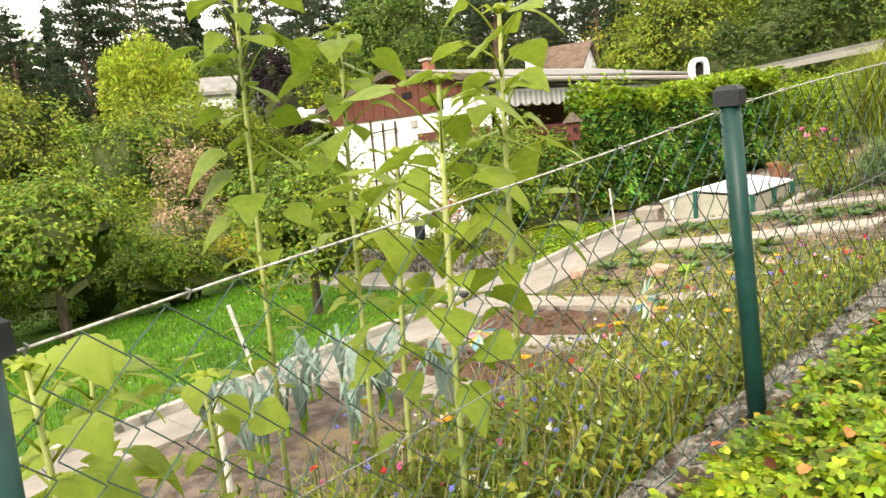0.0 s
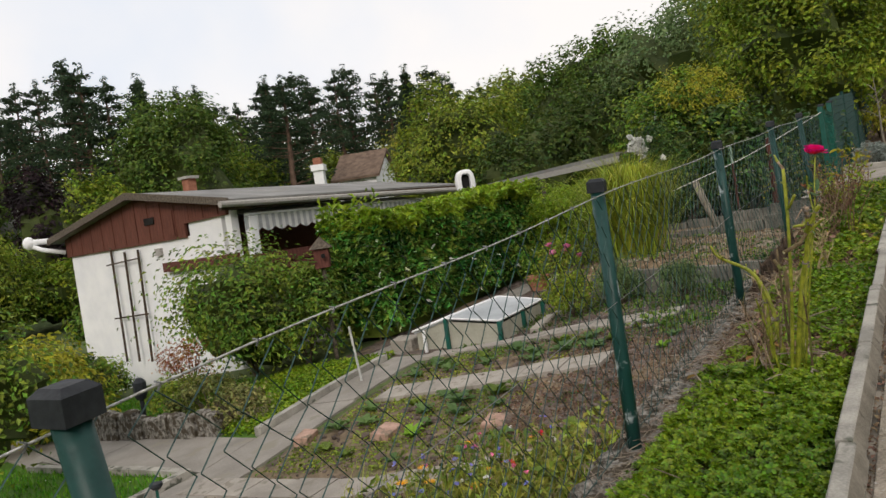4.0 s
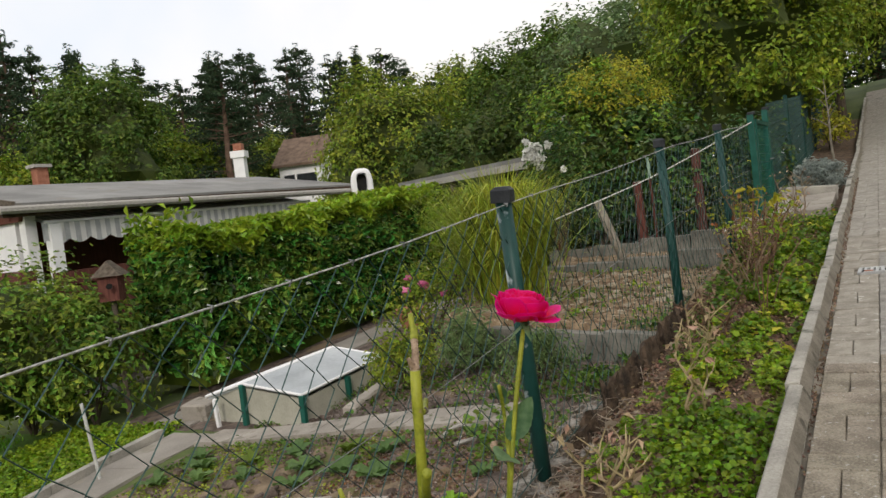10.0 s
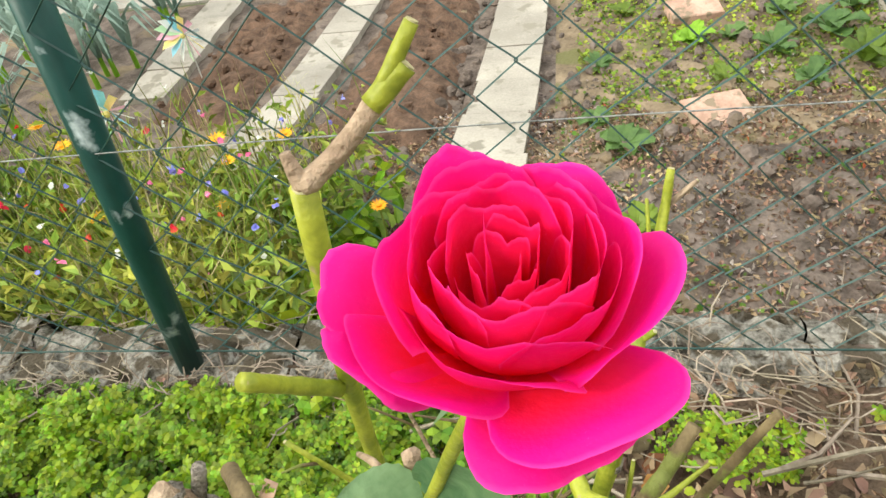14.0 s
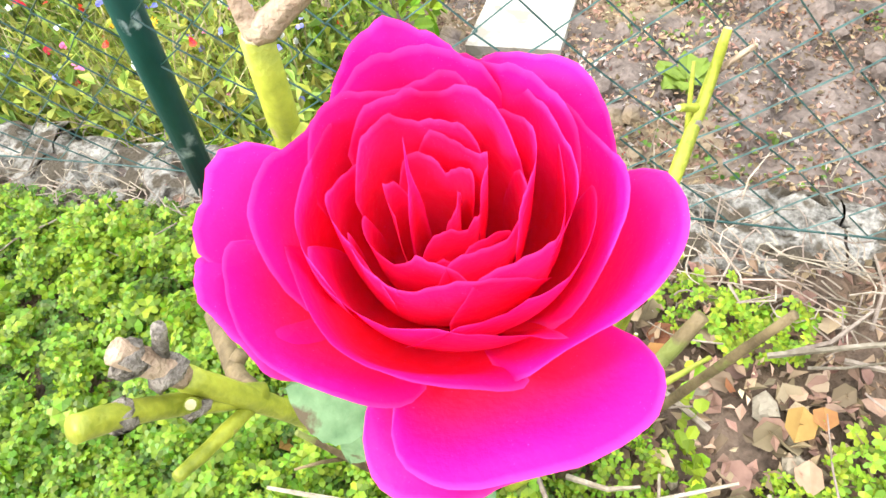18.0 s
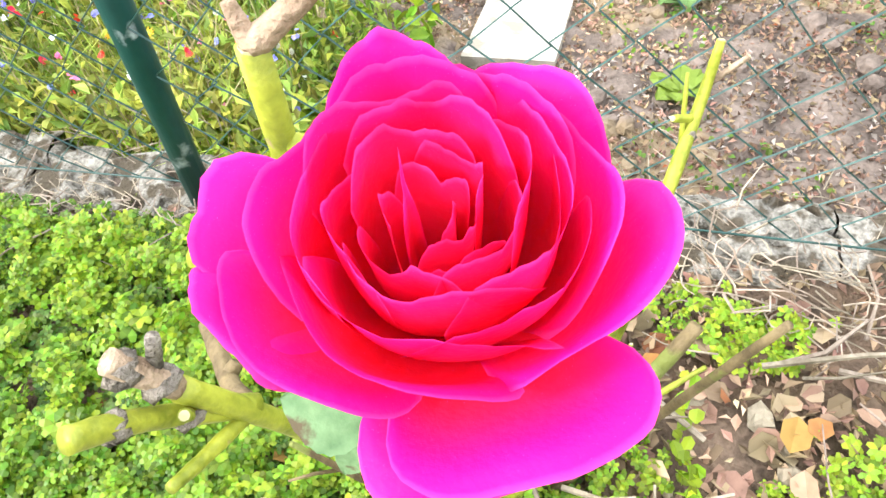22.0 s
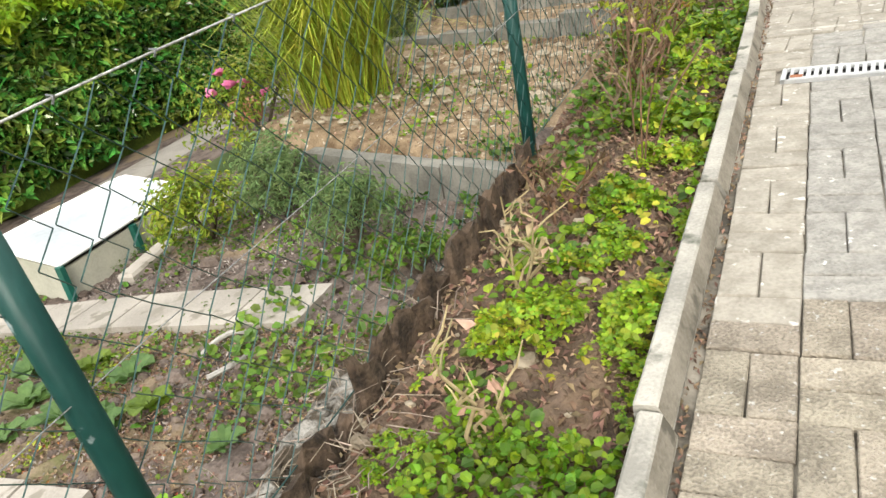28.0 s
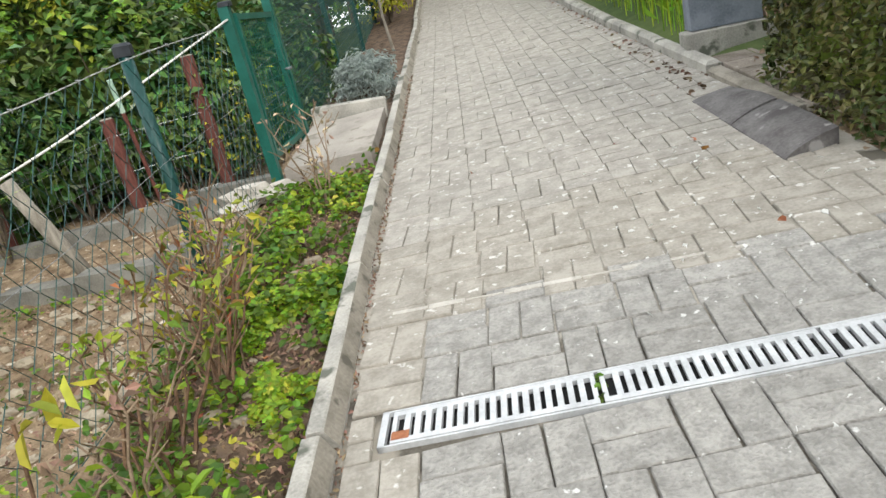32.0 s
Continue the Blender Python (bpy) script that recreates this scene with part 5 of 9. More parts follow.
# ---- birdhouse ----
bird = thing("birdhouse", "red-brown wooden birdhouse with a grey roof on a post", "birdhouse", (-5.72, 10.5, 1.2))
g = Geo()
g.tube([(-5.72, 10.5, 1.0), (-5.72, 10.5, 2.45)], 0.03, 8)
part("post", g, M_WOOD, bird)
g = Geo()
g.box((-5.72, 10.5, 2.58), (0.2, 0.2, 0.28), 38)
body = part("box", g, M_REDWOOD, bird)
# Short black disc paints the shade of the entrance hole.
g = Geo()
g.tube([(-5.60, 10.40, 2.60), (-5.57, 10.375, 2.60)], 0.03, 10)
part("hole", g, M_DARK, body, "dark entrance hole")
g = Geo()
g.add([Vector((-5.72, 10.5, 2.70)) + Matrix.Rotation(radians(38), 3, "Z") @ Vector(p) for p in ((-0.15, -0.15, 0), (0.15, -0.15, 0), (0.15, 0.15, 0), (-0.15, 0.15, 0), (0, -0.06, 0.16), (0, 0.06, 0.16))],
      [(0, 1, 4), (1, 2, 5, 4), (2, 3, 5), (3, 0, 4, 5), (3, 2, 1, 0)])
part("roof", g, M_WOOD, bird)

# ---- stakes, lamp, pinwheels, pots, bricks ----


def stake(x, y, h, r, mat, label, lean=(0, 0)):
    g = Geo()
    z = float(land(x, y))
    g.tube([(x, y, z - 0.05), (x + lean[0], y + lean[1], z + h)], r, 8)
    solo("garden_stake", g, mat, label, "stake", (x, y, z))


stake(-4.06, 9.15, 0.62, 0.013, M_STAKE, "thin pale garden stake beside the path", (-0.03, -0.05))
stake(-3.75, 4.35, 0.75, 0.016, M_STAKE, "pale stake among the leeks", (-0.12, -0.15))
stake(-1.6, 3.2, 0.6, 0.015, M_STAKE, "pale stake in the flower bed", (-0.1, 0.02))
lamp = thing("solar_lamp", "small dark green solar garden lamp at the path corner", "lamp", at_ground(-4.12, 6.7))
z = float(land(-4.12, 6.7))
g = Geo()
g.tube([(-4.12, 6.7, z), (-4.12, 6.7, z + 0.14)], 0.012, 8)
part("stem", g, M_GREEN2, lamp)
g = Geo()
g.tube([(-4.12, 6.7, z + 0.13), (-4.12, 6.7, z + 0.16), (-4.12, 6.7, z + 0.18)], [0.03, 0.055, 0.05], 10)
part("head", g, M_CAP, lamp)
lamp2 = thing("garden_post_lamp", "dark bollard garden lamp at the lawn corner", "lamp", at_ground(-6.6, 8.15))
z = float(land(-6.6, 8.15))
g = Geo()
g.tube([(-6.6, 8.15, z), (-6.6, 8.15, z + 0.42)], 0.025, 8)
part("stem", g, M_CAP, lamp2)
g = Geo()
g.tube([(-6.6, 8.15, z + 0.4), (-6.6, 8.15, z + 0.46), (-6.6, 8.15, z + 0.6), (-6.6, 8.15, z + 0.65)], [0.05, 0.075, 0.075, 0.03], 10)
part("head", g, M_CAP, lamp2)
SAIL = [surface("sail_" + n, c, tuple(min(1, q * 1.15) for q in c), 20, 0.4, through_light=0.2) for n, c in (("pink", (0.78, 0.42, 0.55)), ("yellow", (0.78, 0.70, 0.25)), ("blue", (0.22, 0.55, 0.72)), ("white", (0.75, 0.75, 0.72)), ("green", (0.45, 0.68, 0.42)))]


def pinwheel(x, y, h, size, turn):
    z = float(land(x, y))
    w = thing("pinwheel", "colourful plastic garden pinwheel on a thin stick", "pinwheel", (x, y, z), group="pinwheels")
    g = Geo()
    g.tube([(x, y, z), (x, y, z + h)], 0.004, 6)
    part("stick", g, M_STAKE, w)
    c = Vector((x + 0.012, y, z + h))
    for i in range(14):
        a = 2 * math.pi * i / 14 + turn
        u = Vector((0.25, math.cos(a), math.sin(a)))
        v = Vector((0.1, math.cos(a + 0.42), math.sin(a + 0.42)))
        g = Geo()
        g.add([c, c + u * size, c + (u + v) * size * 0.62 + Vector((0.03, 0, 0)), c + v * size * 0.5 + Vector((0.035, 0, 0))], [(0, 1, 2, 3)])
        part("sail", g, SAIL[i % 5], w)
    g = Geo()
    g.blob(c + Vector((0.02, 0, 0)), (0.012, 0.014, 0.014), 0, 0, 8)
    part("hub", g, SAIL[1], w)


pinwheel(-1.20, 5.45, 0.36, 0.11, 0.3)
pinwheel(-2.30, 5.20, 0.32, 0.11, 0.7)
for x, y, rz, s, lab in ((-2.6, 7.78, 10, (0.16, 0.25, 0.06), "pink clay tile lying in the cabbage bed"), (-3.5, 7.75, 20, (0.13, 0.22, 0.08), "pale pink brick in the bed"), (-1.5, 7.72, 15, (0.22, 0.24, 0.025), "flat pink tile lying on the soil")):
    g = Geo()
    g.box((x, y, float(land(x, y)) + s[2] / 2), s, rz, (3, 5), 0.006)
    solo("clay_tile", g, M_PINKTILE, lab, "tile", at_ground(x, y), group="tiles in the bed")
g = Geo()
hoop = []
for i in range(15):
    a = math.pi * 1.25 * i / 14
    hoop.append((-1.1 - 0.13 * math.cos(a) * 0.8, 9.62 + 0.2 * math.sin(a), float(land(-1.1, 9.62)) + 0.035 + 0.02 * math.sin(a * 2)))
g.tube(hoop, 0.012, 6)
solo("bed_edging_strip", g, M_TRIM, "short curved strip of white perforated plastic edging", "edging strip", at_ground(-1.1, 9.6))
pot = thing("flower_pot", "terracotta pot beside the hedge path", "pot", at_ground(-4.05, 13.4))
z = float(land(-4.05, 13.4))
g = Geo()
g.tube([(-4.05, 13.4, z), (-4.05, 13.4, z + 0.2)], [0.12, 0.17], 14)
part("body", g, M_CLAY, pot)
g = Geo()
g.tube([(-4.05, 13.4, z + 0.18), (-4.05, 13.4, z + 0.23)], [0.185, 0.19], 14)
part("rim", g, M_CLAY, pot)
rockery = thing("rockery", "sandstone rockery at the lawn corner", "rocks", at_ground(-5.8, 8.4))
for i in range(16):
    x, y = rng.uniform(-7.6, -4.9), rng.uniform(8.0, 8.5)
    g = Geo()
    r = rng.uniform(0.06, 0.14)
    g.blob((x, y, float(land(x, y)) + r * 0.2), (r * 1.2, r, r * 0.5), 0.5, i, 9)
    part("stone", g, M_STONE, rockery)

pal = thing("palisade", "row of short dark concrete palisade posts holding the rockery", "palisade", at_ground(-6.4, 7.95))
for i in range(17):
    x = -5.05 - i * 0.165
    y = 7.97 + 0.012 * math.sin(i * 2.1)
    g = Geo()
    g.box((x, y, float(land(x, y)) + 0.07), (0.155, 0.12, (0.52 if i > 8 else 0.36) + 0.05 * math.sin(i * 1.7)), 3 * math.sin(i * 3.1), (0, 0), 0.02)
    part("palisade_post", g, M_ROUGH, pal)

# ---- far houses ----


def house(az, d, width, depth, z_eave, z_ridge, wall, roof, turn, label, chimney=False):
    x, y = bearing(az, d)
    z0 = float(land(x, y)) - 0.3
    h = thing("house", label, "house", (x, y, z0), group="houses behind the gardens")
    m = pose(x, y, 0, 0, 0, turn)
    w, dp = width / 2, depth / 2

    def shape(v, f):
        return Geo().add([m @ Vector(p) for p in v], f)

    box_f = [(3, 2, 1, 0), (4, 5, 6, 7), (0, 1, 5, 4), (1, 2, 6, 5), (2, 3, 7, 6), (3, 0, 4, 7)]
    part("outer_wall", shape([(a * w, b * dp, z) for z in (z0, z_eave) for a, b in ((-1, -1), (1, -1), (1, 1), (-1, 1))], box_f), wall, h)
    for s in (-1, 1):
        part("gable", shape([(s * w, -dp, z_eave), (s * w, dp, z_eave), (s * w, 0, z_ridge - 0.1), (s * w - s * 0.2, -dp, z_eave), (s * w - s * 0.2, dp, z_eave), (s * w - s * 0.2, 0, z_ridge - 0.1)], [(0, 1, 2), (5, 4, 3)]), wall, h)
        o = 0.35
        v = [(-w - o, s * (dp + o), z_eave - 0.15), (w + o, s * (dp + o), z_eave - 0.15), (w + o, 0, z_ridge), (-w - o, 0, z_ridge)]
        v += [(a, b, c - 0.18) for a, b, c in v]
        part("roof", shape(v, box_f), roof, h)
    for a in (-0.5, 0.1, 0.55):
        for zz in ([z_eave - 1.5] if z_eave - z0 < 4 else [z_eave - 1.4, z_eave - 4.1]):
            win = part("window", shape([(a * w + p * 0.45, -dp - 0.05 - q * 0.05, zz + r * 0.6) for p in (-1, 1) for q in (0, 1) for r in (-1, 1)], [(0, 1, 3, 2), (4, 6, 7, 5), (0, 4, 5, 1), (2, 3, 7, 6), (0, 2, 6, 4), (1, 5, 7, 3)]), M_WHITE, h)
            part("pane", shape([(a * w + p * 0.38, -dp - 0.11 - q * 0.01, zz + r * 0.52) for p in (-1, 1) for q in (0, 1) for r in (-1, 1)], [(0, 1, 3, 2), (4, 6, 7, 5), (0, 4, 5, 1), (2, 3, 7, 6), (0, 2, 6, 4), (1, 5, 7, 3)]), M_GLASSY, win)
    if chimney:
        part("chimney", shape([(0.3 * w + p * 0.35, q * 0.35, zz) for zz in (z_ridge - 1, z_ridge + 1.4) for p, q in ((-1, -1), (1, -1), (1, 1), (-1, 1))], box_f), M_BRICK, h)


house(41.0, 52, 3.0, 4.2, 7.0, 8.8, M_WHITE, M_TILE_ROOF, 20, "white house with a steep brown tiled roof")
house(51.0, 60, 2.6, 4.0, 7.0, 9.6, M_BRICK, M_TILE_ROOF, 60, "red brick house with a dark roof between pines")
house(67.0, 46, 3.2, 5.0, 5.6, 7.7, M_GREYWALL, M_ROOF, 30, "grey house with a slate roof behind a purple tree")
house(71.6, 41, 4.4, 3.5, 6.5, 7.3, M_WHITE, M_ROOF, 60, "white house half hidden behind a willow")
house(98.0, 26, 3.0, 3.0, 1.9, 2.6, M_WHITE, M_ROOF, 95, "small white garden shed below the orchard")
road = Geo()
road.add([(-26, 13.2, 0.62), (-14.0, 11.6, 0.62), (-14.0, 10.9, 0.62), (-26, 12.2, 0.62), (-26, 13.2, 0.3), (-14.0, 11.6, 0.3), (-14.0, 10.9, 0.3), (-26, 12.2, 0.3)], [(3, 2, 1, 0), (2, 3, 7, 6), (0, 1, 5, 4)])
solo("lane", road, M_CONC, "pale concrete lane beyond the hut", "lane", (-18, 12, 0.6), kind="structure")

# ---- plants ----


def clump_faces(c, r, n, clumps, spread, gen, shell=0.75, flat=1.0):
    """Points in leaf clusters around a crown, and the way each leaf faces: out of its cluster and out of the crown."""
    d = gen.normal(size=(clumps, 3))
    d /= np.linalg.norm(d, axis=1, keepdims=True)
    d[:, 2] = np.where(d[:, 2] < -0.55, -d[:, 2], d[:, 2])
    lumpy = np.array([1 + 0.30 * noise.noise(Vector(q) * 1.9 + Vector((c[0], c[1], 0))) for q in d])
    rad = gen.uniform(shell ** 3, 1.12, clumps) ** (1 / 3) * lumpy
    cent = d * rad[:, None] * np.array(r)
    pick = gen.integers(0, clumps, n)
    unit = np.clip(gen.normal(size=(n, 3)), -1.6, 1.6)
    off = unit * spread * gen.uniform(0.55, 1.45, clumps)[pick][:, None] * np.array([1, 1, flat]) * np.min(r)
    return cent[pick] + off + np.array(c), 0.75 * unit + 0.8 * d[pick]


def limb_set(g, base, top, r0, gen, n=5, reach=1.0):
    """A tapered trunk with limbs from base towards a crown at top."""
    base, top = Vector(base), Vector(top)
    pts = [base.lerp(top, t) + Vector((gen.normal(0, 0.03), gen.normal(0, 0.03), 0)) * reach * (0 if t == 0 else 1) for t in (0, 0.3, 0.6, 1.0)]
    g.tube(pts, [r0, r0 * 0.78, r0 * 0.55, r0 * 0.2], 8)
    for i in range(n):
        t = 0.4 + 0.5 * i / n
        a = i * 2.4 + gen.uniform(0, 1)
        s = base.lerp(top, t)
        e = s + Vector((math.cos(a), math.sin(a), 0.6)) * reach * gen.uniform(0.5, 0.9)
        g.tube([s, s.lerp(e, 0.5) + Vector((0, 0, 0.08 * reach)), e], [r0 * 0.4, r0 * 0.25, r0 * 0.08], 6)


def tree(name, x, y, h, r, mat, label, leaf, n, seed, trunk_r=0.12, crown_low=0.25, bark=M_BARK, spread=0.24, clumps=60, group="", squash=1.0, at_z=None):
    gen = np.random.default_rng(seed)
    z = float(land(x, y)) if at_z is None else at_z
    t = thing(name, label, "tree", (x, y, z), group=group)
    g = Geo()
    rz = h * (1 - crown_low) / 2
    limb_set(g, (x, y, z - 0.1), (x, y, z + h * 0.85), trunk_r, gen, 6, r * 0.7)
    part("trunk", g, bark, t)
    # Solid dark body inside the crown paints the shade seen through leaf gaps.
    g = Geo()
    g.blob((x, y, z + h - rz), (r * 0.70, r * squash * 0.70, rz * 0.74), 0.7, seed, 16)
    part("inner_foliage", g, L_CROWN_SHADE, t)
    P, face = clump_faces((x, y, z + h - rz), (r, r * squash, rz), n, clumps, spread, gen, 0.6)
    part("crown", leaves(P, leaf, 0.6, 0.4, gen=gen, face=face), mat, t)
    return t


def bush(name, x, y, r, h, mat, label, leaf, n, seed, ry=None, category="shrub", group="", spread=0.26, clumps=40, aspect=0.5, stems=6, low=0.0):
    gen = np.random.default_rng(seed)
    z = float(land(x, y))
    t = thing(name, label, category, (x, y, z), group=group)
    for i in range(stems):
        g = Geo()
        a = 2 * math.pi * i / stems + gen.uniform(-0.4, 0.4)
        g.tube([(x, y, z - 0.03), (x + math.cos(a) * r * 0.3, y + math.sin(a) * r * 0.3, z + h * 0.4), (x + math.cos(a) * r * 0.65, y + math.sin(a) * r * 0.65, z + h * 0.8)], [0.016, 0.011, 0.004], 5)
        part("stem", g, M_BARK, t)
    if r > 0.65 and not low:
        # Larger bushes get a dark filler body as painted inner shade.
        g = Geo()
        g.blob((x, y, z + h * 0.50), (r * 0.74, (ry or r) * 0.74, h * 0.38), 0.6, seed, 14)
        part("inner_foliage", g, L_CROWN_SHADE, t)
    P, face = clump_faces((x, y, z + low + (h - low) * 0.52), (r, ry or r, (h - low) * 0.5), n, clumps, spread, gen, 0.55)
    P[:, 2] = np.maximum(P[:, 2], z + 0.03)
    part("foliage", leaves(P, leaf, aspect, 0.4, gen=gen, face=face), mat, t)
    return t


# laurel hedge
hedge = thing("laurel_hedge", "tall clipped cherry laurel hedge with bright young tips", "hedge", at_ground(-5.8, 13))
gen = np.random.default_rng(3)
nh = 25000
hy = gen.uniform(11.15, 16.2, nh)
top_z = 2.95 + (hy - 10.8) * 0.075 + 0.07 * np.sin(hy * 5.1) + 0.05 * np.sin(hy * 11.3)
low_z = garden_z(np.full(nh, -5.2), hy) + 0.12
side = gen.integers(0, 10, nh)
hz = low_z + (top_z - low_z) * gen.uniform(0, 1, nh) ** 0.8
front = -5.22 + 0.10 * np.sin(hy * 4.3 + hz * 3) + 0.06 * np.sin(hz * 7 + hy) - 0.10 * np.clip((hz - low_z) / 2, 0, 1)
hx = np.where(side < 7, front - np.abs(gen.normal(0, 0.10, nh)), gen.uniform(-6.4, -5.2, nh))
hz = np.where(side >= 7, top_z - np.abs(gen.normal(0, 0.07, nh)), hz)
end = side == 6
hy = np.where(end, 11.15 + np.abs(gen.normal(0, 0.1, nh)), hy)
hx = np.where(end, gen.uniform(-6.4, -5.2, nh), hx)
HP = np.stack([hx, hy, hz], 1)
young = hz > top_z - 0.22
part("foliage", leaves(HP[~young], 0.132, 0.46, 0.25, gen=gen, face=np.array([0.42, -0.25, 0.35])), L_LAUREL, hedge)
part("young_growth", leaves(HP[young], 0.125, 0.44, 0.7, gen=gen), L_LAUREL_TOP, hedge, "bright yellow-green young leaves")
# Added solid core, darker than the leaves, as painted shade in the hedge gaps.
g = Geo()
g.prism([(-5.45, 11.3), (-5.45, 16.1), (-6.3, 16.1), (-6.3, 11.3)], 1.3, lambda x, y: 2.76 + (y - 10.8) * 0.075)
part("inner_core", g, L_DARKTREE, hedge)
g = Geo()
for i in range(40):
    y = 11.3 + i * 0.12
    g.tube([(-5.6, y, float(land(-5.6, y)) - 0.03), (-5.5 + 0.1 * math.sin(i), y + 0.05, float(land(-5.6, y)) + 0.5)], 0.014, 5)
part("stem", g, M_BARK, hedge)

bush("shrub", -7.0, 10.15, 0.95, 1.75, L_SHRUB, "loose green shrub with pale seed heads before the hut", 0.075, 6500, 11, clumps=70, stems=12)
bush("shrub", -6.1, 10.35, 0.6, 1.3, L_SHRUB, "dark green shrub below the birdhouse", 0.08, 3000, 12)
bush("golden_shrub", -8.8, 7.9, 0.85, 1.25, L_YELLOW, "golden yellow shrub behind the rockery", 0.09, 3600, 13)
bush("russet_shrub", -7.15, 9.15, 0.32, 0.80, L_RUSSET, "small orange-brown dried shrub", 0.05, 1300, 14, aspect=0.25)
bush("low_shrub", -5.9, 8.55, 0.4, 0.4, L_VARIEG, "low variegated plants between the rocks", 0.05, 1500, 15)
bush("low_shrub", -5.1, 8.3, 0.35, 0.35, L_VARIEG, "low variegated plants between the rocks", 0.05, 1200, 16)
bush("low_shrub", -6.6, 8.6, 0.45, 0.45, L_OLIVE, "low green rockery plants", 0.05, 1300, 17)
bush("silver_shrub", -1.8, 11.05, 0.24, 0.42, L_GREYGREEN, "grey-green lavender bush beside the terrace wall", 0.05, 2600, 18, aspect=0.16)
bush("silver_shrub", -1.0, 10.62, 0.22, 0.36, L_GREYGREEN, "fine-leaved green lavender bush beside the terrace wall", 0.045, 2200, 19, aspect=0.15)
bush("low_shrub", -2.3, 10.85, 0.3, 0.42, L_OLIVE, "loose reddish green shrub behind the cold frame", 0.05, 1500, 20, aspect=0.35)
bush("rose_shrub", -3.0, 12.3, 0.5, 0.75, L_OLIVE, "rose shrub with a few pink flowers", 0.05, 1700, 21)
bush("low_shrub", -0.5, 10.35, 0.22, 0.16, L_COVER_DK, "low weedy plants in the bed", 0.04, 420, 22)
bush("lavender", 0.45, 15.7, 0.26, 0.34, L_SILVER, "pale silver lavender beside the kerb", 0.06, 2200, 23, aspect=0.14, group="silver lavender")
bush("lavender", 0.42, 16.35, 0.24, 0.32, L_SILVER, "pale silver lavender beside the kerb", 0.06, 1800, 24, aspect=0.14, group="silver lavender")
bush("ivy_shrub", -1.9, 16.1, 1.1, 1.7, L_IVY, "dense dark ivy behind the wire fence", 0.105, 6500, 25, ry=0.8, clumps=70)
bush("ivy_shrub", -2.9, 15.75, 0.8, 1.2, L_IVY, "dense dark ivy behind the wire fence", 0.10, 3800, 28, ry=0.6, clumps=50)
bush("ivy_shrub", -1.25, 15.75, 0.62, 0.95, L_IVY, "low dark ivy at the foot of the wire fence", 0.095, 3000, 29, ry=0.42, clumps=50)
bush("ivy_shrub", -2.15, 15.45, 0.6, 0.85, L_IVY, "low dark ivy at the foot of the wire fence", 0.095, 2800, 30, ry=0.38, clumps=50)
bush("ivy_shrub", -0.5, 16.4, 0.55, 1.25, L_IVY, "leafy shrub behind the gate", 0.085, 3500, 26)
bush("golden_shrub", -0.9, 15.9, 0.5, 0.95, L_YELLOW, "yellowing leaves behind the gate", 0.06, 700, 27)
for i in range(5):
    c = (-3.0 + 0.25 * math.sin(i * 2.1), 12.1 + 0.2 * math.cos(i * 3.3), float(land(-3, 12.2)) + 0.62 + 0.1 * math.sin(i))
    g = Geo()
    g.blob(c, (0.038, 0.038, 0.026), 1.4, i, 12)
    solo("small_rose", g, P_PINK, "small pink rose flower", "flower", c, group="pink roses", smooth=True)

for x, y, r, h in ((-4.75, 15.75, 0.5, 1.5), (-4.2, 15.45, 0.48, 1.45), (-3.65, 15.2, 0.45, 1.4)):
    bush("light_shrub", x, y, r, h, L_LAUREL_TOP, "fresh yellow-green shrub behind the tall grass", 0.06, 3200, int(60 - x * 10), clumps=50, spread=0.2)
# white climbing rose and the tall arch of shrubs beside it
wr = bush("climbing_rose", -2.36, 14.55, 0.42, 1.62, L_IVY, "climbing rose with clusters of white flowers", 0.06, 2600, 30)
gen = np.random.default_rng(31)
for i in range(34):
    u = abs(gen.normal(0, 0.22))
    c = np.array([-2.56 + min(u, 0.62), 14.12 + gen.uniform(-0.05, 0.05), 3.56 - 0.28 * u + gen.normal(0, 0.10)])
    P = c + gen.normal(0, 0.017, (34, 3))
    part("blossom", round_leaves(P, 0.040, 0.95, 0.3, gen), P_WHITE, wr, "white rose blossom")
bush("round_shrub", -2.45, 16.35, 1.15, 2.42, L_SHRUB, "large rounded shrub grown over an arch", 0.085, 9000, 32, ry=1.0, clumps=90, spread=0.13, stems=10)
bush("golden_shrub", -2.1, 16.25, 0.8, 2.5, L_YELLOW, "yellow-green shoots on top of the rounded shrub", 0.055, 2600, 33, clumps=45, spread=0.2, low=1.55)

# pampas grass
pam = thing("pampas_grass", "tall clump of yellow-green pampas grass", "grass", at_ground(-2.02, 12.26))
gen = np.random.default_rng(40)
n = 4200
z0 = float(land(-2.02, 12.26))
v_all, f_all = [], []
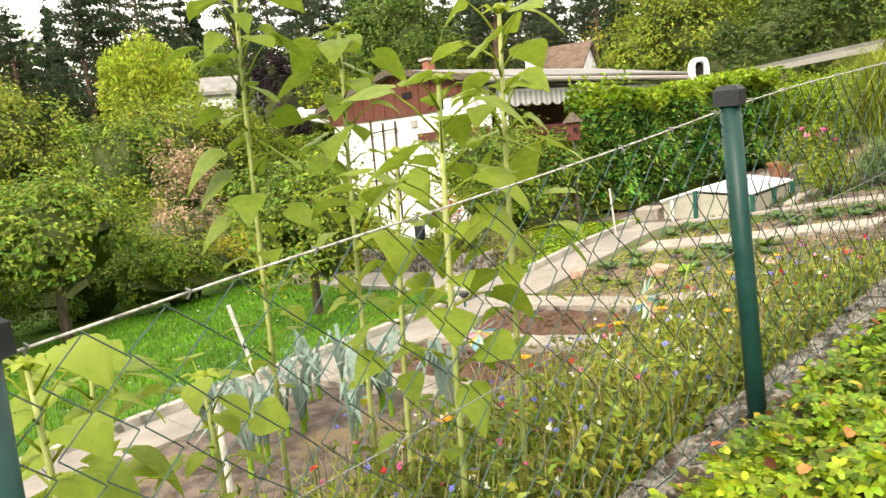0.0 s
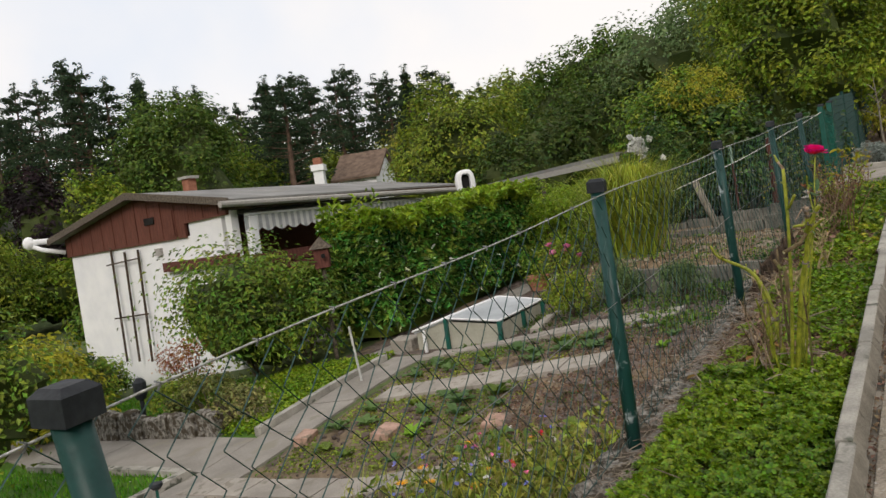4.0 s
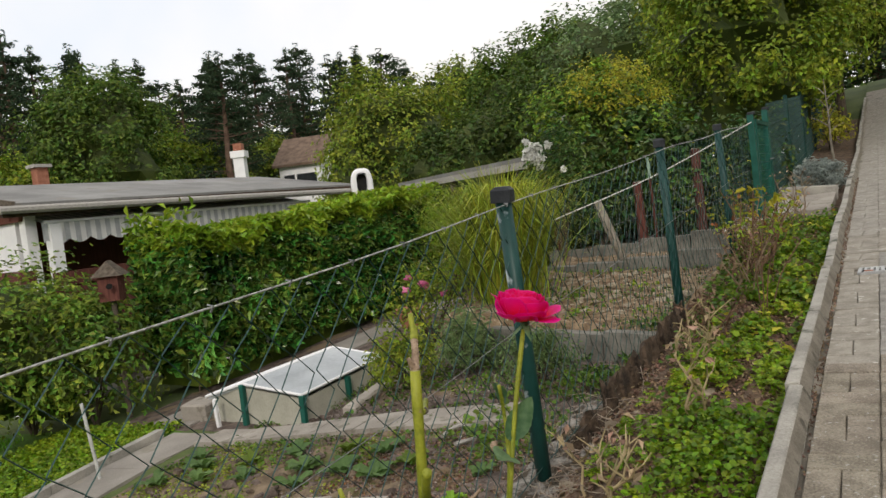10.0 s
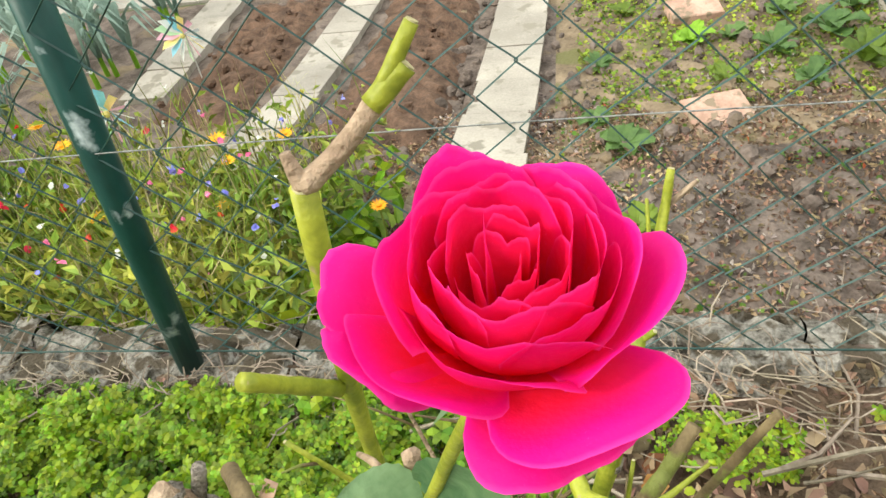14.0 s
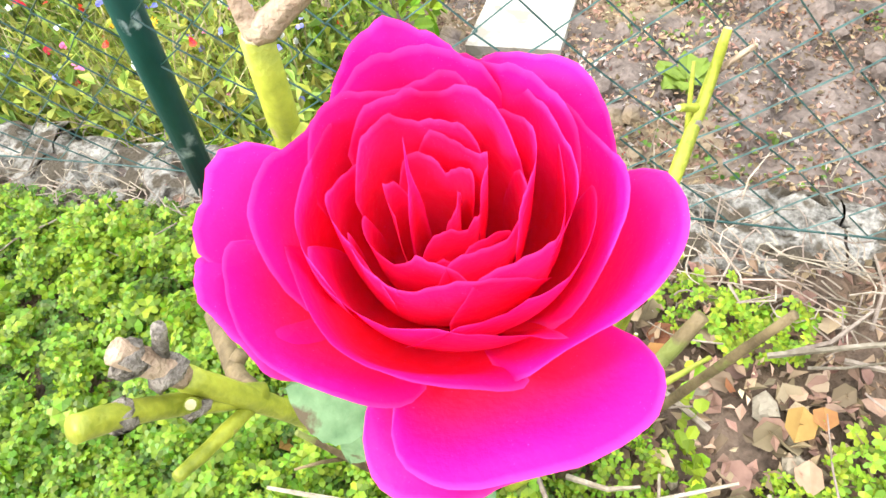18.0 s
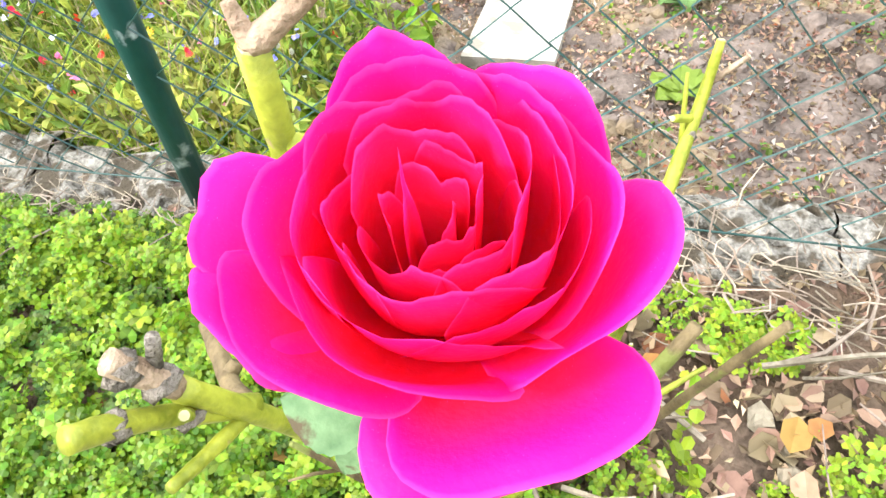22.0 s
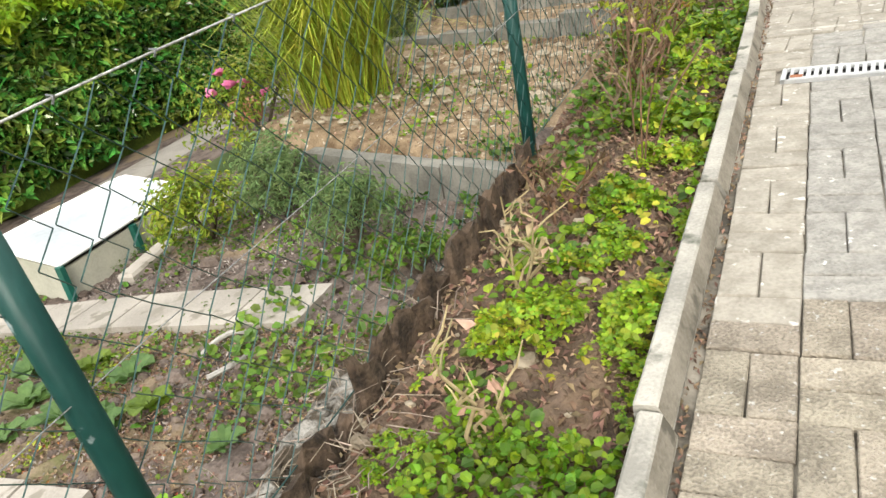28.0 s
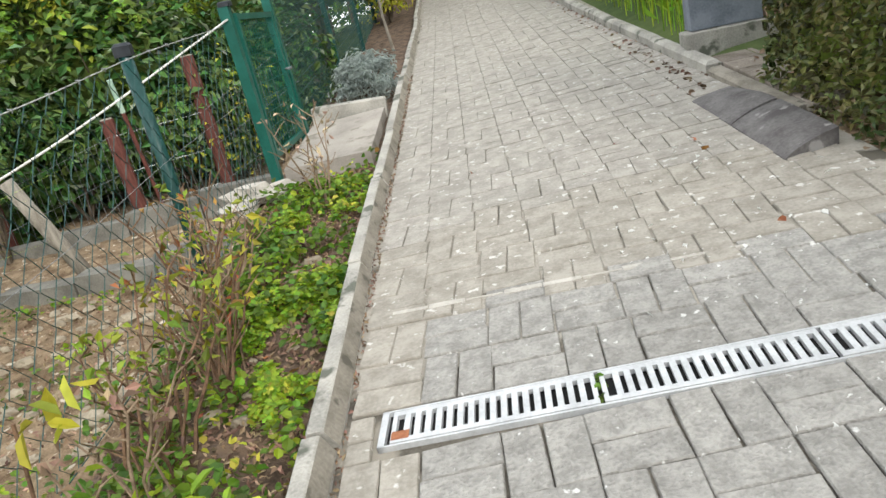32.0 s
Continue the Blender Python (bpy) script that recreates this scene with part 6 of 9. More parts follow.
for i in range(n):
    a, rr = gen.uniform(0, 2 * math.pi), abs(gen.normal(0, 0.13))
    b = np.array([-2.02 + rr * math.cos(a), 12.26 + rr * math.sin(a), z0])
    h = gen.uniform(0.45, 1.24)
    out = gen.uniform(0.05, 0.60) * (0.75 + rr * 2.6)
    a2 = a + gen.normal(0, 0.6)
    d = np.array([math.cos(a2), math.sin(a2), 0])
    s = np.array([-d[1], d[0], 0]) * gen.uniform(0.003, 0.0065)
    p1, p2, p3 = b + d * out * 0.30 + (0, 0, h * 0.58), b + d * out * 0.75 + (0, 0, h * 0.93), b + d * out * 1.40 + (0, 0, h * gen.uniform(0.62, 1.16))
    k = len(v_all)
    v_all += [b - s, b + s, p1 + s, p1 - s, p2 + s * 0.8, p2 - s * 0.8, p3]
    f_all += [(k, k + 1, k + 2, k + 3), (k + 3, k + 2, k + 4, k + 5), (k + 5, k + 4, k + 6)]
part("blades", (np.array(v_all), f_all), L_PAMPAS, pam)
g = Geo()
g.blob((-2.02, 12.26, z0 + 0.2), (0.17, 0.17, 0.25), 0.3, 2, 10)
part("tussock", g, M_STRAW, pam)

# groundcover of the bed beside the path
gen = np.random.default_rng(50)


def cover(name, x0, x1, y0, y1, n, size, mat, label, h=0.07, patch=None, cat="groundcover", round_=True):
    P = np.stack([gen.uniform(x0, x1, n), gen.uniform(y0, y1, n)], 1)
    if patch:
        keep = np.array([noise.noise(Vector((p[0] * patch[0], p[1] * patch[0], patch[2]))) > patch[1] for p in P])
        P = P[keep]
    zz = land(P[:, 0], P[:, 1]) + gen.uniform(0.006, h, len(P))
    Q = np.column_stack([P, zz])
    sh = round_leaves(Q, size, 0.9, 1.1, gen) if round_ else leaves(Q, size, 0.5, 0.6, gen=gen)
    return solo(name, sh, mat, label, cat, kind="stuff")


def rosettes(C, size, gen_, fan=6, tilt=0.45):
    """Small lobed leaves: fans of round leaflets about the points C."""
    n_ = len(C)
    nrm = gen_.normal(size=(n_, 3)) * tilt + (0.12, 0, 1.0)
    nrm /= np.linalg.norm(nrm, axis=1, keepdims=True)
    d = gen_.normal(size=(n_, 3))
    d -= nrm * (d * nrm).sum(1, keepdims=True)
    d /= np.linalg.norm(d, axis=1, keepdims=True)
    s_ = np.cross(nrm, d)
    R_ = (size * gen_.uniform(0.55, 1.35, n_))[:, None]
    vs, fs = [], []
    base_ = np.arange(n_)[:, None] * (fan * 5)
    for k_ in range(fan):
        a = 2 * np.pi * k_ / fan * 0.93
        o, q = d * np.cos(a) + s_ * np.sin(a), -d * np.sin(a) + s_ * np.cos(a)
        ring_ = [C + o * R_ * 0.05, C + o * R_ * 0.55 + q * R_ * 0.30 + nrm * R_ * 0.14, C + o * R_ * 0.98 + q * R_ * 0.16 + nrm * R_ * 0.02, C + o * R_ * 0.98 - q * R_ * 0.16 + nrm * R_ * 0.02, C + o * R_ * 0.55 - q * R_ * 0.30 + nrm * R_ * 0.14]
        vs.append(np.stack(ring_, 1))
        fs.append(base_ + k_ * 5 + np.arange(5))
    return np.stack(vs, 1).reshape(-1, 3), np.concatenate(fs)


def rosette_cover(x0, x1, y0, y1, n, size, mat, label, h, lump, cut_, seed_):
    """A springy carpet of lobed leaves in mounds, with gaps between them."""
    P = np.stack([gen.uniform(x0, x1, n), gen.uniform(y0, y1, n)], 1)
    hill = np.array([noise.noise(Vector((p[0] * lump, p[1] * lump, seed_))) for p in P])
    big = np.array([noise.noise(Vector((p[0] * 2.6, p[1] * 2.6, seed_ + 9))) for p in P])
    keep = hill + 0.25 * big > cut_
    P, hill = P[keep], hill[keep]
    z = land(P[:, 0], P[:, 1]) + 0.008 + h * np.clip(hill - cut_ + 0.25, 0, 1) * gen.uniform(0.35, 1.0, len(P))
    return solo("groundcover", rosettes(np.column_stack([P, z]), size, gen), mat, label, "groundcover", kind="stuff")


rosette_cover(0.11, 0.76, 5.3, 7.12, 12500, 0.0152, L_COVER, "bright green small lobed groundcover leaves in the bed", 0.10, 17, -0.34, 1.5)
rosette_cover(0.08, 0.76, 5.3, 7.2, 6000, 0.0125, L_COVER_DK, "darker small lobed groundcover leaves in the bed", 0.05, 14, -0.5, 4.5)
rosette_cover(0.11, 0.62, 5.6, 7.1, 160, 0.022, L_COVER, "larger bright leaves standing over the groundcover", 0.13, 9, -0.3, 7.5)
rosette_cover(0.12, 0.76, 7.12, 8.3, 2600, 0.0125, L_COVER, "bright green lobed leaves scattered over the litter", 0.08, 6, 0.06, 2.5)
rosette_cover(0.15, 0.76, 7.3, 9.4, 3600, 0.0145, L_COVER, "bright green lobed leaves beside the kerb", 0.11, 5, 0.02, 3.5)
cover("fallen_leaves", 0.12, 0.72, 7.08, 8.0, 46, 0.05, L_PALE, "large pale tan fallen leaves below the rose", 0.035, None, "leaves")
cover("fallen_leaves", 0.10, 0.72, 7.0, 8.2, 260, 0.042, L_LITTER, "curled brown fallen leaves below the rose", 0.03, None, "leaves")
pl = round_leaves(np.array([(0.335, 6.60, float(land(0.335, 6.60)) + 0.075)]), 0.055, 1.05, 3.0, np.random.default_rng(5))
solo("fallen_leaf", pl, L_PALE, "round pale yellow fallen leaf on the groundcover", "leaf", (0.335, 6.60, float(land(0.335, 6.60)) + 0.06))
rosette_cover(0.10, 0.76, -0.5, 5.5, 4200, 0.027, L_COVER, "bright green strawberry leaves standing in the bed", 0.15, 7, -0.2, 11.5)
rosette_cover(0.10, 0.76, -0.5, 5.5, 4600, 0.026, L_COVER_DK, "dark green strawberry leaves standing in the bed", 0.13, 7, -0.35, 21.5)
cover("groundcover", 0.04, 0.76, -0.5, 5.5, 5000, 0.031, L_COVER, "bright green strawberry leaves in the bed", 0.10, (2.0, -0.25, 2))
cover("groundcover", 0.04, 0.76, -0.5, 5.5, 1200, 0.033, L_AUTUMN, "orange-tinted strawberry leaves in the bed", 0.10, (2.0, -0.1, 12))
cover("groundcover", 0.04, 0.76, -0.5, 5.5, 1600, 0.031, L_YELLOW, "yellowing strawberry leaves in the bed", 0.10, (2.0, -0.1, 13))
cover("groundcover", 0.04, 0.76, -0.5, 5.5, 7000, 0.033, L_COVER_DK, "darker strawberry leaves in the bed", 0.08, (2.5, -0.1, 3))
cover("groundcover", 0.3, 0.75, 7.3, 9.6, 5500, 0.024, L_COVER, "green leafy plants along the kerb", 0.10, (2.2, -0.1, 4))
rosette_cover(0.24, 0.75, 9.3, 13.6, 6400, 0.021, L_COVER, "green strawberry leaves standing along the kerb", 0.16, 5, 0.02, 13.5)
rosette_cover(0.24, 0.75, 9.3, 13.6, 1100, 0.020, L_YELLOW, "yellow-green strawberry leaves along the kerb", 0.17, 5, 0.12, 13.5)
cover("groundcover", 0.22, 0.75, 9.4, 13.6, 2500, 0.032, L_COVER, "green strawberry leaves along the kerb", 0.12, (2.6, 0.06, 5))
cover("groundcover", 0.1, 0.75, 8.6, 13.7, 2600, 0.03, L_COVER_DK, "dark green leaves along the kerb", 0.08, (3.0, 0.08, 15))
cover("groundcover", 0.2, 0.75, 9.2, 13.7, 600, 0.028, L_YELLOW, "yellowing leaves along the kerb", 0.12, (2.6, 0.12, 6))
cover("fallen_leaves", 0.02, 0.76, 0, 14, 1500, 0.032, L_LITTER, "dry brown fallen leaves on the bed", 0.03, None, "leaves", False)
cover("fallen_leaves", 0.02, 0.76, 0, 14, 240, 0.045, L_AUTUMN, "orange autumn leaves on the bed", 0.05, (1.3, 0.05, 8), "leaves")
cover("weeds", -1.2, -0.1, 9.2, 11.2, 1500, 0.04, L_COVER_DK, "green weeds at the edge of the vegetable bed", 0.09, (2.2, -0.05, 9))
cover("weeds", -3.6, -0.3, 7.1, 10.0, 6500, 0.018, L_COVER_DK, "small weeds scattered over the soil", 0.015, (1.6, 0.02, 10))
cover("weeds", -3.5, -1.6, 7.2, 9.9, 9000, 0.02, L_OLIVE, "mossy weeds between the cabbages", 0.018, (1.2, -0.3, 11))
cover("leaf_litter", -1.7, -0.12, 6.4, 9.9, 4200, 0.016, L_DRY, "pale dry leaf bits on the soil", 0.012, (1.0, -0.35, 12), "leaves", False)
cover("leaf_litter", -1.7, -0.12, 6.4, 9.9, 15000, 0.024, L_LITTER, "brown leaf bits on the soil", 0.014, (1.0, -0.5, 22), "leaves", False)
cover("leaf_litter", -2.0, -0.12, 6.6, 9.9, 5000, 0.022, L_GREYBIT, "grey-brown chips on the soil", 0.016, (1.4, -0.3, 23), "leaves", False)
cover("leaf_litter", -1.9, -0.12, 6.4, 9.6, 600, 0.02, L_RUSSET, "reddish bark chips on the soil", 0.012, (1.6, 0.1, 24), "leaves", False)
cover("leaf_litter", 0.02, 0.76, 7.2, 13.8, 9000, 0.03, L_LITTER, "brown leaf and bark mulch on the bed", 0.022, None, "leaves", False)
cover("leaf_litter", -2.4, -0.1, 9.0, 13.6, 1300, 0.024, L_LITTER, "brown leaf bits on the terrace", 0.012, (1.1, 0.1, 16), "leaves", False)
cover("weeds", -3.5, -0.1, 9.3, 11.4, 6500, 0.024, L_COVER_DK, "low green weeds on the soil before the terrace", 0.04, (1.7, -0.02, 18))
cover("leaf_litter", -3.4, -0.1, 9.4, 11.3, 6000, 0.024, L_GREYBIT, "grey-brown chips on the soil before the terrace", 0.014, (1.2, -0.3, 19), "leaves", False)
cover("weeds", -2.6, -0.1, 10.1, 13.5, 2600, 0.03, L_COVER_DK, "green weeds along the terrace wall", 0.05, (1.5, 0.15, 17))
cover("leaf_litter", 0.02, 0.76, 7.2, 13.8, 2600, 0.02, L_DRY, "dry leaf and bark bits on the bed", 0.02, None, "leaves", False)
cover("white_petals", 1.7, 2.6, 10.7, 12.6, 90, 0.022, P_WHITE, "small white fallen petals on the paving", 0.008, None, "petals")
cover("moss_tufts", 1.497, 1.527, 11.0, 11.11, 26, 0.016, L_COVER_DK, "moss in the joint of the drain grates", 0.02, None, "moss")
cover("fallen_leaves", 0.95, 2.5, 10.2, 13.5, 7, 0.036, L_AUTUMN, "few orange leaves on the paving", 0.012, None, "leaves")
cover("leaf_litter", 0.835, 0.868, 4, 16, 1500, 0.018, L_LITTER, "brown leaf bits in the gutter by the kerb", 0.008, None, "leaves", False)
cover("leaf_litter", 2.42, 2.62, 13.2, 19, 260, 0.03, L_LITTER, "brown leaf bits along the right kerb", 0.012, None, "leaves")
cover("leaf_litter", 2.65, 3.4, 10.4, 13.6, 400, 0.03, L_DRY, "dry leaf bits on the sandy edge", 0.02, None, "leaves")
cover("low_lawn", -6.3, -4.42, 8.75, 10.2, 6500, 0.035, L_COVER, "bright green low plants beside the rockery", 0.06, (1.0, -0.45, 13))
cover("low_lawn", -5.6, -4.42, 7.95, 8.9, 2200, 0.035, L_COVER, "bright green low plants beside the rockery", 0.06, (1.0, -0.45, 13))
# clods and stones on the soil
g = Geo()
for i in range(1500):
    x, y = gen.uniform(-3.4, -0.15), gen.uniform(6.2, 10.6)
    r = abs(gen.normal(0.012, 0.01)) + 0.005
    g.blob((x, y, float(land(x, y)) + r * 0.3), (r * 1.3, r, r * 0.8), 0.5, i, 6)
solo("soil_clods", g, M_SOIL, "clods of earth on the vegetable bed", "soil", kind="stuff")
g = Geo()
for i in range(260):
    x, y = gen.uniform(-2.2, -0.2), gen.uniform(11.6, 13.4)
    r = abs(gen.normal(0.012, 0.012)) + 0.006
    g.blob((x, y, float(land(x, y)) + r * 0.3), (r * 1.3, r, r * 0.7), 0.5, i, 6)
for i in range(160):
    x, y = gen.uniform(0.03, 0.6), gen.uniform(7.3, 13.0)
    r = abs(gen.normal(0.01, 0.01)) + 0.006
    g.blob((x, y, float(land(x, y)) + r * 0.3), (r * 1.3, r, r * 0.7), 0.5, i, 6)
solo("pebbles", g, M_STONE, "pale pebbles on the sandy terrace and bed", "pebbles", kind="stuff")
# dry roots and twigs below the fence
g = Geo()
for i in range(230):
    y = gen.uniform(5.6, 9.6)
    x = gen.uniform(-0.25, 0.16)
    z = float(land(x, y)) + gen.uniform(0.02, 0.07)
    a = gen.uniform(0, 6.3)
    L = gen.uniform(0.05, 0.2)
    p0 = Vector((x, y, z))
    p2 = p0 + Vector((math.cos(a) * L, math.sin(a) * L, gen.uniform(-0.02, 0.05)))
    p1 = p0.lerp(p2, 0.5) + Vector((gen.normal(0, 0.02), gen.normal(0, 0.02), gen.uniform(0, 0.03)))
    g.tube([p0, p1, p2], [0.0022, 0.0018, 0.001], 4, caps=False)
for i in range(520):
    y = gen.uniform(5.7, 9.0)
    x = gen.normal(0.10, 0.06)
    p0 = Vector((x, y, float(land(x, y)) + gen.uniform(0.02, 0.06)))
    a, bend_ = gen.uniform(0, 6.3), gen.uniform(-1.6, 1.6)
    L = gen.uniform(0.04, 0.15)
    line = [p0]
    for k_ in range(3):
        line.append(line[-1] + Vector((math.cos(a + bend_ * k_ * 0.5) * 0.7, math.sin(a + bend_ * k_ * 0.5), gen.uniform(-0.2, 0.25))) * L / 3)
    g.tube(line, [0.0017, 0.0016, 0.0013, 0.0008], 4, caps=False)
for i in range(46):
    x, y = gen.uniform(0.1, 0.7), gen.uniform(6.75, 7.75)
    p0 = Vector((x, y, float(land(x, y)) + gen.uniform(0.02, 0.08)))
    a = gen.uniform(0, 6.3)
    p2 = p0 + Vector((math.cos(a), math.sin(a), gen.uniform(-0.1, 0.35))) * gen.uniform(0.08, 0.26)
    p1 = p0.lerp(p2, 0.5) + Vector((gen.normal(0, 0.015), gen.normal(0, 0.015), gen.uniform(0, 0.02)))
    r = gen.uniform(0.002, 0.0055)
    g.tube([p0, p1, p2], [r, r * 0.8, r * 0.5], 5, caps=False)
for i in range(420):
    y = gen.uniform(0.6, 9.4)
    p0 = Vector((gen.uniform(-0.2, 0.05), y, float(land(0.0, y)) + gen.uniform(-0.02, 0.05)))
    a = gen.uniform(0, 6.3)
    p2 = p0 + Vector((math.cos(a) * 0.5, math.sin(a), gen.uniform(-0.1, 0.5))) * gen.uniform(0.05, 0.16)
    g.tube([p0, p0.lerp(p2, 0.5) + Vector((0, 0, gen.uniform(0, 0.02))), p2], [0.0016, 0.0013, 0.0008], 3, caps=False)
solo("dry_roots", g, M_ROOT, "tangle of dry pale twigs below the fence", "twigs", kind="stuff")

# lawn grass
n = 30000
P = np.column_stack([gen.uniform(-10.5, -4.42, n), gen.uniform(2.0, 7.15, n)])
P2 = np.column_stack([gen.uniform(-10, -6.8, 5000), gen.uniform(8.0, 10, 5000)])
P = np.concatenate([P, P2])
solo("lawn_grass", blades(np.column_stack([P, land(P[:, 0], P[:, 1])]), 0.05, 0.010, 0.5, gen), L_GRASS, "short bright green lawn grass", "grass", kind="stuff")
P = np.column_stack([gen.uniform(-9, -4.6, 80), gen.uniform(3, 7.1, 80)])
solo("daisies", round_leaves(np.column_stack([P, land(P[:, 0], P[:, 1]) + 0.05]), 0.022, 1.0, 2.0, gen), P_WHITE, "small white daisies in the lawn", "flowers", kind="stuff")

# wildflower strip behind the fence
n = 1700
P = np.column_stack([-0.15 - np.abs(gen.normal(0, 0.55, n)).clip(0, 1.45), gen.uniform(0.4, 6.35, n)])
solo("dry_wildflower_stems", blades(np.column_stack([P, land(P[:, 0], P[:, 1])]), 0.40, 0.005, 0.4, gen), M_STRAW, "straw-dry stems of the wildflower strip", "wildflowers", kind="stuff")
n = 3200
P = np.column_stack([-0.15 - np.abs(gen.normal(0, 0.55, n)).clip(0, 1.45), gen.uniform(0.4, 6.35, n)])
base = np.column_stack([P, land(P[:, 0], P[:, 1])])
solo("wildflower_stems", blades(base, 0.42, 0.006, 0.35, gen), L_MEADOW, "thin green and straw stems of the wildflower strip", "wildflowers", kind="stuff")
n = 20000
P = np.column_stack([-0.12 - np.abs(gen.normal(0, 0.5, n)).clip(0, 1.3), gen.uniform(0.4, 6.5, n)])
solo("wildflower_leaves", leaves(np.column_stack([P, land(P[:, 0], P[:, 1]) + gen.uniform(0.01, 0.33, n)]), 0.05, 0.38, 0.3, gen=gen), L_MEADOW, "small leaves of the wildflower strip", "wildflowers", kind="stuff")
n = 6500
P = np.column_stack([-0.15 - np.abs(gen.normal(0, 0.4, n)).clip(0, 1.0), gen.uniform(3.8, 6.6, n)])
solo("wildflower_foliage", round_leaves(np.column_stack([P, land(P[:, 0], P[:, 1]) + gen.uniform(0.01, 0.16, n)]), 0.06, 0.6, 0.8, gen), L_COVER, "fresh green leaves below the wildflowers", "wildflowers", kind="stuff")
for mat, n, s, lab in ((P_BLUE, 150, 0.018, "tiny blue cornflowers"), (P_WHITE, 170, 0.016, "tiny white flowers"), (P_PINK, 70, 0.018, "tiny pink flowers"), (P_RED, 36, 0.02, "tiny red flowers")):
    P = np.column_stack([-0.2 - np.abs(gen.normal(0, 0.5, n)).clip(0, 1.3), gen.uniform(1.5, 6.4, n)])
    c = np.column_stack([P, land(P[:, 0], P[:, 1]) + gen.uniform(0.18, 0.42, n)])
    c = np.repeat(c, 3, axis=0) + gen.normal(0, 0.004, (n * 3, 3))
    solo("wildflower_heads", round_leaves(c, s, 0.9, 0.8, gen), mat, lab + " in the wildflower strip", "wildflowers", kind="stuff")


def calendula(x, y, h, size, i):
    z = float(land(x, y))
    f_ = thing("marigold", "orange pot marigold on a thin green stem", "flower", (x, y, z), group="marigolds in the strip")
    g = Geo()
    g.tube([(x, y, z), (x + 0.01, y + 0.01, z + h * 0.6), (x, y, z + h)], 0.0025, 5)
    part("stem", g, L_MEADOW, f_)
    g = Geo()
    size *= 1.3
    c = Vector((x, y, z + h))
    for k_ in range(14):
        a = 2 * math.pi * k_ / 14
        d, s = Vector((math.cos(a), math.sin(a), 0.25)), Vector((-math.sin(a), math.cos(a), 0)) * size * 0.14
        g.add([c, c + d * size * 0.6 + s, c + d * size, c + d * size * 0.6 - s], [(0, 1, 2, 3)])
    part("petals", g, P_ORANGE, f_)
    g = Geo()
    g.blob(c + Vector((0, 0, 0.004)), (size * 0.3, size * 0.3, size * 0.16), 0.1, i, 8)
    part("centre", g, P_ORANGE, f_)


for i, (x, y, h, s) in enumerate(((-1.0, 5.35, 0.3, 0.03), (-0.95, 5.98, 0.32, 0.028), (-1.0, 6.2, 0.3, 0.026), (-0.85, 6.05, 0.28, 0.026), (-0.6, 6.15, 0.26, 0.024), (-0.9, 6.45, 0.3, 0.027), (-0.5, 5.9, 0.3, 0.024), (-0.55, 5.75, 0.26, 0.024),
                                  (-0.7, 5.3, 0.35, 0.028), (-0.62, 6.6, 0.22, 0.022), (-1.2, 5.1, 0.3, 0.028), (-0.8, 4.7, 0.4, 0.028), (-0.9, 4.2, 0.42, 0.028), (-0.7, 3.6, 0.4, 0.028), (-0.5, 5.1, 0.32, 0.024), (-0.42, 6.5, 0.2, 0.02))):
    calendula(x, y, h, s, i)


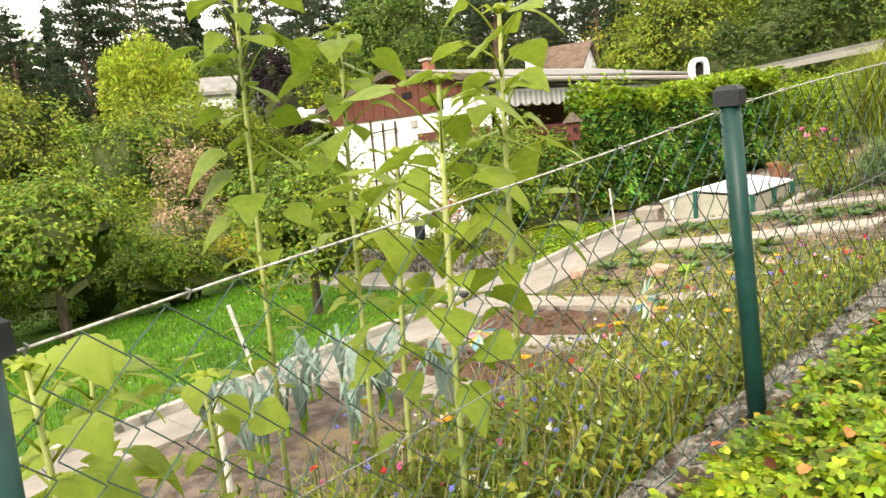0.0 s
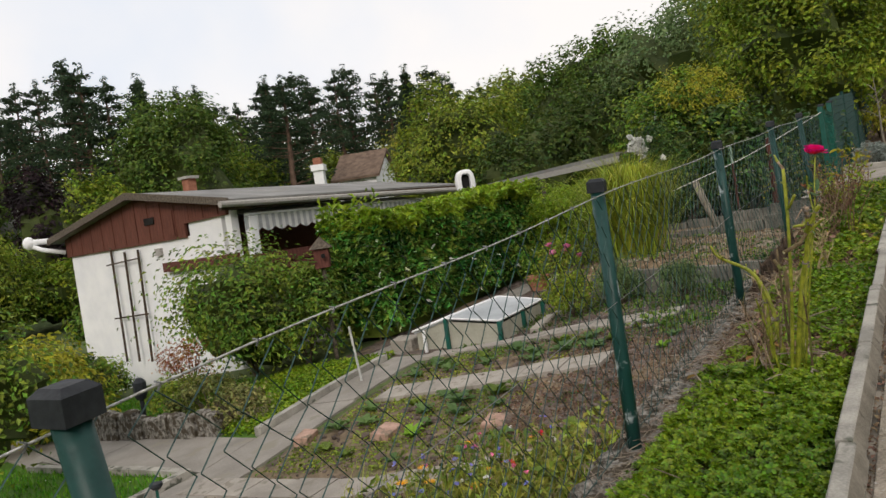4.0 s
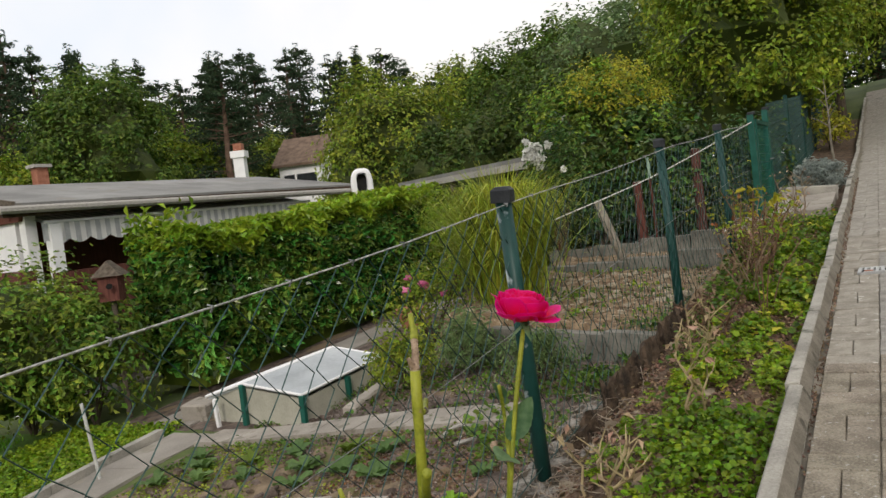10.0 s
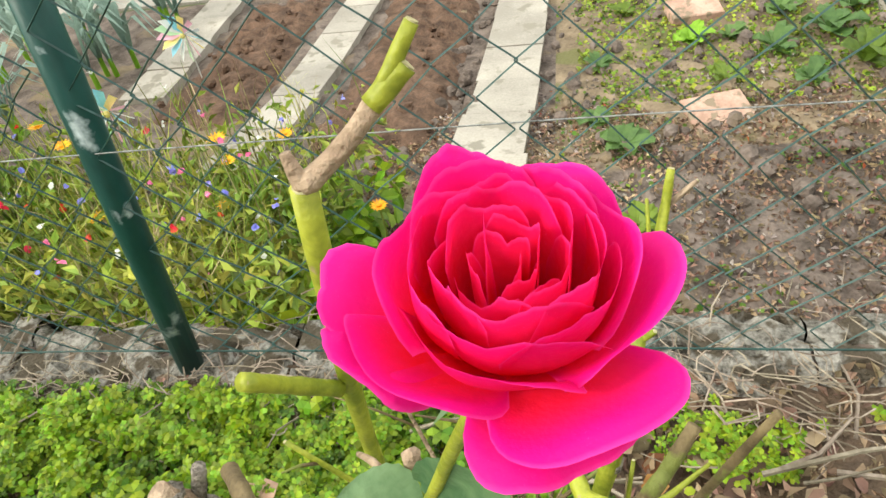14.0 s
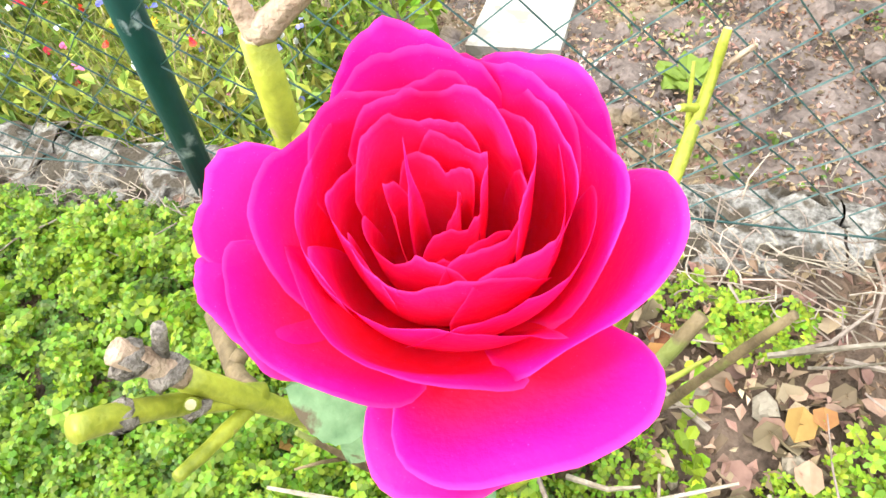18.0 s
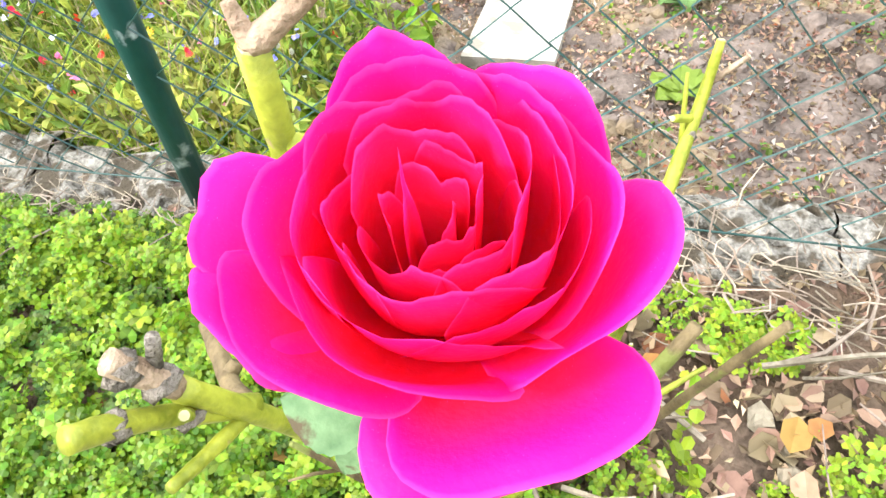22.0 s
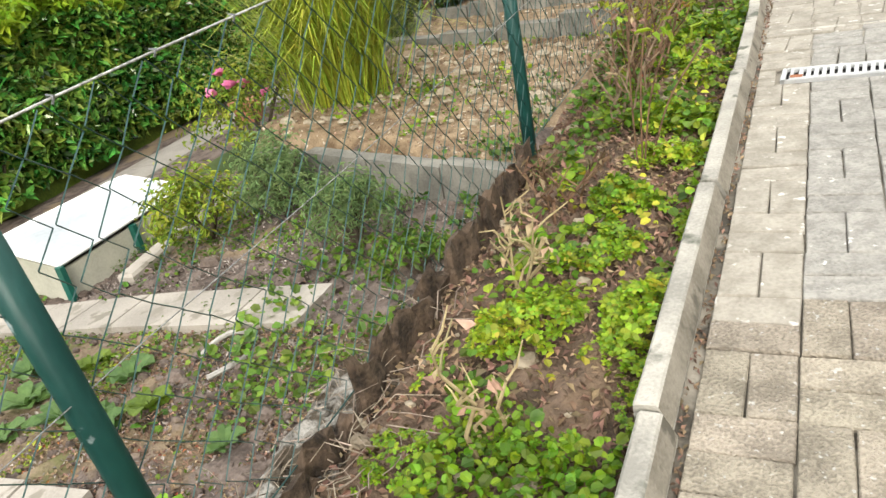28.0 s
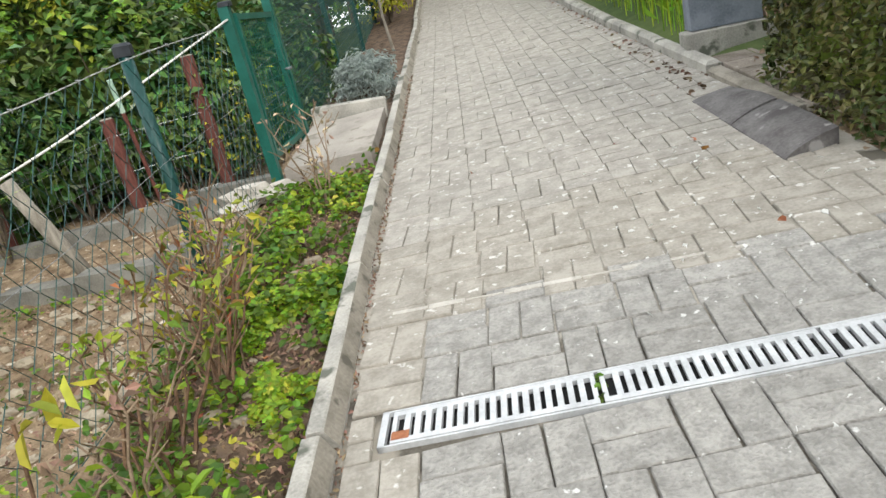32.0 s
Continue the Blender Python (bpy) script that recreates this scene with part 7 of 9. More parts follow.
# sunflowers not yet in bloom
def sunflower(x, y, h, lean_, seed, head=True):
    gen_ = np.random.default_rng(seed)
    z = float(land(x, y))
    s_ = thing("sunflower", "tall unopened sunflower with large heart-shaped leaves", "sunflower", (x, y, z), group="row of sunflowers")
    pts = [Vector((x + lean_[0] * t * t, y + lean_[1] * t * t, z + h * t)) for t in (0, 0.25, 0.5, 0.75, 1.0)]
    g = Geo()
    g.tube(pts, [0.0105, 0.010, 0.009, 0.008, 0.006], 8)
    part("stem", g, L_SUNSTEM, s_, "thick pale green stem", smooth=True)
    n_ = int(h / 0.042)
    for i in range(n_):
        t = 0.12 + 0.86 * (i / n_) ** 0.55
        c = Vector((x + lean_[0] * t * t, y + lean_[1] * t * t, z + h * t))
        a = i * 2.4 + gen_.uniform(-0.5, 0.5)
        L = (0.055 + 0.075 * min(1, max(0, t - 0.25) / 0.35)) * (1 if t < 0.95 else 0.8) * gen_.uniform(0.6, 1.2)
        d = Vector((math.cos(a), math.sin(a), 0))
        sd = Vector((-math.sin(a), math.cos(a), 0))
        rise = gen_.uniform(0.35, 1.0) if t > 0.75 else gen_.uniform(0.1, 0.6)
        p0 = c + d * L * gen_.uniform(0.6, 1.1) + Vector((0, 0, L * rise))
        g = Geo()
        g.tube([c, c.lerp(p0, 0.55) + Vector((0, 0, 0.012)), p0], [0.0042, 0.003, 0.002], 5)
        rows_ = []
        tw, sag = gen_.normal(0, 0.3), gen_.uniform(0.25, 0.95)
        first = gen_.uniform(-0.45, 0.35)
        prof_ = ((0.0, 0.10), (0.04, 0.30), (0.14, 0.45), (0.28, 0.48), (0.45, 0.42), (0.62, 0.31), (0.78, 0.20), (0.90, 0.10), (1.0, 0.004))
        for u, w in prof_:
            for sx in (-1, -0.66, -0.33, 0, 0.33, 0.66, 1):
                lift = 0.12 * L * (abs(sx) - 0.8 * sx * sx) * (1 - 0.5 * u)
                back = 0.12 * abs(sx) if u < 0.1 else 0
                rows_.append(p0 + d * (u - back) * L * (1 - 0.2 * sag * u) + sd * sx * w * L * 0.92 + Vector((0, 0, first * u * L - sag * 0.75 * u * u * L + lift + tw * sx * w * L + gen_.normal(0, 0.0018))))
        g.add(rows_, [(r * 7 + c_, r * 7 + c_ + 1, r * 7 + c_ + 8, r * 7 + c_ + 7) for r in range(len(prof_) - 1) for c_ in range(6)])
        part("leaf", g, L_YELLOW if t < 0.3 and i % 2 else L_SUN, s_, smooth=True)
    if head:
        g = Geo()
        top = pts[-1]
        g.blob(top + Vector((0.0, 0, 0.012)), (0.018, 0.018, 0.016), 0.2, seed, 10)
        for k_ in range(9):
            a = 2.4 * k_
            d, sd = Vector((math.cos(a), math.sin(a), 0)), Vector((-math.sin(a), math.cos(a), 0))
            l_ = 0.035 + 0.006 * k_
            lf = Geo()
            lf.add([top, top + d * l_ * 0.5 + sd * l_ * 0.22 + Vector((0, 0, 0.3 * l_)), top + d * l_ + Vector((0, 0, 0.12 * l_)), top + d * l_ * 0.5 - sd * l_ * 0.22 + Vector((0, 0, 0.3 * l_))], [(0, 1, 2, 3)])
            part("top_leaf", lf, L_SUN, s_)
        part("bud", g, L_SUN, s_, "closed green flower bud")


sunflower(-0.40, 3.66, 1.60, (0.0, 0.04), 1)
sunflower(-0.36, 3.38, 1.42, (0.0, 0.04), 4)
sunflower(-1.21, 3.64, 1.86, (0.0, 0.05), 2)
sunflower(-1.15, 3.23, 2.12, (0.0, 0.05), 3)
sunflower(-0.75, 3.48, 1.30, (0.03, 0.05), 6)
sunflower(-0.62, 2.47, 0.98, (0.0, -0.02), 5)
sunflower(-1.05, 2.62, 0.95, (0.03, 0.03), 7)
sunflower(-0.98, 2.95, 0.80, (0.03, -0.03), 8)


# vegetables
def rosette(name, x, y, n_, L, mat, label, cat, seed, lift=0.5, group=""):
    gen_ = np.random.default_rng(seed)
    z = float(land(x, y))
    t = thing(name, label, cat, (x, y, z), group=group)
    for i in range(n_):
        a = i * 2.4 + gen_.uniform(-0.3, 0.3)
        l_ = L * gen_.uniform(0.6, 1.1)
        up_ = lift * (1.2 - 0.8 * i / n_)
        d, sd = Vector((math.cos(a), math.sin(a), 0)), Vector((-math.sin(a), math.cos(a), 0))
        g = Geo()
        rows_ = []
        for u, w in ((0.05, 0.05), (0.35, 0.28), (0.7, 0.34), (1.0, 0.12)):
            for sx in (-1, 0, 1):
                rows_.append(Vector((x, y, z)) + d * u * l_ + sd * sx * w * l_ + Vector((0, 0, l_ * up_ * math.sin(u * 1.9) + (0.1 * l_ if sx else 0) + gen_.normal(0, 0.05 * l_))))
        g.add(rows_, [(r * 3 + c_, r * 3 + c_ + 1, r * 3 + c_ + 4, r * 3 + c_ + 3) for r in range(3) for c_ in (0, 1)])
        part("leaf", g, mat, t)


veg = [(-3.1, 7.55, 0.13), (-3.3, 7.95, 0.15), (-3.0, 8.0, 0.14), (-3.2, 8.3, 0.13), (-2.75, 7.45, 0.1), (-2.5, 8.15, 0.13), (-2.25, 8.3, 0.17), (-2.45, 8.45, 0.12), (-1.9, 8.35, 0.17), (-1.75, 8.1, 0.11), (-2.1, 8.05, 0.13), (-2.3, 7.9, 0.1), (-1.85, 7.8, 0.1), (-1.3, 7.35, 0.12), (-1.55, 7.25, 0.09), (-2.15, 7.3, 0.09), (-2.75, 8.35, 0.12),
       (-3.3, 9.1, 0.16), (-3.1, 9.35, 0.15), (-2.9, 9.15, 0.14), (-2.65, 9.4, 0.13), (-2.5, 9.2, 0.12), (-2.3, 9.5, 0.14), (-2.05, 9.3, 0.16), (-1.9, 9.55, 0.13), (-1.7, 9.25, 0.17), (-1.55, 9.5, 0.15), (-1.4, 9.2, 0.15), (-1.25, 9.35, 0.13), (-1.95, 9.1, 0.13), (-3.3, 9.5, 0.12), (-1.05, 9.75, 0.1), (-0.75, 7.35, 0.1), (-0.7, 9.2, 0.09)]
for i, (x, y, L) in enumerate(veg):
    rosette("cabbage_plant", x, y, 9, L * 0.85, L_CABBAGE if i % 4 else L_COVER_DK, "young blue-green cabbage plant on the soil", "cabbage", i, 0.55, "cabbage plants")
rosette("lettuce", -2.3, 7.72, 16, 0.1, L_LETTUCE, "small bright green lettuce", "lettuce", 60, 0.7)
rosette("lettuce", -0.7, 8.9, 12, 0.07, L_LETTUCE, "small bright green leafy plant beside the soil", "lettuce", 61, 0.7)
for i in range(22):
    x, y = gen.uniform(-3.5, -1.7), gen.uniform(3.6, 4.75)
    z = float(land(x, y))
    lk = thing("leek", "leek with long blue-green leaves", "leek", (x, y, z), group="rows of leeks")
    g = Geo()
    g.tube([(x, y, z), (x, y, z + 0.12)], [0.016, 0.014], 7)
    part("shaft", g, L_LETTUCE, lk, "pale green leek shaft")
    for k_ in range(7):
        a = (k_ % 2) * math.pi + i + gen.normal(0, 0.35)
        d, sd = Vector((math.cos(a), math.sin(a), 0)), Vector((-math.sin(a), math.cos(a), 0)) * 0.016
        h = gen.uniform(0.28, 0.5)
        o = gen.uniform(0.08, 0.26)
        c = Vector((x, y, z + 0.1))
        p1, p2, p3 = c + d * o * 0.3 + Vector((0, 0, h * 0.6)), c + d * o * 0.8 + Vector((0, 0, h * 0.85)), c + d * o * 1.4 + Vector((0, 0, h * gen.uniform(0.35, 0.8)))
        g = Geo()
        g.add([c - sd, c + sd, p1 + sd, p1 - sd, p2 + sd * 0.8, p2 - sd * 0.8, p3], [(0, 1, 2, 3), (3, 2, 4, 5), (5, 4, 6)])
        part("leaf", g, L_LEEK, lk)

# dried perennials and pruned stems in the bed


def dry_plant(x, y, h, n_, seed, label, leafmat=L_DRY, nl=40, mat=M_TWIG):
    gen_ = np.random.default_rng(seed)
    z = float(land(x, y))
    t = thing("dry_shrub", label, "shrub", (x, y, z), group="half-dried shrubs in the bed")
    tips = []
    for i in range(n_):
        a = gen_.uniform(0, 6.3)
        d = Vector((math.cos(a), math.sin(a), 0)) * gen_.uniform(0.1, 0.5) * h
        hh = h * gen_.uniform(0.5, 1.0)
        p = [Vector((x + gen_.normal(0, 0.035), y + gen_.normal(0, 0.035), z - 0.02))]
        for q in (0.28, 0.52, 0.76, 1.0):
            p.append(p[0] + d * q ** 1.4 + Vector((gen_.normal(0, 0.016), gen_.normal(0, 0.016), hh * q)))
        g = Geo()
        thick = gen_.uniform(0.7, 1.25)
        g.tube(p, [0.0062 * thick, 0.0054 * thick, 0.0046 * thick, 0.0036 * thick, 0.0022], 5)
        for k_ in range(4):
            q = gen_.integers(1, 4)
            s = p[q].lerp(p[q + 1], gen_.uniform(0, 0.9))
            b_ = gen_.uniform(0, 6.3)
            e = s + Vector((math.cos(b_) * 0.07, math.sin(b_) * 0.07, 0.06)) * gen_.uniform(0.5, 1.5)
            mid = s.lerp(e, 0.5) + Vector((gen_.normal(0, 0.008), gen_.normal(0, 0.008), gen_.normal(0, 0.008)))
            g.tube([s, mid, e], [0.0034, 0.0028, 0.0016], 4)
            tips.append(e)
        part("stem", g, mat, t)
        tips += [p[3].lerp(p[4], gen_.uniform(0, 1)) for _ in range(3)]
    P = np.array([tips[gen_.integers(len(tips))] for _ in range(nl)]) + gen_.normal(0, 0.02, (nl, 3))
    part("leaves", leaves(P, 0.04, 0.5, 0.2, gen=gen_), leafmat, t)


dry_plant(0.33, 11.2, 0.66, 11, 91, "half-dried rose bush with brown canes", L_OLIVE, 130, M_CANE_DRY)
dry_plant(0.40, 11.55, 0.62, 9, 92, "half-dried rose bush with yellowing leaves", L_YELLOW, 90, M_CANE_DRY)
dry_plant(0.28, 10.15, 0.36, 6, 93, "low twiggy plant with brown canes", L_LITTER, 36, M_CANE_DRY)
dry_plant(0.36, 10.95, 0.5, 6, 72, "half-dried shrub with brown stems", L_LITTER, 50)
dry_plant(0.24, 12.0, 0.72, 9, 94, "rose bush with orange-tinted leaves at its tips", L_AUTUMN, 26, M_CANE_DRY)
dry_plant(0.30, 11.7, 0.60, 10, 73, "half-dried shrub with orange-brown leaves", L_AUTUMN, 34)
dry_plant(0.22, 12.25, 0.55, 8, 74, "half-dried shrub with olive leaves", L_OLIVE, 150)
dry_plant(0.46, 13.3, 0.62, 8, 75, "bare twiggy shrub beside the slab", L_DRY, 40)
# young shoots with large leaves
shoots = thing("young_rose_shoots", "young shoots with large yellow-green leaves beside the kerb", "plant", at_ground(0.52, 10.45))
gen = np.random.default_rng(95)
for tip_, mt in (((0.51, 10.38, 2.94), L_YELLOW), ((0.555, 10.485, 2.885), L_YELLOW), ((0.62, 10.45, 2.715), L_COVER), ((0.70, 10.57, 2.625), L_COVER)):
    g = Geo()
    b_ = Vector(at_ground(0.5 + gen.normal(0, 0.02), 10.45, -0.02))
    e = Vector(tip_)
    g.tube(smooth_line([b_, b_.lerp(e, 0.5) + Vector((-0.02, 0.01, 0.04)), e], 4), 0.0035, 5)
    sh = part("shoot", g, M_CANE_DRY, shoots)
    P = np.array(tip_) + gen.normal(0, 1, (9, 3)) * np.array([0.045, 0.045, 0.016])
    part("leaves", round_leaves(P, 0.062, 0.35, 0.6, gen), mt, sh)
dry_plant(0.4, 9.0, 0.42, 3, 76, "two pale dead stalks in the bed", L_DRY, 14, M_STRAW)
dry_plant(0.33, 9.65, 0.4, 5, 77, "low dry plant with pale stalks", L_DRY, 30, M_STRAW)
dry_plant(0.25, 8.35, 0.3, 5, 78, "low dry plant with pale stalks", L_DRY, 26, M_STRAW)
dry_plant(-0.35, 5.0, 0.5, 10, 79, "straw-coloured dried wildflowers behind the wire fence", L_MEADOW, 90, M_STRAW)
dry_plant(-0.3, 6.05, 0.42, 9, 80, "straw-coloured dried wildflowers behind the wire fence", L_MEADOW, 80, M_STRAW)
g = Geo()
limb_set(g, (0.5, 18.6, float(land(0.5, 18.6))), (0.42, 18.4, float(land(0.5, 18.6)) + 1.35), 0.022, np.random.default_rng(81), 7, 0.4)
solo("bare_sapling", g, M_STAKE_OLD, "pale bare sapling beside the kerb", "tree", at_ground(0.5, 18.6))

# litter of the terrace and the kerb bed
gen = np.random.default_rng(91)
cover("leaf_litter", -2.5, -0.1, 11.2, 13.5, 1300, 0.022, L_LITTER, "brown leaf bits over the sandy terrace", 0.016, (1.3, -0.2, 31), "leaves", False)
cover("leaf_litter", -2.5, -0.1, 11.2, 13.5, 1500, 0.022, L_DRY, "pale dry leaf bits over the sandy terrace", 0.016, (1.3, -0.2, 32), "leaves", False)
cover("weeds", -2.5, -0.1, 11.2, 13.5, 2600, 0.03, L_COVER, "bright green weeds scattered over the terrace", 0.05, (2.4, 0.16, 33))
cover("groundcover", 0.05, 0.74, 10.4, 13.7, 3200, 0.036, L_COVER_DK, "dark green leaves among the strawberry plants", 0.13, (2.6, 0.0, 5))

# ---- trees ----
tree("apple_tree", -6.1, 6.15, 1.75, 0.72, L_SHRUB, "small apple tree on the lawn", 0.062, 7000, 101, 0.06, 0.15, clumps=70)
tree("fruit_tree", -9.6, 4.2, 2.1, 1.0, L_SHRUB, "fruit tree at the edge of the lawn", 0.08, 9000, 102, 0.09, 0.35, clumps=70)
tree("fruit_tree", -9.8, 2.2, 2.1, 1.2, L_OLIVE, "olive green fruit tree beyond the lawn", 0.08, 8500, 103, 0.08, 0.3, clumps=70)
for i, (x, y, r, h, m) in enumerate(((-10.6, 6.0, 0.9, 1.0, L_SHRUB), (-11.3, 7.8, 0.9, 0.8, L_YELLOW), (-10.6, 9.6, 0.7, 0.8, L_SHRUB), (-12.6, 5.0, 1.3, 1.5, L_DARKTREE), (-12.8, 8.8, 0.9, 0.9, L_YELLOW), (-11.5, 2.6, 1.4, 1.6, L_SHRUB), (-14.0, 7.0, 1.4, 1.4, L_LIGHT),
                                     (-8.4, 1.2, 1.0, 1.3, L_YELLOW), (-7.2, 0.0, 1.3, 1.8, L_SHRUB), (-9.8, -0.5, 1.6, 2.4, L_OLIVE), (-15.5, 9.6, 1.2, 1.1, L_SHRUB), (-16.5, 4.0, 1.9, 2.3, L_MIDTREE), (-5.6, -1.6, 1.2, 1.5, L_SHRUB), (-14.5, 1.0, 1.9, 2.9, L_OLIVE))):
    bush("garden_shrub", x, y, r, h, m, ("golden" if m is L_YELLOW else "green") + " garden shrub below the lawn", 0.068, int(7500 * r), 110 + i, clumps=60, group="shrubs of the lower gardens", spread=0.2)
gen = np.random.default_rng(130)
for i in range(18):
    az, d = gen.uniform(48, 104), gen.uniform(19, 34)
    if 66 < az < 79:
        d = gen.uniform(40, 46)
    x, y = bearing(az, d)
    h = gen.uniform(1.5, 2.5) + (d - 19) * 0.05
    r = gen.uniform(1.4, 2.4)
    bush("valley_shrub", x, y, r, h, (L_LIGHT, L_MIDTREE, L_OLIVE, L_SHRUB)[i % 4], "broad green shrub in the lower gardens", 0.17, 4600, 140 + i, clumps=55, group="shrubs of the lower gardens", spread=0.22)
# weeping willow and purple tree
for i, (az, d, r, top, m) in enumerate(((76.2, 27.0, 2.1, 4.7, L_LIGHT), (72.0, 29.0, 2.3, 4.85, L_OLIVE), (69.3, 31.0, 1.7, 4.0, L_MIDTREE), (79.5, 25.0, 1.6, 4.3, L_SHRUB))):
    x, y = bearing(az, d)
    bush("lower_shrub", x, y, r, top - float(land(x, y)), m, "broad rounded green shrub below the willow", 0.15, 8000, 180 + i, clumps=80, group="shrubs of the lower gardens", spread=0.16)
x, y = bearing(80.6, 12.0)
bush("faded_shrub", x, y, 0.55, 2.95 - float(land(x, y)), L_DRY, "faded brown shrub with dry flower heads", 0.06, 2600, 186, clumps=60, spread=0.2)
x, y = bearing(75.2, 34)
wt = thing("weeping_willow", "pale yellow-green weeping willow", "tree", (x, y, float(land(x, y))))
g = Geo()
zt = float(land(x, y))
g.tube([(x, y, zt), (x + 0.1, y, zt + 2.0), (x, y + 0.1, zt + 5.0)], [0.27, 0.2, 0.06], 8)
trunk = part("trunk", g, M_BARK, wt)
for i in range(7):
    g, a = Geo(), i * 2.4
    s = Vector((x, y, zt + 2.0 + 0.35 * i))
    e = s + Vector((math.cos(a), math.sin(a), 1.1)) * 1.5
    g.tube([s, s.lerp(e, 0.5) + Vector((0, 0, 0.15)), e], [0.1, 0.06, 0.02], 6)
    part("limb", g, M_BARK, trunk)
pts = []
for i in range(560):
    lobe = i % 3
    lx, ly = bearing((76.9, 75.3, 73.3)[lobe], 34)
    a, rr = gen.uniform(0, 6.3), (0.75, 1.0, 0.8)[lobe] * math.sqrt(gen.uniform(0.02, 1)) * 1.15
    top = (7.85, 8.55, 7.6)[lobe] - rr * rr * 0.75 + gen.normal(0, 0.15)
    ln = gen.uniform(1.4, 4.2)
    s = np.linspace(0, 1, 22)[:, None]
    pts.append(np.array([lx + math.cos(a) * rr, ly + math.sin(a) * rr, top]) + s * np.array([math.cos(a) * 0.35, math.sin(a) * 0.35, -ln]) + gen.normal(0, 0.08, (22, 3)))
part("crown", leaves(np.concatenate(pts), 0.22, 0.26, 0.1, gen=gen, droop=2.0), L_WILLOW, wt)
x, y = bearing(65.7, 34)
bush("purple_tree", x, y, 1.15, 7.5 - float(land(x, y)), L_PURPLE, "dark purple-leaved ornamental tree", 0.24, 2600, 160, category="tree")

# broadleaved trees behind the hut
for i, (az, d, el, r, m, n, leaf) in enumerate(((55.4, 44, 11.8, 3.9, L_DARKTREE, 8000, 0.36), (50.5, 50, 7.5, 3.0, L_MIDTREE, 2600, 0.4), (62, 40, 6.5, 2.8, L_MIDTREE, 2600, 0.36), (44, 56, 7.0, 2.4, L_OLIVE, 1800, 0.4),
                                                (37, 60, 8.5, 3.2, L_YELLOW, 900, 0.4), (33.8, 28, 9.7, 2.7, L_OLIVE, 6600, 0.24), (28.0, 25, 6.4, 2.1, L_DEEP, 4000, 0.24), (36.5, 34, 6.6, 2.0, L_OLIVE, 2500, 0.26),
                                                (28.4, 42, 10.7, 2.8, L_OLIVE, 5000, 0.34), (24.2, 36, 11.2, 2.8, L_DARKTREE, 6200, 0.3), (24.5, 27, 8.0, 2.2, L_DEEP, 4200, 0.24), (20, 34, 12.6, 2.9, L_DARKTREE, 6200, 0.3), (20.5, 25, 8.6, 2.3, L_DEEP, 4200, 0.24), (15.2, 26, 13.4, 2.9, L_GREYGREEN, 5600, 0.24), (9.8, 29, 15.5, 3.0, L_MIDTREE, 5600, 0.28),
                                                (86, 34, 6.0, 3.0, L_LIGHT, 3600, 0.28), (88.5, 40, 8.5, 3.6, L_MIDTREE, 4200, 0.3), (94, 36, 8.0, 3.4, L_LIGHT, 4200, 0.28), (99, 42, 9.0, 3.8, L_MIDTREE, 4200, 0.3), (69.5, 44, 8.0, 2.8, L_DARKTREE, 3200, 0.3), (104, 34, 8.0, 3.2, L_OLIVE, 3600, 0.28))):
    x, y = bearing(az, d)
    z = float(land(x, y))
    h = 2.9 + d * math.tan(radians(el)) - z
    tree("broadleaf_tree", x, y, h, r, m, ("dark green" if m in (L_DARKTREE, L_DEEP) else "olive green") + " broadleaved tree behind the gardens", leaf * 0.66, int(n * 2.1), 200 + i, 0.2, 0.12, clumps=150, spread=0.115, group="trees behind the gardens")
# big trees beside the upper path
tree("path_tree", -0.9, 20.6, 4.7, 1.7, L_MIDTREE, "full green tree beside the upper path", 0.099, 18000, 230, 0.1, 0.12, clumps=170, spread=0.12)
tree("path_tree", -1.3, 24.0, 6.6, 2.3, L_OLIVE, "tall olive green tree beside the upper path", 0.119, 20000, 231, 0.16, 0.1, clumps=170, spread=0.12)
tree("path_tree", 0.3, 27.5, 6.0, 2.0, L_MIDTREE, "green tree at the top of the path", 0.132, 12000, 232, 0.12, 0.1, clumps=90)
tree("path_tree", 2.6, 34.5, 7.5, 3.0, L_DARKTREE, "dark tree at the top of the path", 0.165, 10400, 233, 0.2, 0.05, clumps=90)
tree("path_tree", 7.0, 33, 7.0, 3.0, L_MIDTREE, "green tree on the bank above the path", 0.165, 9000, 234, 0.2, 0.08, clumps=90)
tree("path_tree", 7.5, 24, 6.5, 2.6, L_MIDTREE, "green tree on the bank above the path", 0.145, 9000, 235, 0.2, 0.15, clumps=90)
tree("path_tree", 9.0, 14, 6.5, 2.8, L_OLIVE, "broad green tree on the upper slope", 0.165, 8000, 236, 0.2, 0.2, clumps=90)
tree("path_tree", 8.5, 4, 6.0, 2.7, L_MIDTREE, "broad green tree on the upper slope", 0.165, 8000, 237, 0.2, 0.2, clumps=90)
bush("low_conifer", 4.1, 25.5, 1.2, 1.3, L_BAMBOO, "bright green clipped shrub beside the upper path", 0.08, 4200, 238, clumps=60)
bush("path_shrub", 0.35, 21.0, 0.3, 0.7, L_YELLOW, "small yellow-green shrub at the kerb", 0.07, 900, 239)
# clipped hedge and bamboo on the right
rh = thing("box_hedge", "clipped small-leaved evergreen hedge", "hedge", at_ground(3.5, 12.6))
gen = np.random.default_rng(240)
n = 15000
hx = gen.uniform(2.68, 4.4, n)
hy = gen.uniform(11.9, 13.0, n)
hz = gen.uniform(0, 1, n)
s_ = gen.integers(0, 3, n)
hx = np.where(s_ == 0, 2.68 + np.abs(gen.normal(0, 0.05, n)), hx)
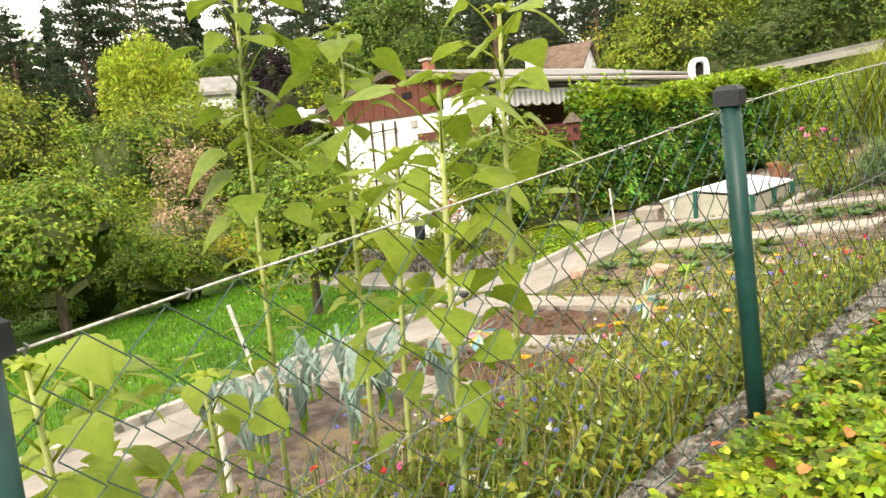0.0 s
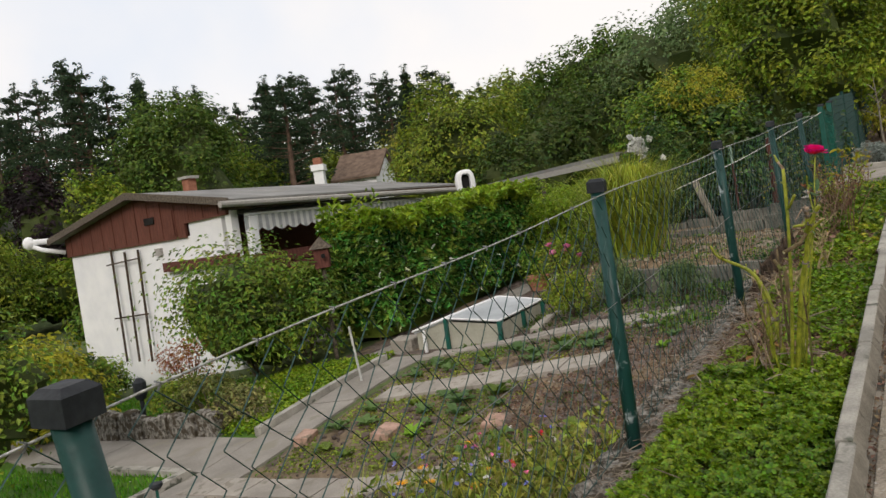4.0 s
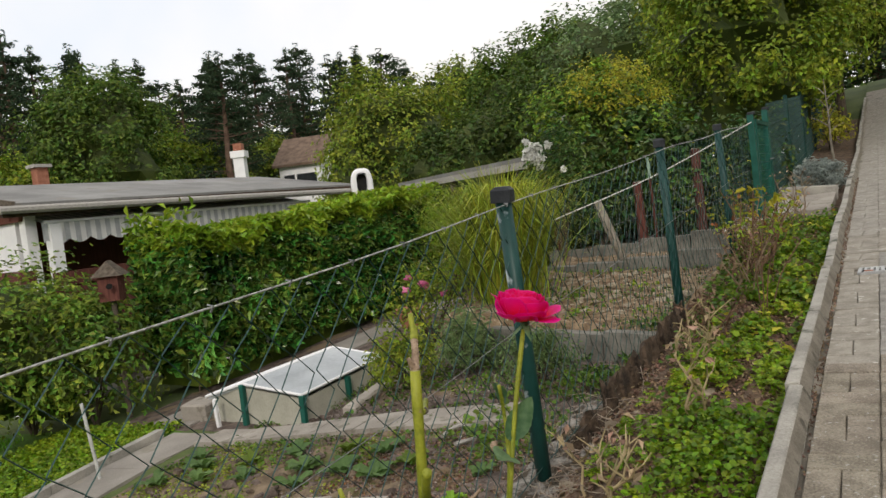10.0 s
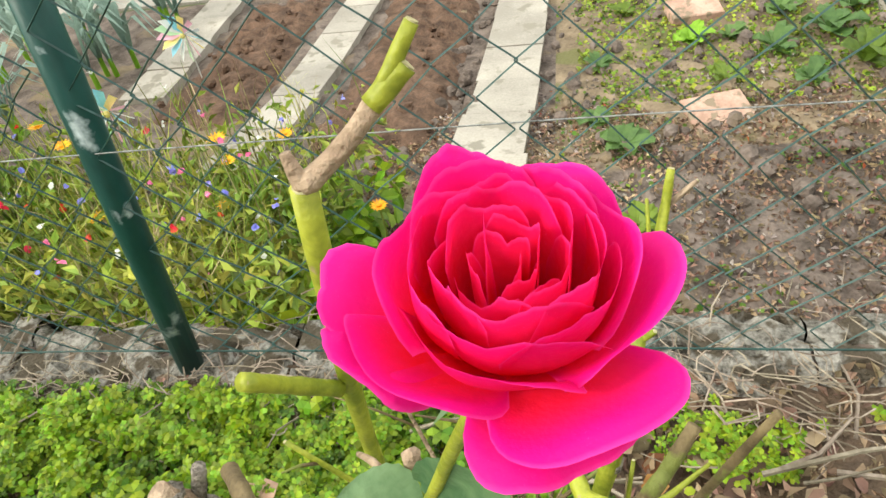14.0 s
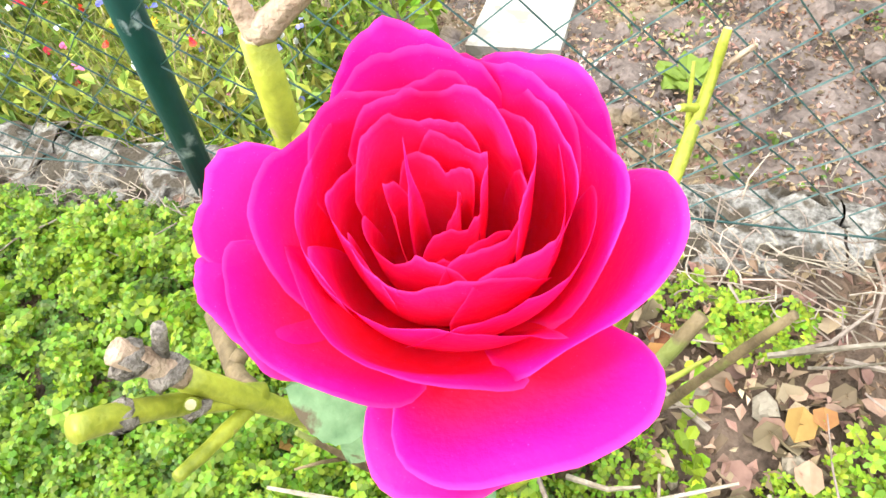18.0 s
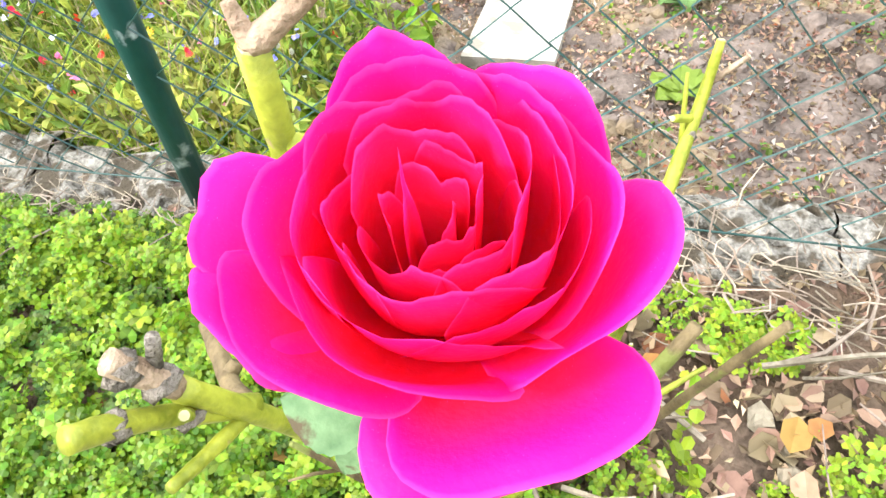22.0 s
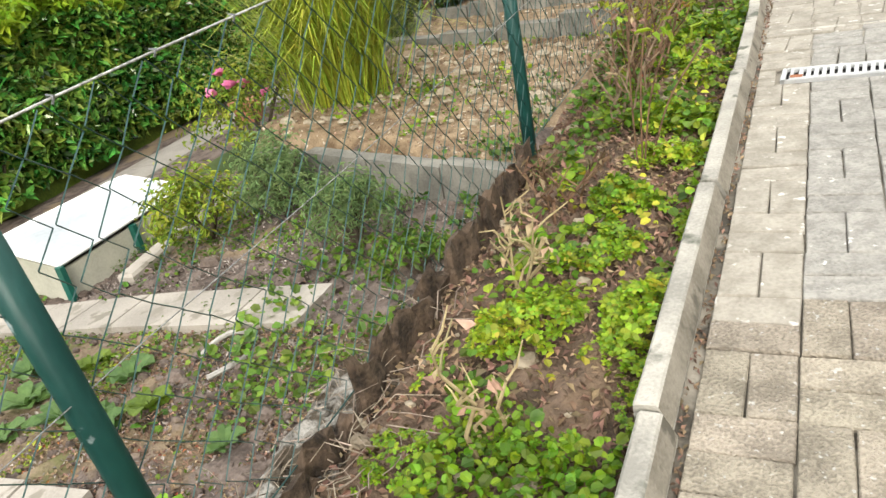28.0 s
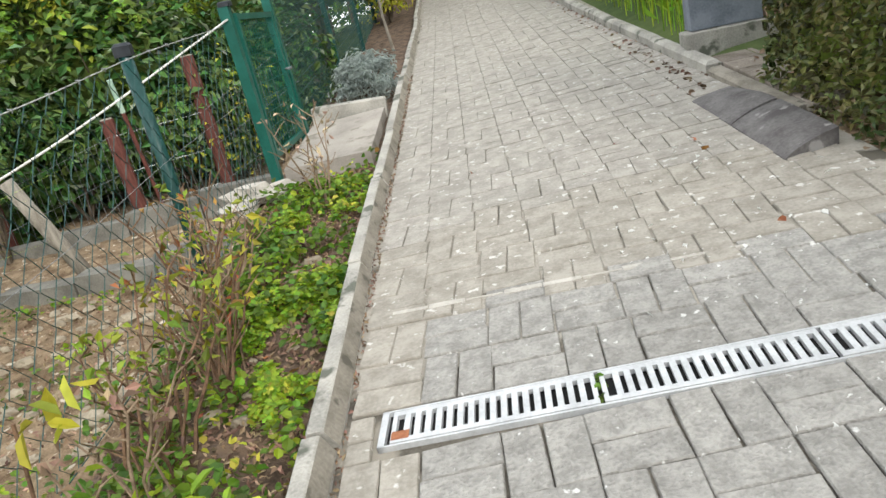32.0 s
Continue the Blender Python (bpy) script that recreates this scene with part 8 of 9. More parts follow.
hy = np.where(s_ == 1, 11.95 + np.abs(gen.normal(0, 0.05, n)), np.where(s_ == 2, 13.0 - np.abs(gen.normal(0, 0.05, n)), hy))
P = np.column_stack([hx + 0.05 * np.sin(hz * 9), hy, land(hx, hy) + 0.01 + hz * 1.62])
part("foliage", leaves(P, 0.04, 0.6, 0.4, gen=gen), L_BOXLEAF, rh)
# Filler block in dark green: shade inside the box hedge, put in by colour.
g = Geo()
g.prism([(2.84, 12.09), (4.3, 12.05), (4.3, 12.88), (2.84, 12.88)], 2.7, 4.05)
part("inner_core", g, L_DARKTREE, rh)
g = Geo()
for i in range(9):
    g.tube([(2.98 + 0.12 * i, 12.1 + 0.08 * i, 2.5), (3.15 + 0.12 * i, 11.92 + 0.08 * i, 2.9)], 0.015, 5)
part("stem", g, M_BARK, rh)
bm_ = thing("bamboo_bank", "dense fresh green bamboo-like grass bank above the kerb", "bamboo", at_ground(3.2, 16.5))
n = 5200
P = np.column_stack([gen.uniform(2.72, 4.2, n), gen.uniform(14.1, 22.5, n)])
part("leaves", leaves(np.column_stack([P, land(P[:, 0], P[:, 1]) + gen.uniform(0.1, 1.3, n)]), 0.13, 0.14, 0.1, gen=gen, droop=1.2), L_BAMBOO, bm_)
n = 2600
P = np.column_stack([gen.uniform(2.75, 4.2, n), gen.uniform(14.05, 22.5, n)])
part("stalks", blades(np.column_stack([P, land(P[:, 0], P[:, 1])]), 1.1, 0.008, 0.15, gen), L_BAMBOO, bm_)
bush("bank_shrub", 4.6, 9.8, 1.2, 1.6, L_SHRUB, "green shrub on the upper bank", 0.1, 3000, 241)
bush("bank_shrub", 4.6, 5.5, 1.2, 1.6, L_SHRUB, "green shrub on the upper bank", 0.1, 3000, 242)
bush("bank_shrub", 4.4, 1.5, 1.2, 1.5, L_OLIVE, "green shrub on the upper bank", 0.1, 3000, 243)

# pines on the skyline


def pine(h, r, seed, lowest, cone=False):
    """A conifer with whorls of branches that carry flat pads of needles; cone: a spruce, else an open pine."""
    gen_ = np.random.default_rng(seed)
    t = thing("pine_tree", "dark conical spruce on the skyline" if cone else "tall dark pine on the skyline", "tree", (0, 0, 0), group="pines on the skyline")
    g = Geo()
    g.tube([(0, 0, -0.3), (0.12, 0, h * 0.45), (-0.05, 0.1, h * 0.8), (0, 0.1, h)], [0.28, 0.2, 0.1, 0.03], 7)
    trunk_ = part("trunk", g, M_PINEBARK, t)
    P, face, limbs = [], [], Geo()
    whorls = 26 if cone else 19
    for i in range(whorls):
        s_ = (i + gen_.uniform(-0.3, 0.3)) / whorls
        zz = h * (lowest + (0.985 - lowest) * s_)
        wide = r * (1.02 - s_) ** 0.85 if cone else r * (0.50 + 0.5 * math.sin(math.pi * (0.18 + 0.72 * s_))) * (1 - 0.72 * s_ ** 3)
        for k_ in range(6 if cone else 5):
            if gen_.uniform() < (0.08 if cone else 0.24):
                continue
            a = gen_.uniform(0, 6.3)
            ln = wide * gen_.uniform(0.55, 1.12)
            rise = ln * (gen_.uniform(-0.30, -0.05) if cone else gen_.uniform(-0.02, 0.38))
            z1 = zz + gen_.uniform(-0.25, 0.25)
            e = np.array([math.cos(a) * ln, math.sin(a) * ln, z1 + rise])
            b0 = np.array([0, 0, z1])
            limbs.tube([b0, e], [0.055, 0.015], 4, caps=False)
            for f in (0.42, 0.68, 0.88, 1.0):
                m = int(gen_.uniform(10, 20))
                u = np.clip(gen_.normal(size=(m, 3)), -1.5, 1.5)
                P.append(b0 + (e - b0) * f + u * np.array([0.34, 0.34, 0.15]) * (0.5 + 0.26 * ln))
                face.append(u * (0.5, 0.5, 0.8) + (0, 0, 0.5))
    u = np.clip(gen_.normal(size=(40, 3)), -1.4, 1.4)
    P.append(np.array([0, 0.1, h - 0.15]) + u * np.array([0.18, 0.18, 0.34]))
    face.append(u)
    tagged(part("branch", limbs, M_PINEBARK, trunk_), kind="stuff")
    part("crown", leaves(np.concatenate(P), 0.34, 0.34, 0.2, gen=gen_, face=np.concatenate(face)), L_PINE, t)
    return t


protos = [pine(16, 3.3, 301, 0.30), pine(16, 3.8, 302, 0.38), pine(16, 2.9, 303, 0.22), pine(16, 2.5, 304, 0.10, True)]
gen = np.random.default_rng(310)
rows_ = []
for i in range(72):
    az = -4 + i * 1.55 + gen.uniform(-0.7, 0.7)
    el = float(np.interp(az, [-5, 8, 20, 28, 32, 34, 38, 42, 48, 51, 54, 58, 61.8, 65, 68.5, 70.5, 73.5, 77, 80, 110], [13, 13, 11, 9.8, 9.6, 11.7, 12.8, 12.8, 12.6, 11.6, 13.0, 14.0, 14.9, 13.6, 11.7, 12.2, 14.9, 13.6, 12.0, 11])) + gen.uniform(-0.9, 0.5)
    d = gen.uniform(56, 76)
    rows_.append((az, el, d))
rows_.append((46.9, 12.8, 47))
for i in range(30):
    rows_.append((gen.uniform(30, 85), gen.uniform(7.5, 10.5), gen.uniform(76, 96)))
for i, (az, el, d) in enumerate(rows_):
    x, y = bearing(az, d)
    z = float(land(x, y))
    h = 2.9 + d * math.tan(radians(el)) - z
    m = pose(x, y, z, 0, 0, gen.uniform(0, 360)) @ Matrix.Diagonal((1.0, 1.0, h / 16, 1))
    if i < len(rows_) - 4:
        copy_thing(protos[(0, 1, 2, 0, 1, 3, 2)[i % 7]], m)
    else:
        protos[i - len(rows_) + 4].matrix_basis = m
# woods closing the view all round
gen = np.random.default_rng(320)
pts = []
for az in np.arange(0, 360, 1.6):
    d = gen.uniform(78, 108)
    x, y = bearing(az, d)
    hh = gen.uniform(10, 14) + (3.0 if 30 < az < 92 else 0)
    c = np.array([x, y, float(land(x, y)) + hh * 0.5])
    pts.append(c + np.clip(gen.normal(size=(420, 3)), -1.7, 1.7) * np.array([2.2, 2.2, hh * 0.27]))
solo("far_woods", leaves(np.concatenate(pts), 0.9, 0.6, 0.5, gen=gen), L_DARKTREE, "dark green woods closing the valley", "woods", kind="stuff")
pts = []
for az in np.arange(110, 352, 3.2):
    d = gen.uniform(16, 24) if az < 330 else gen.uniform(14, 20)
    x, y = bearing(az, d)
    hh = gen.uniform(3, 5.5)
    c = np.array([x, y, float(land(x, y)) + hh * 0.5])
    pts.append(c + np.clip(gen.normal(size=(420, 3)), -1.7, 1.7) * np.array([0.8, 0.8, hh * 0.26]))
solo("hillside_shrubs", leaves(np.concatenate(pts), 0.34, 0.6, 0.5, gen=gen), L_MIDTREE, "green shrubs on the hillside behind the path", "shrubs", kind="stuff")

# ---- the rose bush ----
rose_bush = thing("rose_bush", "pruned rose bush with thick green canes and one crimson rose", "rose bush", at_ground(0.50, 7.02))
RZ = float(land(0.5, 7.02))
M_CANE_BROWN = surface("brown_cane", (0.085, 0.06, 0.03), (0.19, 0.14, 0.07), 25, 0.75, 0.3, 160, spots=(0.15, 0.17, 0.04), spot_scale=20, spot_at=0.56)
M_KNUCKLE = surface("cane_knuckle", (0.10, 0.085, 0.07), (0.30, 0.26, 0.22), 60, 0.9, 0.9, 260)


def cane(pts, radii, mat=M_CANE, label="", cut=True, knots=0):
    """A round cane along pts, a little uneven, with a pale cut end and rough knuckles."""
    line = smooth_line(pts)
    rr = np.interp(np.linspace(0, 1, len(line)), np.linspace(0, 1, len(radii)), radii)
    wob = np.random.default_rng(int(abs(line[0].x * 9e4 + line[-1].y * 7e3)))
    g = Geo()
    g.tube(line, [float(r * wob.uniform(0.93, 1.08)) for r in rr], 10)
    c = part("cane", g, mat, rose_bush, label, smooth=True)
    if cut:
        d = (line[-1] - line[-2]).normalized()
        g = Geo()
        g.tube([line[-1] + d * 0.0002, line[-1] + d * 0.0012], float(rr[-1]) * 0.78, 9)
        part("cut_end", g, M_CUT, c, "pale cut end")
    for i in range(knots):
        k_ = int(len(line) * (i + 0.6) / (knots + 0.4))
        g = Geo()
        r = float(rr[min(k_, len(rr) - 1)]) * 1.35
        g.blob(line[min(k_, len(line) - 1)], (r, r, r * 0.8), 0.9, i + 3, 9)
        part("knuckle", g, M_KNUCKLE, c, "rough grey knuckle", smooth=True)
    return c


FORK = Vector((0.575, 6.962, 2.842))
STUB = Vector((0.544, 7.014, 2.890))
cane([(0.50, 6.99, RZ - 0.02), (0.545, 6.955, RZ + 0.35), (0.57, 6.95, RZ + 0.7), FORK], [0.0085, 0.0075, 0.0068, 0.0072], knots=1)
cane([FORK, FORK.lerp(STUB, 0.4) + Vector((0.001, 0.0, -0.003)), FORK.lerp(STUB, 0.76)], [0.0062, 0.0052, 0.0056], M_CANE_OLD, "brown barked fork", False)
cane([FORK.lerp(STUB, 0.68), STUB], [0.0062, 0.0058])
cane([FORK.lerp(STUB, 0.74), STUB + Vector((-0.006, 0.004, 0.018))], [0.0046, 0.0040])
cane([FORK, FORK + Vector((-0.004, -0.006, 0.018))], [0.0050, 0.0032], M_CANE_OLD, "dead brown stub", False)
cane([FORK + Vector((0.001, 0, -0.058)), FORK + Vector((-0.006, 0.020, -0.060)), FORK + Vector((-0.02, 0.045, -0.055))], [0.005, 0.0045, 0.004], M_CANE, knots=1)
cane([(0.581, 6.948, 2.672), (0.598, 6.925, 2.70), (0.615, 6.908, 2.728)], [0.0062, 0.0058, 0.0062], cut=False)
# tall thin cane farther back, with its side stubs
C2 = Vector((0.172, 7.219, 2.521))
cane([(0.42, 7.12, RZ - 0.02), (0.40, 7.165, 2.24), (0.355, 7.178, 2.38), (0.21, 7.212, 2.46), C2], [0.011, 0.010, 0.0095, 0.0065, 0.005], M_CANE, knots=2)
cane([(0.47, 7.10, RZ), (0.43, 7.15, 2.21), (0.385, 7.165, 2.34)], [0.011, 0.010, 0.009], M_CANE, knots=1)
cane([(0.368, 7.186, 2.376), (0.360, 7.214, 2.386)], [0.0056, 0.005])
cane([(0.19, 7.215, 2.475), (0.175, 7.24, 2.492), (0.168, 7.252, 2.50)], [0.004, 0.0036, 0.003], M_CANE_OLD)
cane([(0.22, 7.208, 2.455), (0.235, 7.186, 2.468)], [0.005, 0.0042])
cane([(0.24, 7.20, 2.44), (0.20, 7.192, 2.50)], [0.003, 0.002], M_CANE, "", False)
cane([(0.33, 7.18, 2.39), (0.33, 7.20, 2.42)], [0.0042, 0.0036])
# old thick branches low beside the kerb side
cane([(0.52, 7.0, RZ), (0.585, 6.965, 2.30), (0.625, 6.935, 2.46), (0.645, 6.905, 2.565), (0.656, 6.876, 2.628)], [0.012, 0.0105, 0.009, 0.0085, 0.0085], M_CANE, "", False, 1)
cane([(0.656, 6.876, 2.628), (0.659, 6.862, 2.655), (0.661, 6.852, 2.672)], [0.0082, 0.0095, 0.0088], M_CANE_OLD, "dead grey cane end", False, 2)
cane([(0.651, 6.868, 2.650), (0.643, 6.874, 2.676)], [0.005, 0.0045], M_KNUCKLE, "dead grey stub", False)
cane([(0.640, 6.905, 2.57), (0.668, 6.872, 2.61), (0.690, 6.861, 2.65), (0.708, 6.853, 2.674)], [0.0085, 0.0082, 0.0078, 0.0082], M_CANE, "", False, 2)
cane([(0.665, 6.878, 2.605), (0.672, 6.888, 2.63)], [0.0048, 0.0044])
cane([(0.65, 6.90, 2.57), (0.69, 6.895, 2.60), (0.712, 6.89, 2.615)], [0.0055, 0.005, 0.004], M_CANE, "", False)
cane([(0.615, 6.858, 2.525), (0.563, 6.809, 2.50)], [0.0085, 0.0080], M_CANE_BROWN, "dead brown stub")
cane([(0.60, 6.86, 2.53), (0.615, 6.858, 2.525), (0.64, 6.90, 2.56)], [0.006, 0.0075, 0.007], M_CANE_BROWN, "", False)
cane([(0.53, 7.06, RZ), (0.60, 7.11, 2.40), (0.63, 7.126, 2.565), (0.60, 7.109, 2.583), (0.566, 7.098, 2.582)], [0.0085, 0.0075, 0.0066, 0.0064, 0.0056], M_CANE, knots=2)
cane([(0.60, 7.109, 2.583), (0.612, 7.128, 2.594)], [0.0048, 0.0044])
cane([(0.51, 7.12, RZ), (0.475, 7.20, 2.10), (0.463, 7.245, 2.272), (0.456, 7.293, 2.47)], [0.008, 0.007, 0.006, 0.0045], M_CANE_BROWN, "brown cane", False)
cane([(0.50, 7.10, RZ), (0.50, 7.18, 2.346), (0.476, 7.204, 2.385), (0.449, 7.227, 2.427)], [0.009, 0.0085, 0.008, 0.0072], M_CANE_BROWN, "brown cane", False)
cane([(0.54, 7.12, 2.42), (0.53, 7.18, 2.42), (0.49, 7.235, 2.43)], [0.0042, 0.0036, 0.002], M_CANE, "thin green shoot", False)
cane([(0.553, 7.099, 2.551), (0.584, 7.064, 2.572), (0.60, 7.045, 2.570), (0.623, 7.026, 2.58)], [0.002, 0.0026, 0.0026, 0.002], M_CANE_BROWN, "thin reddish twig", False)
cane([(0.623, 7.026, 2.565), (0.632, 7.06, 2.56), (0.64, 7.10, 2.545)], [0.0035, 0.003, 0.0022], M_CANE_OLD, "grey dead twig", False)
cane([(0.60, 6.955, 2.62), (0.622, 6.975, 2.655), (0.64, 6.99, 2.675)], [0.002, 0.0025, 0.0022], M_CANE_OLD, "pale dead twig", False)
cg = np.random.default_rng(390)
for i in range(14):
    b = Vector((0.42 + cg.normal(0, 0.06), 7.08 + cg.normal(0, 0.07), RZ - 0.02))
    a = cg.uniform(0, 6.3)
    h = cg.uniform(0.22, 0.46)
    o = Vector((math.cos(a) * 0.8 - 0.15, math.sin(a), 0)) * cg.uniform(0.06, 0.22)
    mid = b + o * 0.4 + Vector((cg.normal(0, 0.015), cg.normal(0, 0.015), h * 0.5))
    tip_ = b + o + Vector((0, 0, h))
    r = cg.uniform(0.0035, 0.006)
    cn = cane([b, mid, tip_], [r, r * 0.85, r * 0.6], (M_CANE_BROWN, M_CANE_OLD, M_CANE)[i % 3], "", i % 3 == 2)
    for k_ in range(2):
        s0 = mid.lerp(tip_, cg.uniform(0.1, 0.9))
        a2 = cg.uniform(0, 6.3)
        e = s0 + Vector((math.cos(a2), math.sin(a2), 0.8)) * cg.uniform(0.04, 0.10)
        g = Geo()
        g.tube([s0, s0.lerp(e, 0.5) + Vector((0, 0, 0.006)), e], [r * 0.5, r * 0.4, r * 0.25], 5)
        part("side_twig", g, M_CANE_BROWN, cn, smooth=True)
# the flower's own stem and leaves
RC = Vector((0.691, 7.068, 2.916))
stem_pts = [Vector((0.55, 7.02, RZ)), Vector((0.62, 6.995, RZ + 0.45)), Vector((0.668, 7.01, 2.64)), Vector((0.678, 7.035, 2.76)), RC + Vector((-0.004, -0.006, -0.06)), RC + Vector((0, 0, -0.032))]
g = Geo()
g.tube(smooth_line(stem_pts), [0.0042 - 0.0000 * i for i in range(10)] + [0.0034] * 12 + [0.0030] * 4, 8)
part("flower_stem", g, M_CANE, rose_bush, "thin green flower stem", smooth=True)
side = [Vector((0.668, 7.005, 2.63)), Vector((0.655, 7.05, 2.69)), Vector((0.648, 7.062, 2.76)), Vector((0.650, 7.052, 2.80))]
g = Geo()
g.tube(smooth_line(side), [0.0036] * 8 + [0.0028] * 8, 7)
part("side_shoot", g, M_CANE, rose_bush, smooth=True)
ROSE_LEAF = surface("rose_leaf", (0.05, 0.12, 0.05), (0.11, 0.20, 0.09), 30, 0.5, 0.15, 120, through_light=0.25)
# Lighter copy for pale sepals and leaves; light on those leaves is painted in.
ROSE_LEAF_LIT = surface("pale_lit_rose_leaf", (0.12, 0.22, 0.10), (0.20, 0.32, 0.16), 40, 0.55, 0.15, 160, through_light=0.3, spots=(0.12, 0.09, 0.05), spot_scale=45, spot_at=0.64)


def rose_leaf(base, d, up, L, wide=0.36, bend=0.25, mat=ROSE_LEAF):
    """An oval leaf with a folded midrib and finely toothed edge; up is the way its face looks."""
    base, d = Vector(base), Vector(d).normalized()
    sd = d.cross(Vector(up)).normalized()
    up = sd.cross(d)
    rows_ = []
    for i in range(15):
        u = i / 14
        w = wide * math.sin(math.pi * min(1, u * 0.97 + 0.03) ** 0.8) ** 0.75 * (1 + 0.05 * (i % 2))
        for sx in (-1, -0.6, -0.25, 0, 0.25, 0.6, 1):
            rows_.append(base + d * u * L + sd * sx * w * L + up * (0.16 * abs(sx) * w * L - bend * u * u * L + 0.015 * L * math.sin(9 * u + 5 * sx)))
    g = Geo()
    g.add(rows_, [(r * 7 + c, r * 7 + c + 1, r * 7 + c + 8, r * 7 + c + 7) for r in range(14) for c in range(6)])
    part("leaf", g, mat, rose_bush, "grey-green rose leaf", smooth=True)


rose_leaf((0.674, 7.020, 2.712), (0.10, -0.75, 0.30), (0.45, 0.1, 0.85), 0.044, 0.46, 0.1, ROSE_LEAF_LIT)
rose_leaf((0.672, 7.022, 2.735), (0.35, 0.65, 0.70), (0.75, -0.35, 0.3), 0.068, 0.26, 0.1)
rose_leaf((0.66, 7.045, 2.60), (0.45, 0.4, -0.1), (0.3, 0.1, 0.9), 0.045, 0.4, 0.2)
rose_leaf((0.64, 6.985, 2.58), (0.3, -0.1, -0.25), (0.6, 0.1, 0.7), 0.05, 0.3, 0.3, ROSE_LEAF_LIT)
rose_leaf(side[-1], (-0.2, 0.5, -0.5), (0.4, 0.2, 0.8), 0.032, 0.36)
g = Geo()
g.blob((0.654, 7.014, 2.727), (0.006, 0.006, 0.008), 0.5, 4, 10)
part("dry_bud", g, M_CANE_OLD, rose_bush, "dried brown bud", smooth=True)
for i in range(5):
    a = 2 * math.pi * i / 5 + 0.4
    g = Geo()
    b = RC + Vector((0, 0, -0.031))
    d = Vector((math.cos(a), math.sin(a), -0.75))
    s = Vector((-math.sin(a), math.cos(a), 0)) * 0.0042
    g.add([b + s * 0.6, b + d * 0.010 + s, b + d * 0.022 + s * 0.4, b + d * 0.030, b + d * 0.022 - s * 0.4, b + d * 0.010 - s, b - s * 0.6], [(0, 1, 2, 3, 4, 5, 6)])
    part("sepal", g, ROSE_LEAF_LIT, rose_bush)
g = Geo()
g.blob(RC + Vector((0, 0, -0.034)), (0.0058, 0.0058, 0.008), 0.05, 1, 10)
part("hip", g, ROSE_LEAF, rose_bush, smooth=True)
bloom = thing("rose_flower", "full crimson-pink rose in open bloom", "rose", tuple(RC))
D = math.radians
RIGHT = Vector((math.cos(D(103)), math.sin(D(103)), 0))
AWAY = Vector((-math.sin(D(103)), math.cos(D(103)), 0))


def petal(phi, half, r_rim, z_rim, belly, lift, flare, dr, dz, tip, reach, seed, rounding=0.22, wave=0.0012, foot=(0.003, -0.029), spiral=0.0016):
    """One petal on a rounded cup: phi and half give its place round the axis, dr and dz slant its rim from flank to flank, its rim rolls out by flare."""
    gen_ = np.random.default_rng(seed)
    nu, nv = 18, 27
    ph, ph2, t0 = gen_.uniform(0, 6.3), gen_.uniform(0, 6.3), gen_.uniform(-0.35, 0.35)
    v, hue, rim = [], [], []
    for i in range(nu):
        u = i / (nu - 1)
        wide = 0.30 + 0.70 * math.sin(min(1, u * 1.35) * math.pi / 2)
        for j in range(nv):
            t = -1 + 2 * j / (nv - 1)
            e = u * (1 - 0.5 * rounding * t * t - (0.30 + rounding) * abs(t) ** 6) + tip * u ** 5 * math.exp(-((t - t0) / 0.10) ** 2)
            e += 0.014 * u ** 3 * math.sin(5.5 * t + ph) + 0.008 * u ** 5 * math.sin(13 * t + ph2) + 0.005 * u ** 6 * math.sin(29 * t + ph)
            q0, q1, q2 = (1 - e) ** 2, 2 * e * (1 - e), e * e
            rr, zz = r_rim + dr * t, z_rim + dz * t
            r = foot[0] * q0 + rr * belly * q1 + rr * q2
            z = foot[1] * q0 + (foot[1] + lift) * q1 + zz * q2
            roll = max(0, u - 0.78) / 0.22
            curl = flare * (1 + 0.5 * math.sin(3.1 * t + ph2))
            r += curl * roll ** 2 + wave * u * u * math.sin(t * 4.6 + ph * 2)
            z += wave * u * u * math.sin(t * 5.6 + ph2) - curl * 0.7 * roll ** 3
            r += spiral * t * u
            b = D(phi) + t * D(half) * wide
            v.append(RC + RIGHT * (r * math.cos(b)) + AWAY * (r * math.sin(b)) + Vector((0, 0, z)))
            hue.append(reach * max(u, 0.9 * abs(t) ** 3 * u))
            rim.append(max(u, abs(t) * min(1, u * 1.2)))
    g = Geo()
    g.add(v, [(i * nv + j, i * nv + j + 1, (i + 1) * nv + j + 1, (i + 1) * nv + j) for i in range(nu - 1) for j in range(nv - 1)])
    ob = part("petal", g, P_ROSE, bloom, smooth=True)
    ob.data.attributes.new("rim", "FLOAT", "POINT").data.foreach_set("value", hue)
    ob.data.attributes.new("edge", "FLOAT", "POINT").data.foreach_set("value", rim)


# guard petals lie open, the lower ones hang a little
petal(163, 24, 0.0505, -0.005, 0.70, 0.005, 0.003, 0.006, -0.003, 0.02, 1.14, 401, 0.12, spiral=0)
petal(200, 26, 0.0475, -0.012, 0.70, 0.004, 0.003, -0.008, -0.003, 0.02, 1.14, 402, 0.12, spiral=0)
petal(217, 46, 0.0415, -0.010, 0.86, 0.005, 0.002, -0.0075, -0.004, 0.015, 1.06, 403, 0.08, spiral=0)
petal(279, 40, 0.0485, -0.029, 0.70, 0.003, 0.002, 0.0025, -0.003, 0.02, 1.14, 404, 0.14, 0.0018, spiral=0)
